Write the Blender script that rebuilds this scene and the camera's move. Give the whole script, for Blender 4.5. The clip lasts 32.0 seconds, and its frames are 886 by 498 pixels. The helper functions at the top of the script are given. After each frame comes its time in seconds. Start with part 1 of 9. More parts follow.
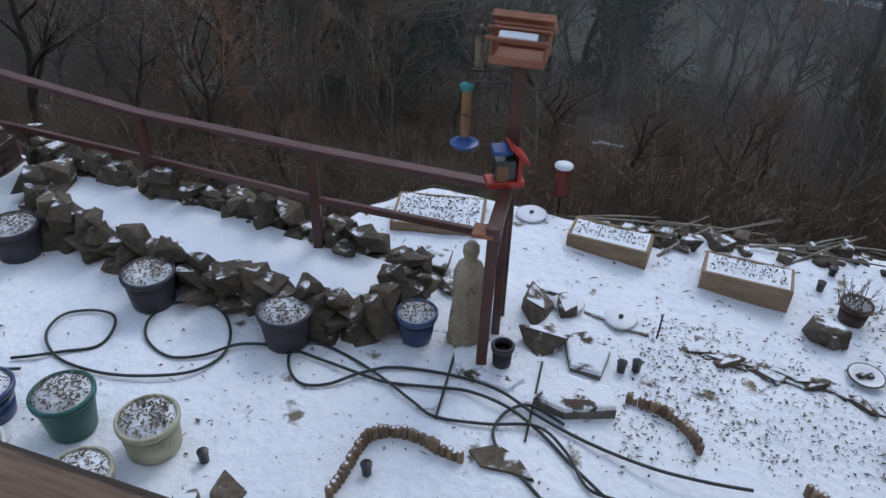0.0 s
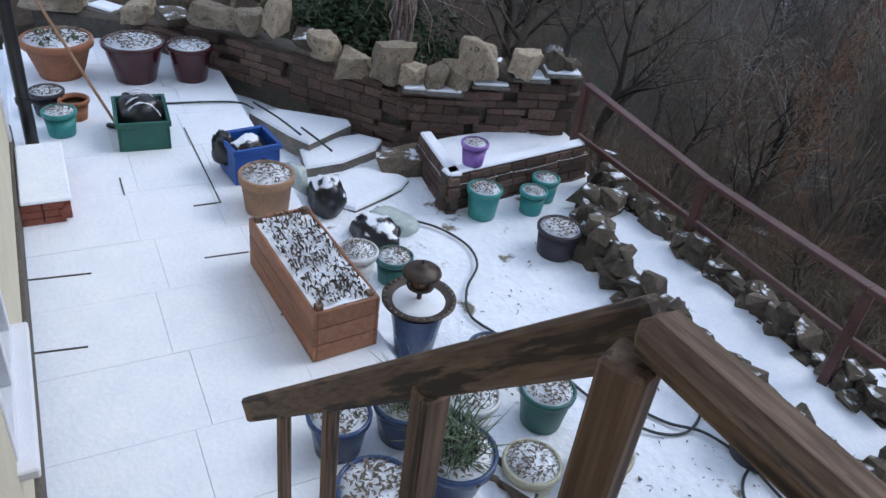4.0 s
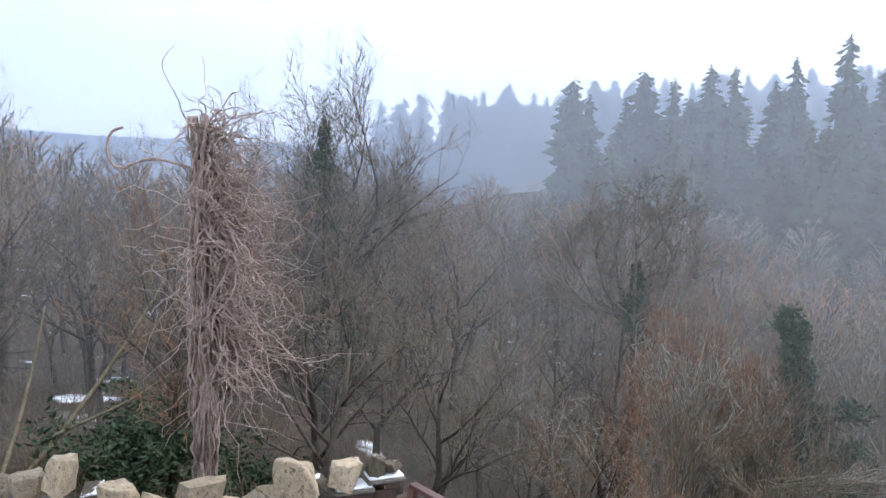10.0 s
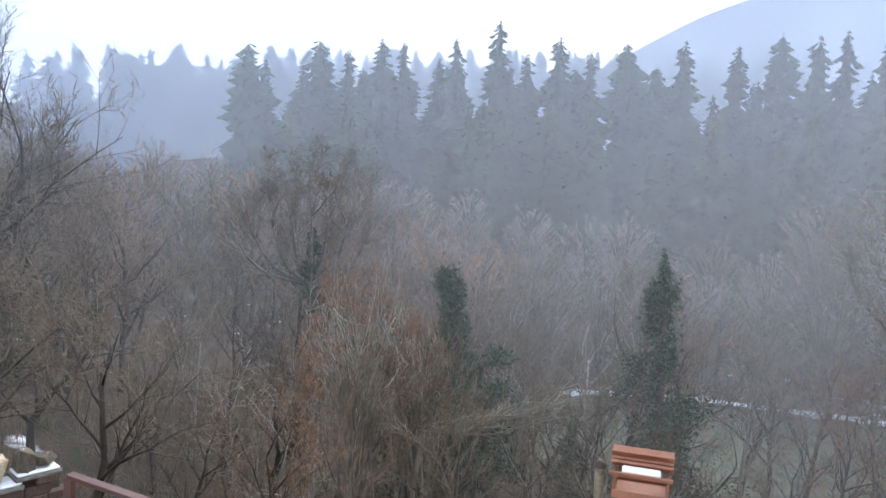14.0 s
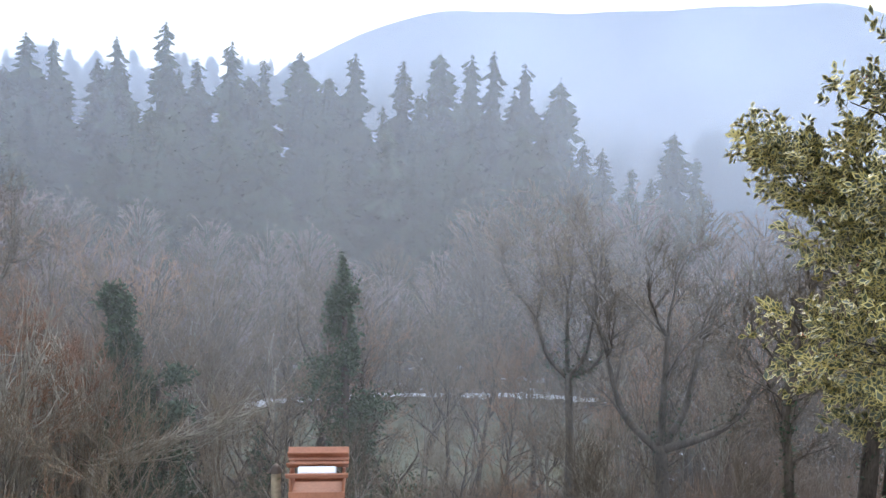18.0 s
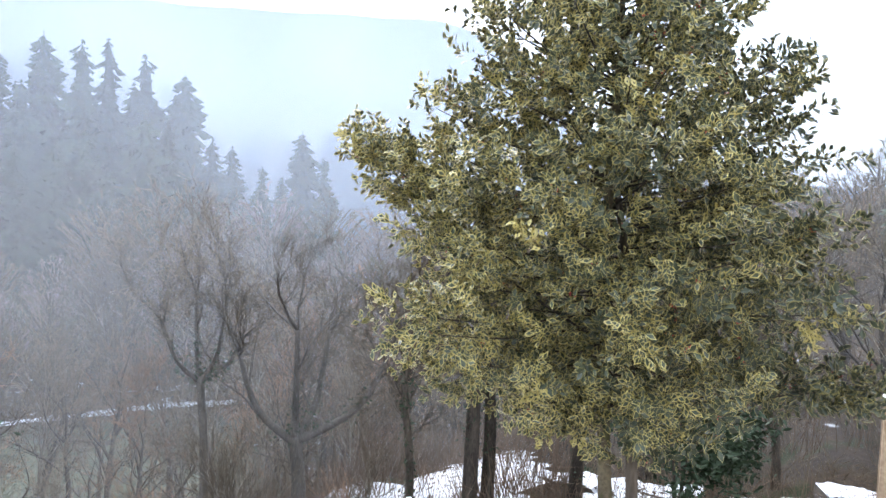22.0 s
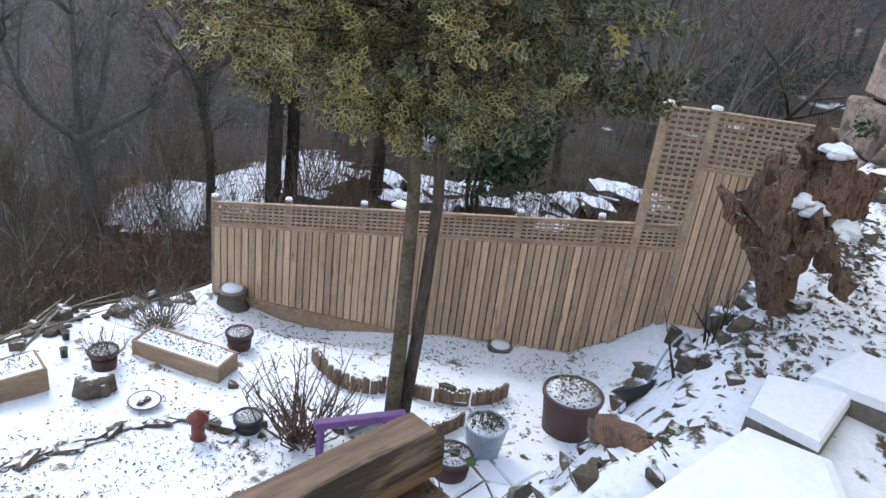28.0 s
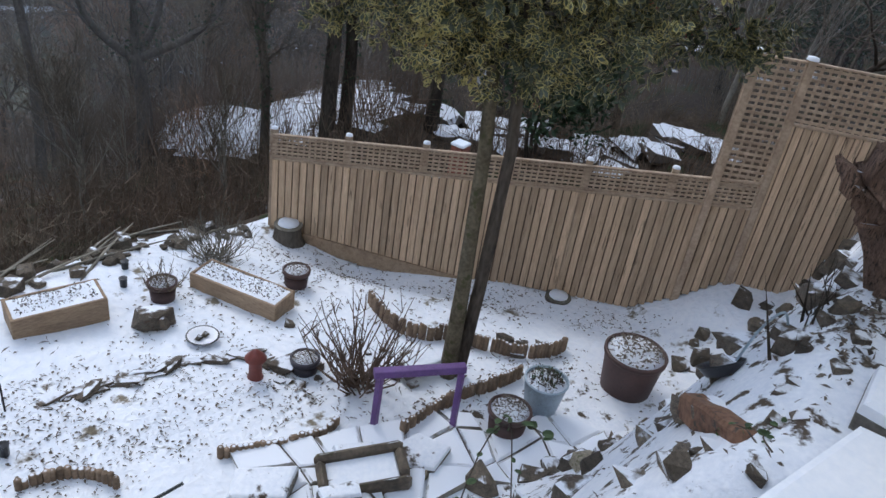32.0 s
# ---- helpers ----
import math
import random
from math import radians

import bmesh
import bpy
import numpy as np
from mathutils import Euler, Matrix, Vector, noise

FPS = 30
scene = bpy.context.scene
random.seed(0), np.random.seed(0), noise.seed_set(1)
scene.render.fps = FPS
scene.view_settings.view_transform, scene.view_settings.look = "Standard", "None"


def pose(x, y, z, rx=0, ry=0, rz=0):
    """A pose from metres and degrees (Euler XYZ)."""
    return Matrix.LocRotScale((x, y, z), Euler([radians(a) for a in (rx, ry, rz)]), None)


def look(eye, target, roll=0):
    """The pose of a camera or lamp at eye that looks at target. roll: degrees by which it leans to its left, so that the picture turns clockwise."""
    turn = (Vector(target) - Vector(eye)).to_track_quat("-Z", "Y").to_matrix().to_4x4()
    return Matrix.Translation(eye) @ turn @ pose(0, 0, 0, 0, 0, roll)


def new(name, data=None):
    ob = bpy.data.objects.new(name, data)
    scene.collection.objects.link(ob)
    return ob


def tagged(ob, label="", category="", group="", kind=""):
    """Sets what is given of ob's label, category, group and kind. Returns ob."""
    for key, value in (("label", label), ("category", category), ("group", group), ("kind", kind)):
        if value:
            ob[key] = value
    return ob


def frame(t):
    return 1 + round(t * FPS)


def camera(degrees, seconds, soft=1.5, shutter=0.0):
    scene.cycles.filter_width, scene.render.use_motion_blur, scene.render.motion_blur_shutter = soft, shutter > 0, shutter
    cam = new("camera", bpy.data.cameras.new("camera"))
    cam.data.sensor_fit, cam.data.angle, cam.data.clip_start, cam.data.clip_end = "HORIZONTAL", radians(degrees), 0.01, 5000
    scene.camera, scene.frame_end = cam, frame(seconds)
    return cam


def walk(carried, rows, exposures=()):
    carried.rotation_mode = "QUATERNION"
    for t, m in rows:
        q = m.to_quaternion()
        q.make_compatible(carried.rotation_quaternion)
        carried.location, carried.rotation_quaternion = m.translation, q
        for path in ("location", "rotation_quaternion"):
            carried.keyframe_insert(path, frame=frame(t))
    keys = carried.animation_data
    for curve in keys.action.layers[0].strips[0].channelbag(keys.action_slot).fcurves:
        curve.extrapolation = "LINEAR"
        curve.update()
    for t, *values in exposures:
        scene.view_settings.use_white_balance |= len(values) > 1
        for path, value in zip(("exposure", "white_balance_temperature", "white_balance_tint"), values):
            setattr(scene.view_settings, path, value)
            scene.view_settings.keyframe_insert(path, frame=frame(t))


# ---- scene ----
import itertools
import numpy as np
cam = camera(59.79, 32.0)
PATH = [
    (0, (0.027, 0.007, 4.144), (-0.037, 1.628, 2.974), 1.65),
    (0.5, (-0.035, -0.037, 4.151), (-0.241, 1.579, 2.991), 2.41),
    (1, (-0.144, -0.068, 4.167), (-0.474, 1.536, 3.019), 3.53),
    (1.5, (-0.322, -0.139, 4.128), (-0.823, 1.433, 2.999), 5.30),
    (2, (-0.297, -0.288, 4.239), (-1.032, 1.185, 3.104), 6.05),
    (2.5, (-0.411, -0.315, 4.236), (-1.266, 1.091, 3.100), 7.09),
    (3, (-0.501, -0.314, 4.230), (-1.443, 1.030, 3.087), 8.52),
    (3.5, (-0.578, -0.342, 4.238), (-1.590, 0.960, 3.106), 8.35),
    (5.5, (-0.655, -0.340, 4.262), (-1.884, 0.887, 3.271), 7.43),
    (6, (-0.678, -0.354, 4.296), (-1.906, 0.977, 3.448), 7.50),
    (6.5, (-0.705, -0.366, 4.293), (-1.913, 1.046, 3.554), 5.70),
    (7, (-0.758, -0.330, 4.288), (-1.927, 1.164, 3.653), 5.49),
    (7.5, (-0.833, -0.232, 4.272), (-1.963, 1.327, 3.729), 4.07),
    (8, (-0.953, -0.110, 4.307), (-2.014, 1.524, 3.857), 2.72),
    (8.5, (-0.991, -0.118, 4.338), (-1.994, 1.577, 3.994), 1.21),
    (9, (-1.004, -0.130, 4.346), (-2.017, 1.579, 4.116), 0.26),
    (9.5, (-0.998, -0.139, 4.354), (-1.994, 1.589, 4.210), 0.72),
    (10, (-0.971, -0.152, 4.353), (-1.907, 1.608, 4.190), 1.34),
    (10.5, (-0.943, -0.161, 4.355), (-1.808, 1.634, 4.188), 1.59),
    (11, (-0.930, -0.156, 4.362), (-1.704, 1.680, 4.192), 1.92),
    (11.5, (-0.906, -0.156, 4.368), (-1.568, 1.724, 4.194), 2.18),
    (12, (-0.896, -0.155, 4.361), (-1.414, 1.767, 4.175), 2.36),
    (12.5, (-0.831, -0.224, 4.395), (-1.221, 1.728, 4.205), 2.48),
    (13, (-0.822, -0.261, 4.402), (-1.148, 1.702, 4.201), 2.45),
    (13.5, (-0.782, -0.261, 4.393), (-1.046, 1.710, 4.182), 2.20),
    (14, (-0.765, -0.275, 4.394), (-0.920, 1.707, 4.174), 2.31),
    (14.5, (-0.743, -0.246, 4.383), (-0.784, 1.742, 4.168), 2.26),
    (16.5, (-0.686, -0.234, 4.370), (-0.339, 1.730, 4.214), 1.79),
    (17, (-0.667, -0.255, 4.370), (-0.217, 1.687, 4.212), 1.47),
    (17.5, (-0.627, -0.179, 4.334), (-0.079, 1.737, 4.171), 1.54),
    (18, (-0.617, -0.200, 4.335), (0.025, 1.686, 4.163), 1.68),
    (18.5, (-0.596, -0.229, 4.341), (0.125, 1.627, 4.162), 1.71),
    (19, (-0.578, -0.214, 4.325), (0.236, 1.604, 4.139), 1.34),
    (19.5, (-0.580, -0.233, 4.330), (0.326, 1.541, 4.147), 1.46),
    (20, (-0.577, -0.255, 4.334), (0.432, 1.463, 4.158), 1.55),
    (20.5, (-0.554, -0.245, 4.326), (0.554, 1.412, 4.157), 1.68),
    (21, (-0.536, -0.254, 4.317), (0.681, 1.325, 4.155), 1.64),
    (21.5, (-0.528, -0.290, 4.331), (0.788, 1.208, 4.175), 1.72),
    (22, (-0.528, -0.328, 4.317), (0.896, 1.069, 4.169), 1.72),
    (22.5, (-0.544, -0.370, 4.308), (0.975, 0.923, 4.163), 1.99),
    (23, (-0.525, -0.372, 4.306), (1.087, 0.802, 4.152), 2.53),
    (23.5, (-0.506, -0.427, 4.303), (1.173, 0.646, 4.133), 3.00),
    (24, (-0.493, -0.336, 4.310), (1.246, 0.633, 4.112), 3.29),
    (24.5, (-0.481, -0.338, 4.302), (1.275, 0.591, 4.067), 3.34),
    (25, (-0.466, -0.337, 4.297), (1.284, 0.571, 3.964), 3.39),
    (25.5, (-0.478, -0.334, 4.294), (1.249, 0.567, 3.842), 3.71),
    (26, (-0.487, -0.329, 4.289), (1.220, 0.556, 3.740), 4.46),
    (26.5, (-0.454, -0.321, 4.284), (1.232, 0.547, 3.650), 5.32),
    (28.5, (-0.562, -0.065, 4.232), (1.032, 0.775, 3.362), 7.44),
    (29, (-0.537, 0.041, 4.227), (1.042, 0.929, 3.381), 7.04),
    (29.5, (-0.495, 0.117, 4.265), (1.051, 1.032, 3.386), 7.42),
    (30, (-0.458, 0.155, 4.248), (1.093, 1.031, 3.339), 8.45),
    (30.5, (-0.442, 0.180, 4.252), (1.112, 1.013, 3.309), 9.19),
    (31, (-0.422, 0.192, 4.244), (1.113, 1.019, 3.264), 9.50),
    (31.5, (-0.413, 0.196, 4.236), (1.100, 1.036, 3.234), 9.31),
    (32, (-0.408, 0.197, 4.222), (1.085, 1.063, 3.211), 9.11)
]
walk(cam, [(t, look(eye, target, roll)) for t, eye, target, roll in PATH],
     exposures=[(0, 0.13, 5650, 10), (2, 0.5, 5700, 10), (3.5, 0.5, 5650, 10), (5.5, 0.08, 5600, 10), (6.5, 0.65, 5800, 10), (7, 1.06, 6000, 10), (8, 1.97, 6250, 10), (9, 2.13, 6450, 10), (10, 1.55, 6250, 10), (12, 1.67, 6200, 10), (16, 1.62, 6250, 10), (19, 1.78, 6300, 10), (22, 2.13, 6250, 10), (24, 2.17, 6050, 10), (25, 2.3, 6050, 10), (26.5, 2.05, 6100, 10), (28.5, 0.97, 5850, 10), (30, 0.8, 5850, 10), (32, 0.57, 5850, 10)])

# ---- world: overcast winter sky ----
world = bpy.data.worlds.new("overcast_sky")
scene.world = world
world.use_nodes = True
wn, wl = world.node_tree.nodes, world.node_tree.links
wn.clear()
sky = wn.new("ShaderNodeTexSky")
sky.sky_type = "NISHITA"
sky.sun_disc = False
sky.sun_elevation, sky.sun_rotation = radians(38), radians(25)
sky.dust_density, sky.air_density, sky.ozone_density = 6.0, 1.0, 1.0
mixer = wn.new("ShaderNodeMix")
mixer.data_type = "RGBA"
mixer.inputs[0].default_value = 0.72
mixer.inputs[7].default_value = (6.6, 7.4, 8.8, 1)
wl.new(sky.outputs[0], mixer.inputs[6])
backg = wn.new("ShaderNodeBackground")
backg.inputs["Strength"].default_value = 0.1
wl.new(mixer.outputs[2], backg.inputs["Color"])
wo = wn.new("ShaderNodeOutputWorld")
wl.new(backg.outputs[0], wo.inputs["Surface"])
sun = new("sun", bpy.data.lights.new("sun", "SUN"))
sun.data.energy, sun.data.angle, sun.data.color = 0.7, radians(25), (1.0, 0.96, 0.9)
sun.matrix_world = look((0, 0, 30), (-12, -25, 0))


# ---- materials ----
def mat(name, c1, c2, scale=6.0, rough=0.8, bump=0.3, c3=None, amount=0.5, fine=60.0, stretch=(1, 1, 1), metal=0.0, own=0.0, spec=0.5, dist=0.01, snow=0.0, drift=7.0):
    """A surface mottled between c1 and c2 at two scales; c3 shows as stains over part of it; own: how much each object differs."""
    m = bpy.data.materials.new(name)
    m.use_nodes = True
    n, l = m.node_tree.nodes, m.node_tree.links
    p = n["Principled BSDF"]
    tc, mp = n.new("ShaderNodeTexCoord"), n.new("ShaderNodeMapping")
    mp.inputs["Scale"].default_value = stretch
    l.new(tc.outputs["Object"], mp.inputs["Vector"])
    if own:
        info = n.new("ShaderNodeObjectInfo")
        sc = n.new("ShaderNodeMath")
        sc.operation = "MULTIPLY"
        sc.inputs[1].default_value = 37.0
        l.new(info.outputs["Random"], sc.inputs[0])
        l.new(sc.outputs[0], mp.inputs["Location"])
    big, small = n.new("ShaderNodeTexNoise"), n.new("ShaderNodeTexNoise")
    big.inputs["Scale"].default_value, big.inputs["Detail"].default_value = scale, 6
    small.inputs["Scale"].default_value, small.inputs["Detail"].default_value = fine, 5
    l.new(mp.outputs[0], big.inputs["Vector"])
    l.new(mp.outputs[0], small.inputs["Vector"])
    add = n.new("ShaderNodeMath")
    add.operation = "MULTIPLY_ADD"
    add.inputs[1].default_value = 0.5
    l.new(small.outputs[0], add.inputs[0])
    half = n.new("ShaderNodeMath")
    half.operation = "MULTIPLY"
    half.inputs[1].default_value = 0.5
    l.new(big.outputs[0], half.inputs[0])
    l.new(half.outputs[0], add.inputs[2])
    ramp = n.new("ShaderNodeValToRGB")
    ramp.color_ramp.elements[0].position, ramp.color_ramp.elements[1].position = 0.36, 0.64
    ramp.color_ramp.elements[0].color, ramp.color_ramp.elements[1].color = (*c1, 1), (*c2, 1)
    l.new(add.outputs[0], ramp.inputs[0])
    col = ramp.outputs[0]
    if c3:
        st = n.new("ShaderNodeTexNoise")
        st.inputs["Scale"].default_value, st.inputs["Detail"].default_value = scale * 1.7, 9
        st.inputs["Roughness"].default_value = 0.62
        l.new(mp.outputs[0], st.inputs["Vector"])
        cut = n.new("ShaderNodeMapRange")
        cut.inputs[1].default_value, cut.inputs[2].default_value = 0.68 - 0.36 * amount, 0.74 - 0.36 * amount
        l.new(st.outputs[0], cut.inputs[0])
        mx = n.new("ShaderNodeMix")
        mx.data_type = "RGBA"
        mx.inputs[7].default_value = (*c3, 1)
        l.new(cut.outputs[0], mx.inputs[0])
        l.new(col, mx.inputs[6])
        col = mx.outputs[2]
    if own:
        hsv = n.new("ShaderNodeHueSaturation")
        mr = n.new("ShaderNodeMapRange")
        mr.inputs[3].default_value, mr.inputs[4].default_value = 1 - own, 1 + own
        l.new(info.outputs["Random"], mr.inputs[0])
        l.new(mr.outputs[0], hsv.inputs["Value"])
        l.new(col, hsv.inputs["Color"])
        col = hsv.outputs[0]
    if snow:
        # snow lies where the surface faces up
        geo, sep, lie = n.new("ShaderNodeNewGeometry"), n.new("ShaderNodeSeparateXYZ"), n.new("ShaderNodeMath")
        patch, cut2, white = n.new("ShaderNodeTexNoise"), n.new("ShaderNodeMapRange"), n.new("ShaderNodeMix")
        patch.inputs["Scale"].default_value, patch.inputs["Detail"].default_value = drift, 6
        l.new(geo.outputs["Position"], patch.inputs["Vector"])
        l.new(geo.outputs["Normal"], sep.inputs[0])
        lie.operation = "MULTIPLY_ADD"
        lie.inputs[1].default_value = 1.1
        l.new(patch.outputs[0], lie.inputs[0])
        l.new(sep.outputs["Z"], lie.inputs[2])
        cut2.inputs[1].default_value, cut2.inputs[2].default_value = 1.55 - 0.6 * snow, 1.66 - 0.6 * snow
        l.new(lie.outputs[0], cut2.inputs[0])
        white.data_type = "RGBA"
        white.inputs[7].default_value = (0.82, 0.84, 0.88, 1)
        l.new(cut2.outputs[0], white.inputs[0])
        l.new(col, white.inputs[6])
        col = white.outputs[2]
    l.new(col, p.inputs["Base Color"])
    p.inputs["Roughness"].default_value, p.inputs["Metallic"].default_value = rough, metal
    p.inputs["Specular IOR Level"].default_value = spec
    if bump:
        b = n.new("ShaderNodeBump")
        b.inputs["Strength"].default_value, b.inputs["Distance"].default_value = bump, dist
        l.new(add.outputs[0], b.inputs["Height"])
        l.new(b.outputs[0], p.inputs["Normal"])
    return m


SNOW = mat("snow", (0.78, 0.81, 0.86), (0.88, 0.89, 0.91), 3.0, 0.75, 0.35, fine=25, dist=0.03, spec=0.2)
SNOW_SOIL = mat("snow_over_soil", (0.72, 0.75, 0.8), (0.87, 0.88, 0.9), 3.5, 0.85, 0.6, (0.09, 0.07, 0.05), 0.36, fine=30, dist=0.03, spec=0.2)
GARDEN = mat("garden_snow", (0.76, 0.79, 0.84), (0.88, 0.89, 0.91), 1.6, 0.8, 0.85, (0.2, 0.17, 0.12), 0.20, fine=14, dist=0.06, spec=0.2)
LITTER = mat("leaf_litter", (0.028, 0.022, 0.017), (0.075, 0.056, 0.04), 0.6, 0.95, 0.8, (0.035, 0.042, 0.02), 0.35, fine=9, dist=0.1, spec=0.1, snow=-0.23, drift=0.55)
MEADOW = mat("wet_meadow", (0.05, 0.055, 0.035), (0.10, 0.105, 0.07), 0.25, 0.95, 0.3, (0.05, 0.042, 0.03), 0.35, fine=4, dist=0.05, spec=0.1)
FAR_HILL = mat("far_hillside", (0.05, 0.055, 0.05), (0.11, 0.10, 0.085), 0.06, 0.95, 0.0, fine=0.7, dist=1.0, spec=0.1)
BARK = mat("bark", (0.042, 0.034, 0.027), (0.115, 0.095, 0.075), 5, 0.95, 0.6, fine=30, own=0.35, dist=0.02, stretch=(1, 1, 0.3), spec=0.1)
BARK_GREY = mat("grey_brown_bark", (0.075, 0.064, 0.052), (0.18, 0.155, 0.125), 5, 0.95, 0.6, fine=30, own=0.2, dist=0.02, stretch=(1, 1, 0.3), spec=0.1)
BARK_PALE = mat("pale_bark", (0.16, 0.14, 0.11), (0.33, 0.30, 0.24), 5, 0.95, 0.5, fine=30, own=0.3, stretch=(1, 1, 0.3), spec=0.1)
BARK_DEAD = mat("bleached_wood", (0.2, 0.18, 0.145), (0.38, 0.35, 0.29), 5, 0.9, 0.4, fine=30, stretch=(1, 1, 0.3), spec=0.1)
BARK_MOSS = mat("mossy_bark", (0.08, 0.066, 0.044), (0.2, 0.165, 0.11), 4, 0.95, 0.6, (0.085, 0.085, 0.04), 0.35, fine=30, spec=0.1)
TWIG = mat("twigs", (0.09, 0.071, 0.05), (0.2, 0.16, 0.112), 3, 0.95, 0.0, own=0.4, spec=0.1)
TWIG_RUST = mat("rusty_twigs", (0.185, 0.105, 0.064), (0.34, 0.205, 0.125), 3, 0.95, 0.0, own=0.25, spec=0.1)
BRACKEN = mat("dead_bracken", (0.11, 0.077, 0.053), (0.23, 0.165, 0.115), 3, 0.95, 0.0, spec=0.1)
TWIG_SHRUB = mat("red_brown_stems", (0.08, 0.055, 0.04), (0.19, 0.135, 0.1), 6, 0.9, 0.0, spec=0.15)
VINE = mat("dead_vine", (0.17, 0.125, 0.105), (0.42, 0.33, 0.29), 8, 0.9, 0.0, spec=0.15)
IVY = mat("ivy_leaf", (0.014, 0.029, 0.012), (0.042, 0.07, 0.028), 20, 0.6, 0.0, own=0.2, spec=0.3)
HOLLY_DARK = mat("holly_leaf", (0.022, 0.032, 0.015), (0.07, 0.08, 0.038), 20, 0.4, 0.0)
HOLLY_PALE = mat("variegated_holly_leaf", (0.3, 0.25, 0.065), (0.6, 0.5, 0.19), 25, 0.5, 0.0)
BERRY = mat("red_berry", (0.35, 0.02, 0.015), (0.45, 0.03, 0.02), 9, 0.35, 0.0)
CONIFER = mat("conifer_needles", (0.02, 0.035, 0.024), (0.05, 0.07, 0.045), 2, 0.9, 0.0, own=0.3, spec=0.1)
RAIL_WOOD = mat("red_brown_stain", (0.055, 0.022, 0.016), (0.115, 0.045, 0.032), 5, 0.42, 0.35, fine=50, stretch=(1, 1, 1), dist=0.004)
DECK_WOOD = mat("worn_brown_timber", (0.075, 0.045, 0.026), (0.22, 0.145, 0.09), 3, 0.75, 0.9, (0.035, 0.023, 0.015), 0.45, fine=30, stretch=(0.35, 3.2, 3.2), dist=0.005)
DECK_WOOD_UP = mat("worn_brown_upright", (0.09, 0.055, 0.034), (0.24, 0.155, 0.10), 3, 0.75, 0.9, (0.04, 0.027, 0.018), 0.42, fine=14, stretch=(5, 5, 0.16), dist=0.006)
FENCE_WOOD = mat("larch_boards", (0.4, 0.275, 0.17), (0.64, 0.47, 0.305), 3, 0.8, 0.35, (0.2, 0.14, 0.09), 0.2, fine=20, own=0.26, stretch=(5, 5, 0.4), dist=0.003)
TRELLIS_WOOD = mat("trellis_laths", (0.3, 0.21, 0.14), (0.5, 0.38, 0.26), 6, 0.8, 0.2, fine=30, own=0.12)
CEDAR = mat("orange_brown_planks", (0.20, 0.085, 0.042), (0.36, 0.165, 0.085), 4, 0.6, 0.35, fine=22, own=0.1, stretch=(1, 5, 5), dist=0.003)
SLEEPER = mat("tan_sleeper", (0.22, 0.15, 0.095), (0.38, 0.27, 0.17), 4, 0.85, 0.5, fine=20, own=0.1, stretch=(1, 4, 4), dist=0.004)
LOGROLL = mat("log_edging", (0.14, 0.095, 0.06), (0.27, 0.19, 0.125), 6, 0.9, 0.5, fine=40, own=0.3, snow=0.2)
LOG_SNOWY = mat("snowy_log", (0.1, 0.08, 0.062), (0.22, 0.18, 0.14), 5, 0.95, 0.6, fine=30, own=0.3, snow=0.5)
FENCE_BACK = mat("dark_backing", (0.06, 0.042, 0.03), (0.12, 0.085, 0.06), 5, 0.9, 0.3)
BRICK = mat("old_red_brick", (0.07, 0.047, 0.037), (0.19, 0.108, 0.08), 7, 0.9, 0.7, (0.05, 0.05, 0.038), 0.45, fine=35, own=0.38, dist=0.006)
MORTAR = mat("dark_mortar", (0.06, 0.052, 0.042), (0.13, 0.115, 0.09), 12, 0.95, 0.6, fine=60)
STONE = mat("sandstone", (0.16, 0.135, 0.095), (0.36, 0.30, 0.21), 4, 0.92, 0.8, (0.12, 0.115, 0.06), 0.35, fine=22, own=0.3, dist=0.012)
DARK_STONE = mat("weathered_rock", (0.05, 0.041, 0.031), (0.15, 0.118, 0.083), 4, 0.92, 0.9, (0.075, 0.068, 0.04), 0.3, fine=22, own=0.35, dist=0.015, snow=-0.05)
SNOWY_STONE = mat("snow_capped_rock", (0.06, 0.05, 0.04), (0.18, 0.145, 0.105), 4, 0.92, 0.9, (0.1, 0.06, 0.04), 0.3, fine=22, own=0.3, dist=0.015, snow=0.16)
PAVED_SNOW = mat("snow_on_stone", (0.16, 0.14, 0.115), (0.3, 0.27, 0.22), 5, 0.85, 0.5, fine=30, own=0.2, dist=0.01, snow=0.62, drift=5.0)
SLAB_STONE = mat("paving_edge", (0.10, 0.09, 0.075), (0.22, 0.2, 0.17), 5, 0.9, 0.6, fine=30)
JOINT = mat("wet_joint", (0.035, 0.03, 0.026), (0.08, 0.07, 0.06), 8, 0.8, 0.5, fine=40)
RENDER_WALL = mat("cream_render", (0.55, 0.50, 0.36), (0.66, 0.60, 0.45), 3, 0.85, 0.3, fine=60, dist=0.004)
STATUE = mat("buff_cast_stone", (0.27, 0.22, 0.155), (0.42, 0.36, 0.26), 7, 0.9, 0.5, (0.16, 0.13, 0.09), 0.25, fine=45, dist=0.006)
SOIL = mat("dark_soil", (0.03, 0.024, 0.02), (0.075, 0.06, 0.048), 12, 0.95, 0.8, fine=60, dist=0.02)
MULCH = mat("dead_leaves", (0.07, 0.058, 0.048), (0.23, 0.19, 0.15), 15, 0.8, 0.0, spec=0.2)
SHOOT = mat("green_shoots", (0.03, 0.055, 0.025), (0.08, 0.115, 0.045), 12, 0.5, 0.0)
HOSE = mat("dark_hose", (0.018, 0.022, 0.022), (0.035, 0.045, 0.043), 12, 0.45, 0.0)
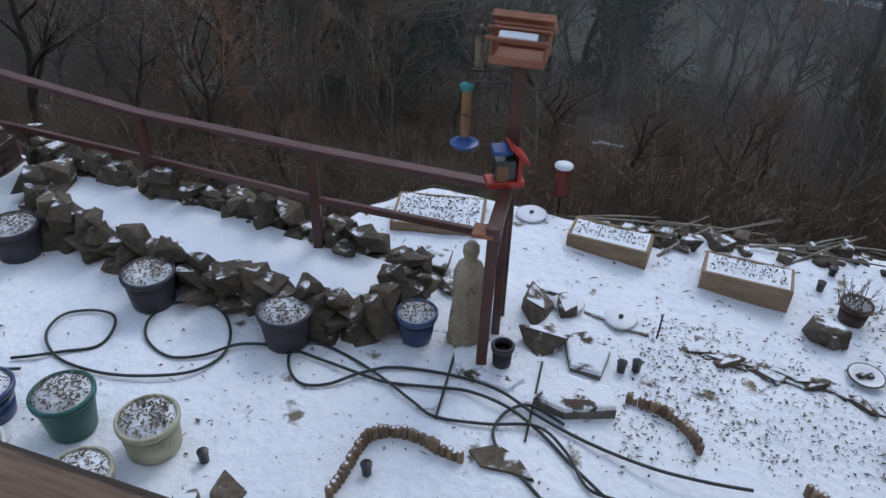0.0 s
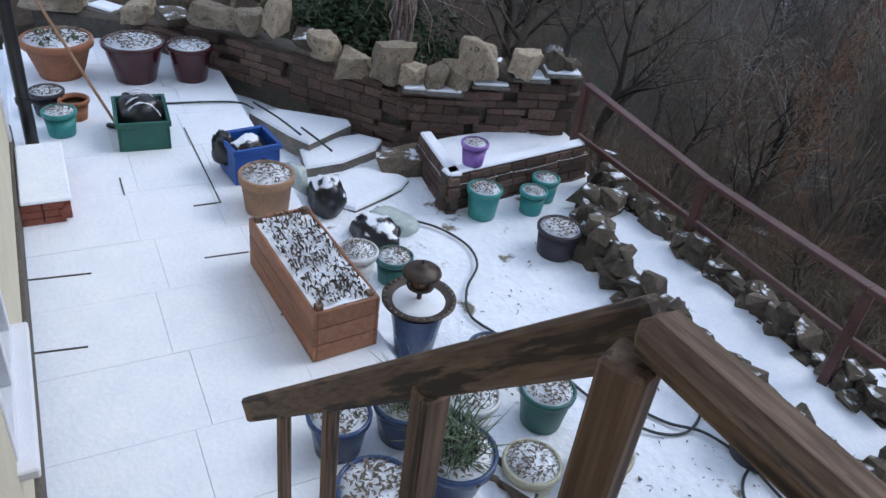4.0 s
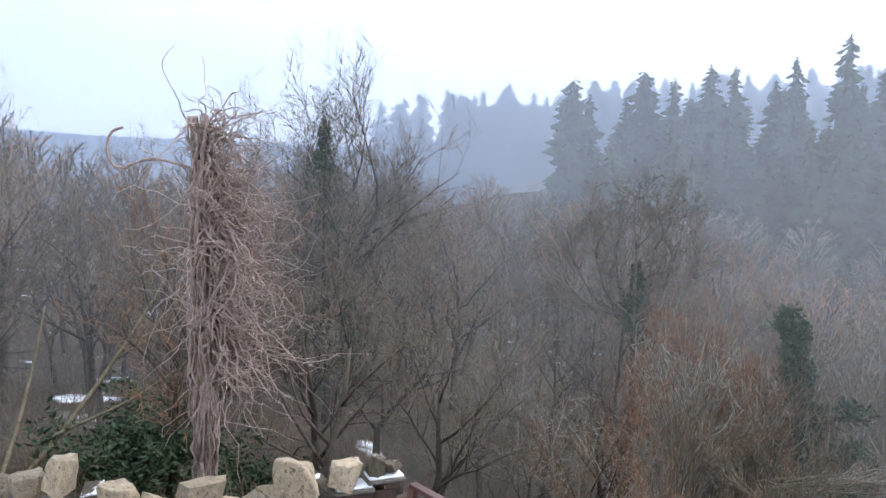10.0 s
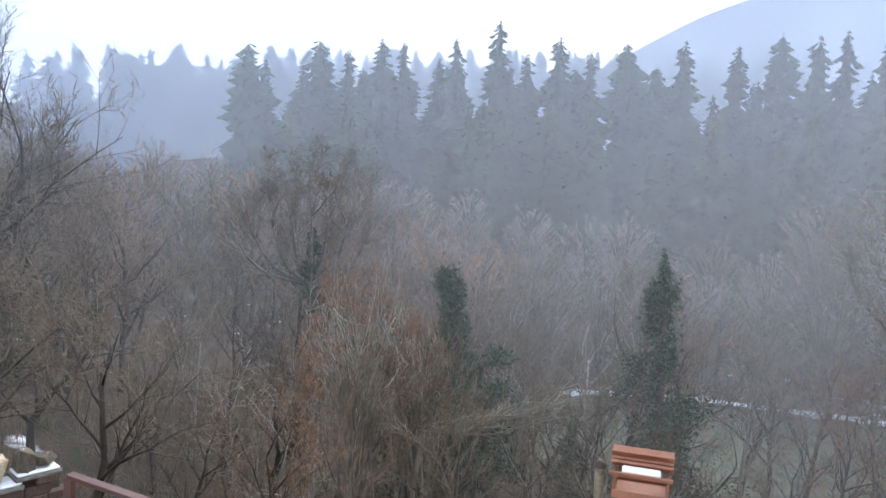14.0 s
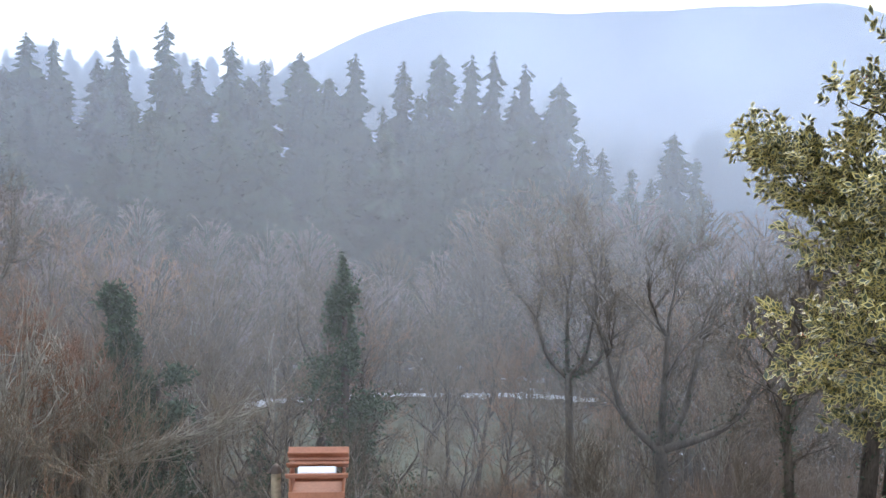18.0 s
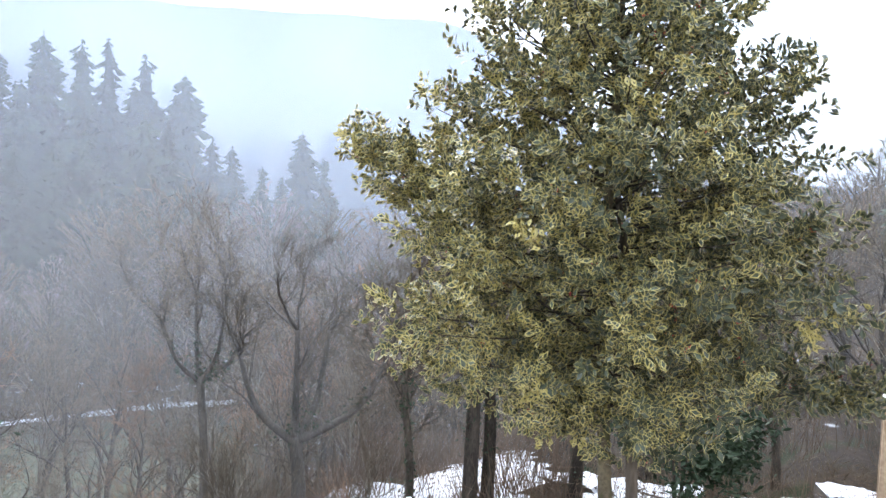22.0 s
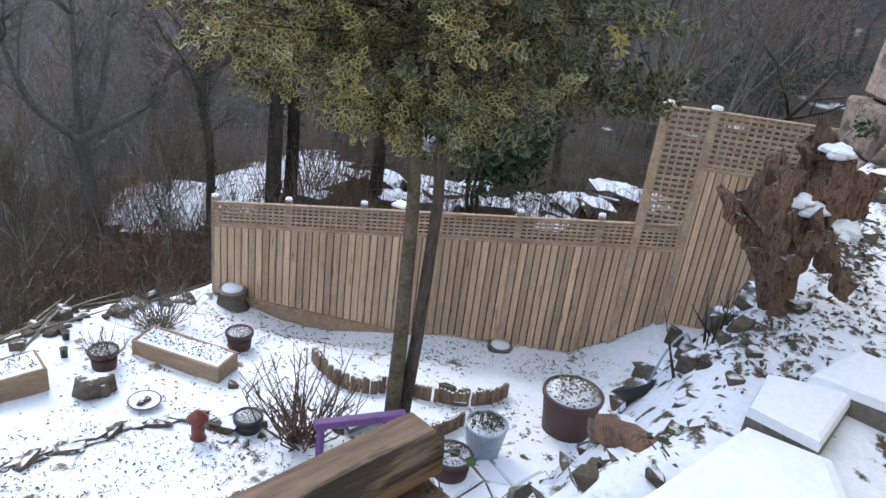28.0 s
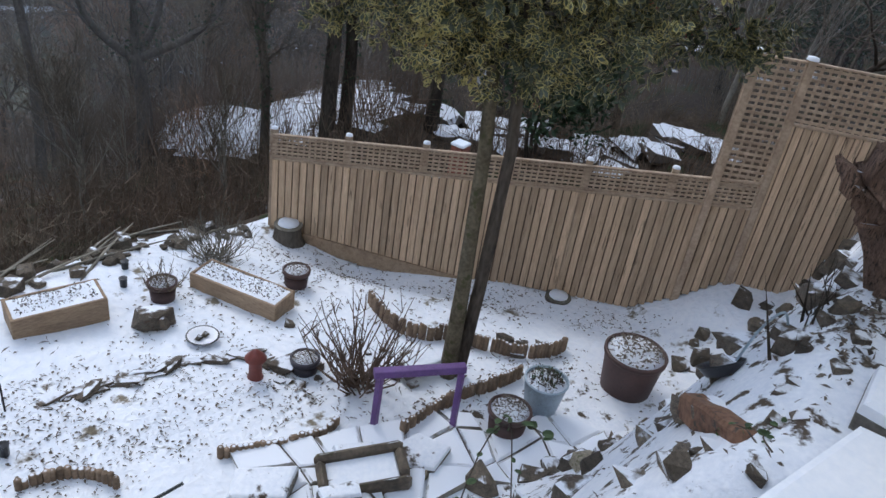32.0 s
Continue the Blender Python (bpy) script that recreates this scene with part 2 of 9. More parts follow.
BLACK_PLASTIC = mat("black_plastic", (0.012, 0.012, 0.014), (0.022, 0.022, 0.025), 8, 0.3, 0.1)
STUMP_WOOD = mat("rotten_stump", (0.11, 0.062, 0.04), (0.33, 0.21, 0.15), 7, 0.9, 0.9, (0.05, 0.035, 0.025), 0.35, fine=30, stretch=(5, 5, 0.7), dist=0.05, snow=0.12)
RUIN_STONE = mat("ruin_block", (0.2, 0.15, 0.125), (0.44, 0.355, 0.31), 3.5, 0.92, 0.9, (0.12, 0.105, 0.085), 0.42, fine=25, own=0.25, dist=0.012)
GLASS_DARK = mat("window_glass", (0.03, 0.035, 0.04), (0.05, 0.055, 0.06), 2, 0.06, 0.0)
WHITE_PAINT = mat("white_paint", (0.7, 0.71, 0.74), (0.8, 0.8, 0.82), 4, 0.5, 0.1)


def plain(name, c, rough=0.45, d=0.18, metal=0.0, bump=0.1):
    return mat(name, tuple(v * (1 - d) for v in c), tuple(min(1, v * (1 + d)) for v in c), 7, rough, bump, tuple(v * 0.55 for v in c), 0.12, fine=40, metal=metal, dist=0.003)


# ---- builders ----
def mesh_of(name, bm, material, smooth=False):
    me = bpy.data.meshes.new(name)
    bm.normal_update()
    bm.to_mesh(me)
    bm.free()
    me.materials.append(material)
    if smooth:
        me.polygons.foreach_set("use_smooth", [True] * len(me.polygons))
    return me


def part(name, bm, material, parent=None, label="", smooth=False, at=None, kind=""):
    """Links a bmesh, or a mesh already made, as one object under parent."""
    me = bm if isinstance(bm, bpy.types.Mesh) else mesh_of(name, bm, material, smooth)
    ob = new(name, me)
    if parent is not None:
        ob.parent = parent
    if at is not None:
        ob.matrix_basis = at
    return tagged(ob, label, kind=kind)


def thing(name, label, category, at=None, group="", kind=""):
    ob = new(name)
    ob.empty_display_size = 0.1
    if at is not None:
        ob.matrix_basis = at
    return tagged(ob, label, category, group, kind)


def boxed(x0, y0, z0, x1, y1, z1, bevel=0.0, bm=None, m=None):
    bm = bm or bmesh.new()
    s = Matrix.Translation(((x0 + x1) / 2, (y0 + y1) / 2, (z0 + z1) / 2)) @ Matrix.Diagonal((x1 - x0, y1 - y0, z1 - z0, 1))
    got = bmesh.ops.create_cube(bm, size=1, matrix=(m or Matrix()) @ s)
    if bevel:
        edges = list({e for v in got["verts"] for e in v.link_edges})
        bmesh.ops.bevel(bm, geom=edges, offset=bevel, segments=1, affect="EDGES", profile=0.5)
    return bm


def beam(a, b, w, h, bevel=0.006, up=(0, 0, 1)):
    """A straight timber from a to b, w wide and h high."""
    a, b = Vector(a), Vector(b)
    d = (b - a)
    x = d.normalized()
    y = Vector(up).cross(x).normalized()
    z = x.cross(y)
    m = Matrix((x, y, z)).transposed().to_4x4()
    m.translation = (a + b) / 2
    return boxed(-d.length / 2, -w / 2, -h / 2, d.length / 2, w / 2, h / 2, bevel, m=m)


def timber(name, a, b, w, h, material, parent, label="", bevel=0.006, up=(0, 0, 1)):
    """A straight timber with its grain along its own length."""
    a, b = Vector(a), Vector(b)
    d = b - a
    x = d.normalized()
    y = Vector(up).cross(x).normalized()
    m = Matrix((x, y, x.cross(y))).transposed().to_4x4()
    m.translation = (a + b) / 2
    return part(name, boxed(-d.length / 2, -w / 2, -h / 2, d.length / 2, w / 2, h / 2, bevel), material, parent, label, at=m)


def lathe(profile, n=28, bm=None, m=None, wobble=0.0, seed=0):
    bm = bm or bmesh.new()
    m = m or Matrix()
    rnd = random.Random(seed)
    rings = []
    for r, z in profile:
        if r < 1e-4:
            rings.append([bm.verts.new(m @ Vector((0, 0, z)))])
        else:
            rings.append([bm.verts.new(m @ Vector((r * math.cos(a), r * math.sin(a), z + rnd.uniform(-wobble, wobble)))) for a in (math.tau * k / n for k in range(n))])
    for p, q in zip(rings, rings[1:]):
        if len(p) == 1 and len(q) == 1:
            continue
        for k in range(n):
            j = (k + 1) % n
            if len(p) == 1:
                bm.faces.new((p[0], q[k], q[j])[::-1])
            elif len(q) == 1:
                bm.faces.new((p[k], p[j], q[0]))
            else:
                bm.faces.new((p[k], p[j], q[j], q[k]))
    return bm


def tube_data(points, radii, sides, verts, faces):
    """Adds a tapered tube along points to lists of vertices and faces."""
    base = len(verts)
    pts = [Vector(p) for p in points]
    side = None
    for k, p in enumerate(pts):
        d = (pts[min(k + 1, len(pts) - 1)] - pts[max(k - 1, 0)])
        d = d.normalized() if d.length > 1e-9 else Vector((0, 0, 1))
        if side is None:
            side = d.orthogonal().normalized()
        side = (side - d * side.dot(d))
        side = side.normalized() if side.length > 1e-6 else d.orthogonal().normalized()
        other = d.cross(side)
        r = radii[k]
        for s in range(sides):
            a = math.tau * s / sides
            verts.append(p + side * (r * math.cos(a)) + other * (r * math.sin(a)))
    for k in range(len(pts) - 1):
        for s in range(sides):
            t = (s + 1) % sides
            faces.append((base + k * sides + s, base + k * sides + t, base + (k + 1) * sides + t, base + (k + 1) * sides + s))
    faces.append(tuple(base + s for s in range(sides))[::-1])
    e = base + (len(pts) - 1) * sides
    faces.append(tuple(e + s for s in range(sides)))


def raw_mesh(name, verts, faces, material, smooth=False):
    me = bpy.data.meshes.new(name)
    me.from_pydata([tuple(v) for v in verts], [], faces)
    me.materials.append(material)
    if smooth:
        me.polygons.foreach_set("use_smooth", [True] * len(me.polygons))
    return me


def smooth_path(points, per=8):
    """Catmull-Rom through the points."""
    p = [Vector(points[0])] + [Vector(q) for q in points] + [Vector(points[-1])]
    out = []
    for a, b, c, d in zip(p, p[1:], p[2:], p[3:]):
        for k in range(per):
            t = k / per
            out.append(0.5 * (2 * b + (c - a) * t + (2 * a - 5 * b + 4 * c - d) * t * t + (3 * b - a - 3 * c + d) * t ** 3))
    return out + [p[-1]]


def rock_mesh(name, seed, material, flat=1.0, rough=0.1, soft=0.02):
    """An angular broken stone about one metre across, to be scaled."""
    rnd = random.Random(seed)
    bm = bmesh.new()
    for k in range(8):
        bm.verts.new(Vector(((k & 1) - 0.5, (k >> 1 & 1) - 0.5, (k >> 2) - 0.5)) * rnd.uniform(0.62, 1.05) + Vector((rnd.gauss(0, 0.13), rnd.gauss(0, 0.13), rnd.gauss(0, 0.1))))
    for _ in range(5):
        p = Vector((rnd.uniform(-1, 1), rnd.uniform(-1, 1), rnd.uniform(-1, 1)))
        bm.verts.new(p * (0.52 / max(abs(p.x), abs(p.y), abs(p.z))))
    got = bmesh.ops.convex_hull(bm, input=bm.verts[:])
    loose = [v for v in bm.verts if not v.link_faces]
    bmesh.ops.delete(bm, geom=loose, context="VERTS")
    bmesh.ops.bevel(bm, geom=bm.edges[:], offset=soft, segments=1 if soft < 0.03 else 2, affect="EDGES", profile=0.5, clamp_overlap=soft > 0.03)
    if soft > 0.03:
        bmesh.ops.subdivide_edges(bm, edges=[e for e in bm.edges if e.calc_length() > 0.25], cuts=2, use_grid_fill=True)
    for v in bm.verts:
        if soft > 0.03:
            v.co += v.co.normalized() * (0.09 * noise.noise(v.co * 2.3 + Vector((0, seed, 0))) + 0.018 * noise.noise(v.co * 7 + Vector((seed, 0, 0))))
        v.co += v.co.normalized() * rough * 1.3 * noise.noise(v.co * 3.1 + Vector((seed * 3.1, 0, 0)))
        v.co.z *= flat
    lo = min(v.co.z for v in bm.verts)
    for v in bm.verts:
        v.co.z -= lo
    return mesh_of(name, bm, material)


def leaf_cards(verts, faces, centre, spread, count, size, rnd, flat=0.6):
    for _ in range(count):
        c = Vector(centre) + Vector((rnd.gauss(0, spread[0]), rnd.gauss(0, spread[1]), rnd.gauss(0, spread[2])))
        d = Vector((rnd.gauss(0, 1), rnd.gauss(0, 1), rnd.gauss(0, flat))).normalized()
        w = d.cross(Vector((rnd.gauss(0, 1), rnd.gauss(0, 1), rnd.gauss(0, 1)))).normalized()
        s = size * rnd.uniform(0.6, 1.3)
        up = d.cross(w) * s * 0.12
        b = len(verts)
        verts += [c - d * s, c - w * s * 0.42 + up, c + d * s, c + w * s * 0.42 + up]
        faces += [(b, b + 1, b + 2), (b, b + 2, b + 3)]


def smoothstep(a, b, x):
    t = min(1.0, max(0.0, (x - a) / (b - a)))
    return t * t * (3 - 2 * t)


# ---- the land ----
EDGE = [(-60, 2.0), (-16, 4.4), (-11.5, 5.6), (-7.4, 6.9), (-5.7, 8.1), (-5.3, 7.7), (-3.3, 7.02), (-1.5, 6.2), (-1.1, 6.9), (-0.4, 7.4), (0.2, 7.2), (1.07, 6.9), (3.9, 6.9), (6.05, 6.75), (9, 6.4), (30, 4), (80, 2)]


def edge_y(x):
    for (x0, y0), (x1, y1) in zip(EDGE, EDGE[1:]):
        if x <= x1:
            return y0 + (y1 - y0) * (x - x0) / (x1 - x0)
    return 2.0


FOOT = [(-9, -0.93), (0, -0.93), (0.22, -1.23), (0.56, -0.98), (0.82, -0.94), (0.92, -0.6), (1.03, -0.15), (9, -0.1)]


def fence_foot(t):
    for (t0, z0), (t1, z1) in zip(FOOT, FOOT[1:]):
        if t <= t1:
            return z0 + (z1 - z0) * (t - t0) / (t1 - t0)
    return FOOT[-1][1]


def garden_z(x, y):
    """The garden without its bank: a level terrace that falls gently towards the fence."""
    z = -0.32 - 0.085 * max(0.0, x - 0.8)
    z += 0.45 * smoothstep(5.6, 7.6, x) * (1 - smoothstep(0.6, 1.8, y))
    # along the fence the soil meets the foot of the boards
    ax, ay = x - 5.93, y - 6.5
    t = (ax * 2.22 - ay * 5.24) / 32.39
    inside = (ax * -5.24 - ay * 2.22) / 5.691
    near = 1 - smoothstep(0.15, 1.2, inside)
    return z + (fence_foot(min(1.0, max(0.0, t))) + 0.02 - z) * near * smoothstep(-0.6, 0.0, t)


def along(table, deg):
    for (a0, e0), (a1, e1) in zip(table, table[1:]):
        if deg <= a1:
            return e0 + (e1 - e0) * (deg - a0) / (a1 - a0)
    return table[-1][1]


BANK_FOOT = [(1.0, 2.95), (2.6, 2.3), (3.9, 1.9), (5.0, 1.4), (6.0, 1.0), (7.9, 0.75), (12, 0.5)]
BANK_WIDE = [(1.0, 2.1), (2.6, 2.1), (4.5, 1.6), (6.0, 1.15), (12, 1.1)]


def bank_up(x, y):
    """How far the bank by the house has risen here, 0 to 1."""
    across = 0.92 * (along(BANK_FOOT, x) - y)
    return smoothstep(0.0, along(BANK_WIDE, x), across) ** (1.3 - 0.3 * smoothstep(2.6, 5, x)) * smoothstep(1.1, 2.5, x)


def patio_here(x, y):
    u, v = from_wall_xy(x, y)
    return -7.0 < u < 2.35 and -0.5 < v < 2.62 and y < 4.45


def from_wall_xy(x, y):
    c, s = 0.9449, -0.3274
    dx, dy = x + 5.39, y - 0.81
    return dx * c + dy * s, -dx * s + dy * c


def height(x, y):
    z = garden_z(x, y)
    up = bank_up(x, y)
    z = z * (1 - up) + (2.02 + 0.12 * max(0, x - 3.2)) * up
    if patio_here(x, y):
        z = -0.09
    e = y - edge_y(x)
    side = max(0.0, x - 10.2) if y > -1.5 else 0.0
    out = max(e, side * 0.8)
    if out > 0:
        fall = z - 0.9 * smoothstep(0, 1.4, out) - 0.32 * out
        fall += 0.2 * out * smoothstep(7, 14, -x)
        fall += 0.30 * out * smoothstep(8.5, 12, x) * (1 - smoothstep(6, 14, e))
        z = max(fall, -19.0 + 0.35 * math.sin(x * 0.07))
        far = y - 80 - 0.1 * abs(x)
        if far > 0:
            z += 0.46 * min(far, 85) * smoothstep(0, 30, far) * (0.25 + 0.75 * smoothstep(-0.72, -0.45, x / y))
        z += 0.35 * min(1, out / 5) * noise.noise(Vector((x * 0.12, y * 0.12, 3)))
        right = max(0.0, x - 22) * (1 - smoothstep(15, 40, y))
        z += 0.2 * right * smoothstep(0, 25, right)
        left = max(0.0, -x - 24)
        z += 0.08 * left * smoothstep(0, 25, left)
    return z


FIELD = [(9.9, 14.2), (10.3, 11.1), (11.3, 8.9), (12.9, 9.25), (14.95, 11.75), (13.78, 12.5), (11.84, 12.5), (11.1, 14.2), (10.4, 15.6)]


def in_field(x, y, ragged=0.0):
    """The open snowy slope beyond the fence."""
    inside = False
    u, w = x + 0.5 * ragged, y + 0.5 * ragged
    for (x0, y0), (x1, y1) in zip(FIELD, FIELD[1:] + FIELD[:1]):
        if (y0 > w) != (y1 > w) and u < x0 + (x1 - x0) * (w - y0) / (y1 - y0):
            inside = not inside
    return inside


def in_meadow(x, y):
    """The open valley floor on this side of the track."""
    turn, d = math.degrees(math.atan2(x + 0.75, y)), math.hypot(x + 0.75, y)
    return 3 < turn < 33 and 50 < d < 80


def terrain():
    xs = sorted(set([round(-2 + 0.16 * k, 3) for k in range(80)] + [round(-14 + 0.3 * k, 3) for k in range(41)] + [round(11 + 0.4 * k, 2) for k in range(1, 33)] + [24 + 0.8 * k for k in range(1, 15)]
                    + [-14 - 1.2 * k for k in range(1, 30)] + [36 + 5 * k for k in range(40)] + [-50 - 5 * k for k in range(40)] + [-900, -500, -330, 330, 500, 900]))
    ys = sorted(set([round(-2 + 0.16 * k, 3) for k in range(68)] + [round(9 + 0.35 * k, 2) for k in range(1, 43)] + [24.05 + 0.7 * k for k in range(1, 20)] + [-2.6, -4, -8, -20, -60, -200, -700]
                    + [38 + 4 * k for k in range(60)] + [290, 330, 400, 500, 700, 1000]))
    nx = len(xs)
    v = []
    for y_even in ys:
        follow = smoothstep(0.5, 6.5, y_even) * (1 - smoothstep(8, 24, y_even))
        for x in xs:
            y = y_even + (edge_y(x) - 7.16) * follow
            z = height(x, y)
            inside = y < edge_y(x) and -11 < x < 9.5 and y > -2
            v.append((x, y, z + (0.03 * noise.noise(Vector((x * 2.1, y * 2.1, 0))) + 0.016 * noise.noise(Vector((x * 6, y * 6, 5))) if inside else 0)))
    f, mi = [], []
    for j in range(len(ys) - 1):
        for i in range(nx - 1):
            f.append((j * nx + i, j * nx + i + 1, (j + 1) * nx + i + 1, (j + 1) * nx + i))
            x, y, _ = ((Vector(v[j * nx + i]) + Vector(v[(j + 1) * nx + i + 1])) / 2)
            wild = y > edge_y(x) - 0.02 or x > 9.6 or x < -12.5
            field = in_field(x, y, 1.2 * noise.noise(Vector((x * 0.3, y * 0.3, 9))))
            k = 1 if wild else 0
            if not wild and bank_up(x, y) > 0.06:
                k = 2
            if field:
                k = 2
            if in_meadow(x, y):
                k = 4
            if y > 120:
                k = 3
            mi.append(k)
    me = raw_mesh("ground", v, f, GARDEN, True)
    for m in (LITTER, SNOW_SOIL, FAR_HILL, MEADOW):
        me.materials.append(m)
    me.polygons.foreach_set("material_index", mi)
    return tagged(new("ground", me), "snowy garden ground falling away into a wooded valley", "ground", kind="structure")


ground = terrain()


def snowy_track():
    v, f = [], []
    for k in range(81):
        turn = radians(4.5 + 27 * k / 80)
        d = 78.2 + 0.2 * (27 * k / 80) + 0.4 * noise.noise(Vector((k * 0.25, 2, 0)))
        w = 0.9 + 0.7 * noise.noise(Vector((k * 0.35, 0, 4)))
        for r in (d - w, d + w):
            x, y = -0.75 + r * math.sin(turn), r * math.cos(turn)
            v.append((x, y, height(x, y) + 0.3))
    for k in range(80):
        f.append((2 * k, 2 * k + 2, 2 * k + 3, 2 * k + 1))
    tagged(new("road", raw_mesh("road", v, f, SNOW)), "snow-covered track along the valley floor", "track", kind="structure")


snowy_track()


def far_ridge():
    """A long wooded ridge behind the valley, at the horizon."""
    v, f = [], []
    n, dist, top = 120, 430, 122
    for k in range(n + 1):
        deg = -90 + 180 * k / n
        a = radians(deg)
        hgt = top * (0.05 + 0.95 * smoothstep(-10, 20, deg)) * (1 - smoothstep(44, 66, deg)) + 3 * noise.noise(Vector((k * 0.3, 4, 0)))
        for z, off in ((-25, 0), (hgt * 0.5, 60), (hgt, 110), (-25, 160)):
            v.append(((dist + off) * math.sin(a), (dist + off) * math.cos(a), z))
    for k in range(n):
        for j in range(3):
            b = k * 4 + j
            f.append((b, b + 4, b + 5, b + 1))
    tagged(new("backdrop", raw_mesh("backdrop", v, f, FAR_HILL, True)), "wooded ridge closing the valley in mist", "hill", kind="structure")


far_ridge()


# ---- house and deck ----
WALL_X, WALL_Y, WALL_SLOPE = -5.39, 0.81, -0.3465
WALL_TURN = math.degrees(math.atan(WALL_SLOPE))
HOUSE = pose(WALL_X, WALL_Y, 0, 0, 0, WALL_TURN)


def house():
    h = thing("house", "cream rendered house wall with a white-framed window and black downpipe", "house")
    w0, w1 = -3.62, 2.4
    win = (0.62, 1.7, 0.9, 2.2)
    for box in ((w0, -0.3, win[0], 5.6), (win[1], -0.3, w1, 5.6), (win[0], -0.3, win[1], win[2]), (win[0], win[3], win[1], 5.6)):
        part("wall", boxed(box[0], -0.35, box[1], box[2], 0, box[3]), RENDER_WALL, h, at=HOUSE)
    part("wall", boxed(-2.9, -1.5, -0.3, 9.5, -1.15, 5.6), RENDER_WALL, h)
    wd = part("window", boxed(win[0], -0.13, win[2], win[1], -0.1, win[3]), GLASS_DARK, h, "dark window pane", at=HOUSE)
    for x0, z0, x1, z1 in ((win[0], win[2], win[0] + 0.07, win[3]), (win[1] - 0.07, win[2], win[1], win[3]), (win[0] + 0.07, win[2], win[1] - 0.07, win[2] + 0.07), (win[0] + 0.07, win[3] - 0.07, win[1] - 0.07, win[3]), (1.12, win[2] + 0.07, 1.19, win[3] - 0.07)):
        part("window_frame", boxed(x0, -0.14, z0, x1, 0.012, z1, 0.006), WHITE_PAINT, wd, "white painted window frame")
    part("window_sill", boxed(win[0] - 0.08, -0.1, win[2] - 0.07, win[1] + 0.08, 0.1, win[2], 0.01), WHITE_PAINT, wd, "white projecting sill")
    part("plinth", boxed(w0, -0.02, -0.3, w1, 0.03, 0.3, 0.01), MORTAR, h, "dark peeling plinth at the foot of the wall", at=HOUSE)
    part("corner_trim", boxed(-3.3, 0, 0.3, -3.2, 0.03, 5.6, 0.005), WHITE_PAINT, h, "pale painted corner strip", at=HOUSE)
    part("roof", boxed(w0 - 0.2, -3, 5.6, w1 + 5, 0.4, 5.75, 0.02), SLAB_STONE, h, at=HOUSE)
    dp = part("downpipe", lathe([(0.068, -0.03), (0.068, 5.6)], 16), BLACK_PLASTIC, h, "black round downpipe", True, at=pose(-8.81, 2.2, 0))
    for z in (0.5, 1.6, 3.2):
        part("bracket", lathe([(0.068, z), (0.083, z), (0.083, z + 0.06), (0.068, z + 0.06)], 16), BLACK_PLASTIC, dp)
    return h


house()

DECK_Z = 2.62
NEWEL = Vector((-1.0, 0.60, 3.55))
REND = Vector((0.28, 0.265, 3.53))


def deck():
    d = thing("deck", "raised timber deck landing beside the house", "deck")
    for k in range(14):
        y = -1.1 + k * 0.122
        x1 = 1.15 if y < 0.0 else 0.28
        timber("deck_board", (-0.98, y, DECK_Z - 0.014), (x1, y, DECK_Z - 0.014), 0.116, 0.028, DECK_WOOD, d)
    for y in (0.3, -0.4, -1.0):
        timber("joist", (-0.98, y, DECK_Z - 0.105), (0.26, y, DECK_Z - 0.105), 0.05, 0.15, DECK_WOOD, d)
    for x, y in ((-0.88, -0.95), (0.16, 0.24), (1.05, -0.95)):
        part("post", boxed(-0.045, -0.045, height(x, y) - 0.1, 0.045, 0.045, DECK_Z - 0.03, 0.006), DECK_WOOD_UP, d, at=pose(x, y, 0))
    return d


deck()


def deck_rail():
    r = thing("deck_railing", "worn brown timber handrail with newel post and sloping stair rail", "railing")
    along = (REND - NEWEL).normalized()
    turn = math.degrees(math.atan2(along.y, along.x))
    part("newel_post", boxed(-0.042, -0.042, DECK_Z - 0.3, 0.042, 0.042, NEWEL.z - 0.085, 0.008), DECK_WOOD_UP, r, at=pose(NEWEL.x + 0.02, NEWEL.y - 0.03, 0, 0, 0, turn + 20))
    timber("handrail", (-0.985, 0.597, NEWEL.z - 0.035), (0.28, 0.245, REND.z - 0.022), 0.1, 0.085, DECK_WOOD, r, "weathered rounded handrail", 0.026)
    part("end_post", boxed(-0.04, -0.04, DECK_Z, 0.04, 0.04, REND.z - 0.075, 0.008), DECK_WOOD_UP, r, at=pose(REND.x - 0.06, REND.y - 0.035, 0, 0, 0, turn))
    tip = Vector((-2.83, 1.03, 1.6))
    head = NEWEL + Vector((0.03, 0.03, 0.0))
    timber("stair_handrail", head - Vector((0, 0, 0.05)), tip - Vector((0, 0, 0.05)), 0.055, 0.115, DECK_WOOD, r, "sloping stair handrail board", 0.012)
    turn2 = math.degrees(math.atan2(tip.y - head.y, tip.x - head.x))
    for t, w in ((0.30, 0.038), (0.58, 0.024), (0.79, 0.024)):
        p = head.lerp(tip, t)
        part("stair_post", boxed(-w, -w, max(0.0, p.z - 1.15), w, w, p.z - 0.11, 0.005), DECK_WOOD_UP, r, at=pose(p.x, p.y, 0, 0, 0, turn2))
    part("bolt", lathe([(0, 0.01), (0.012, 0.008), (0.014, 0)], 10), RAIL_WOOD, r, "dark bolt head", at=pose(NEWEL.x + 0.03, NEWEL.y - 0.02, NEWEL.z - 0.018))
    return r


deck_rail()


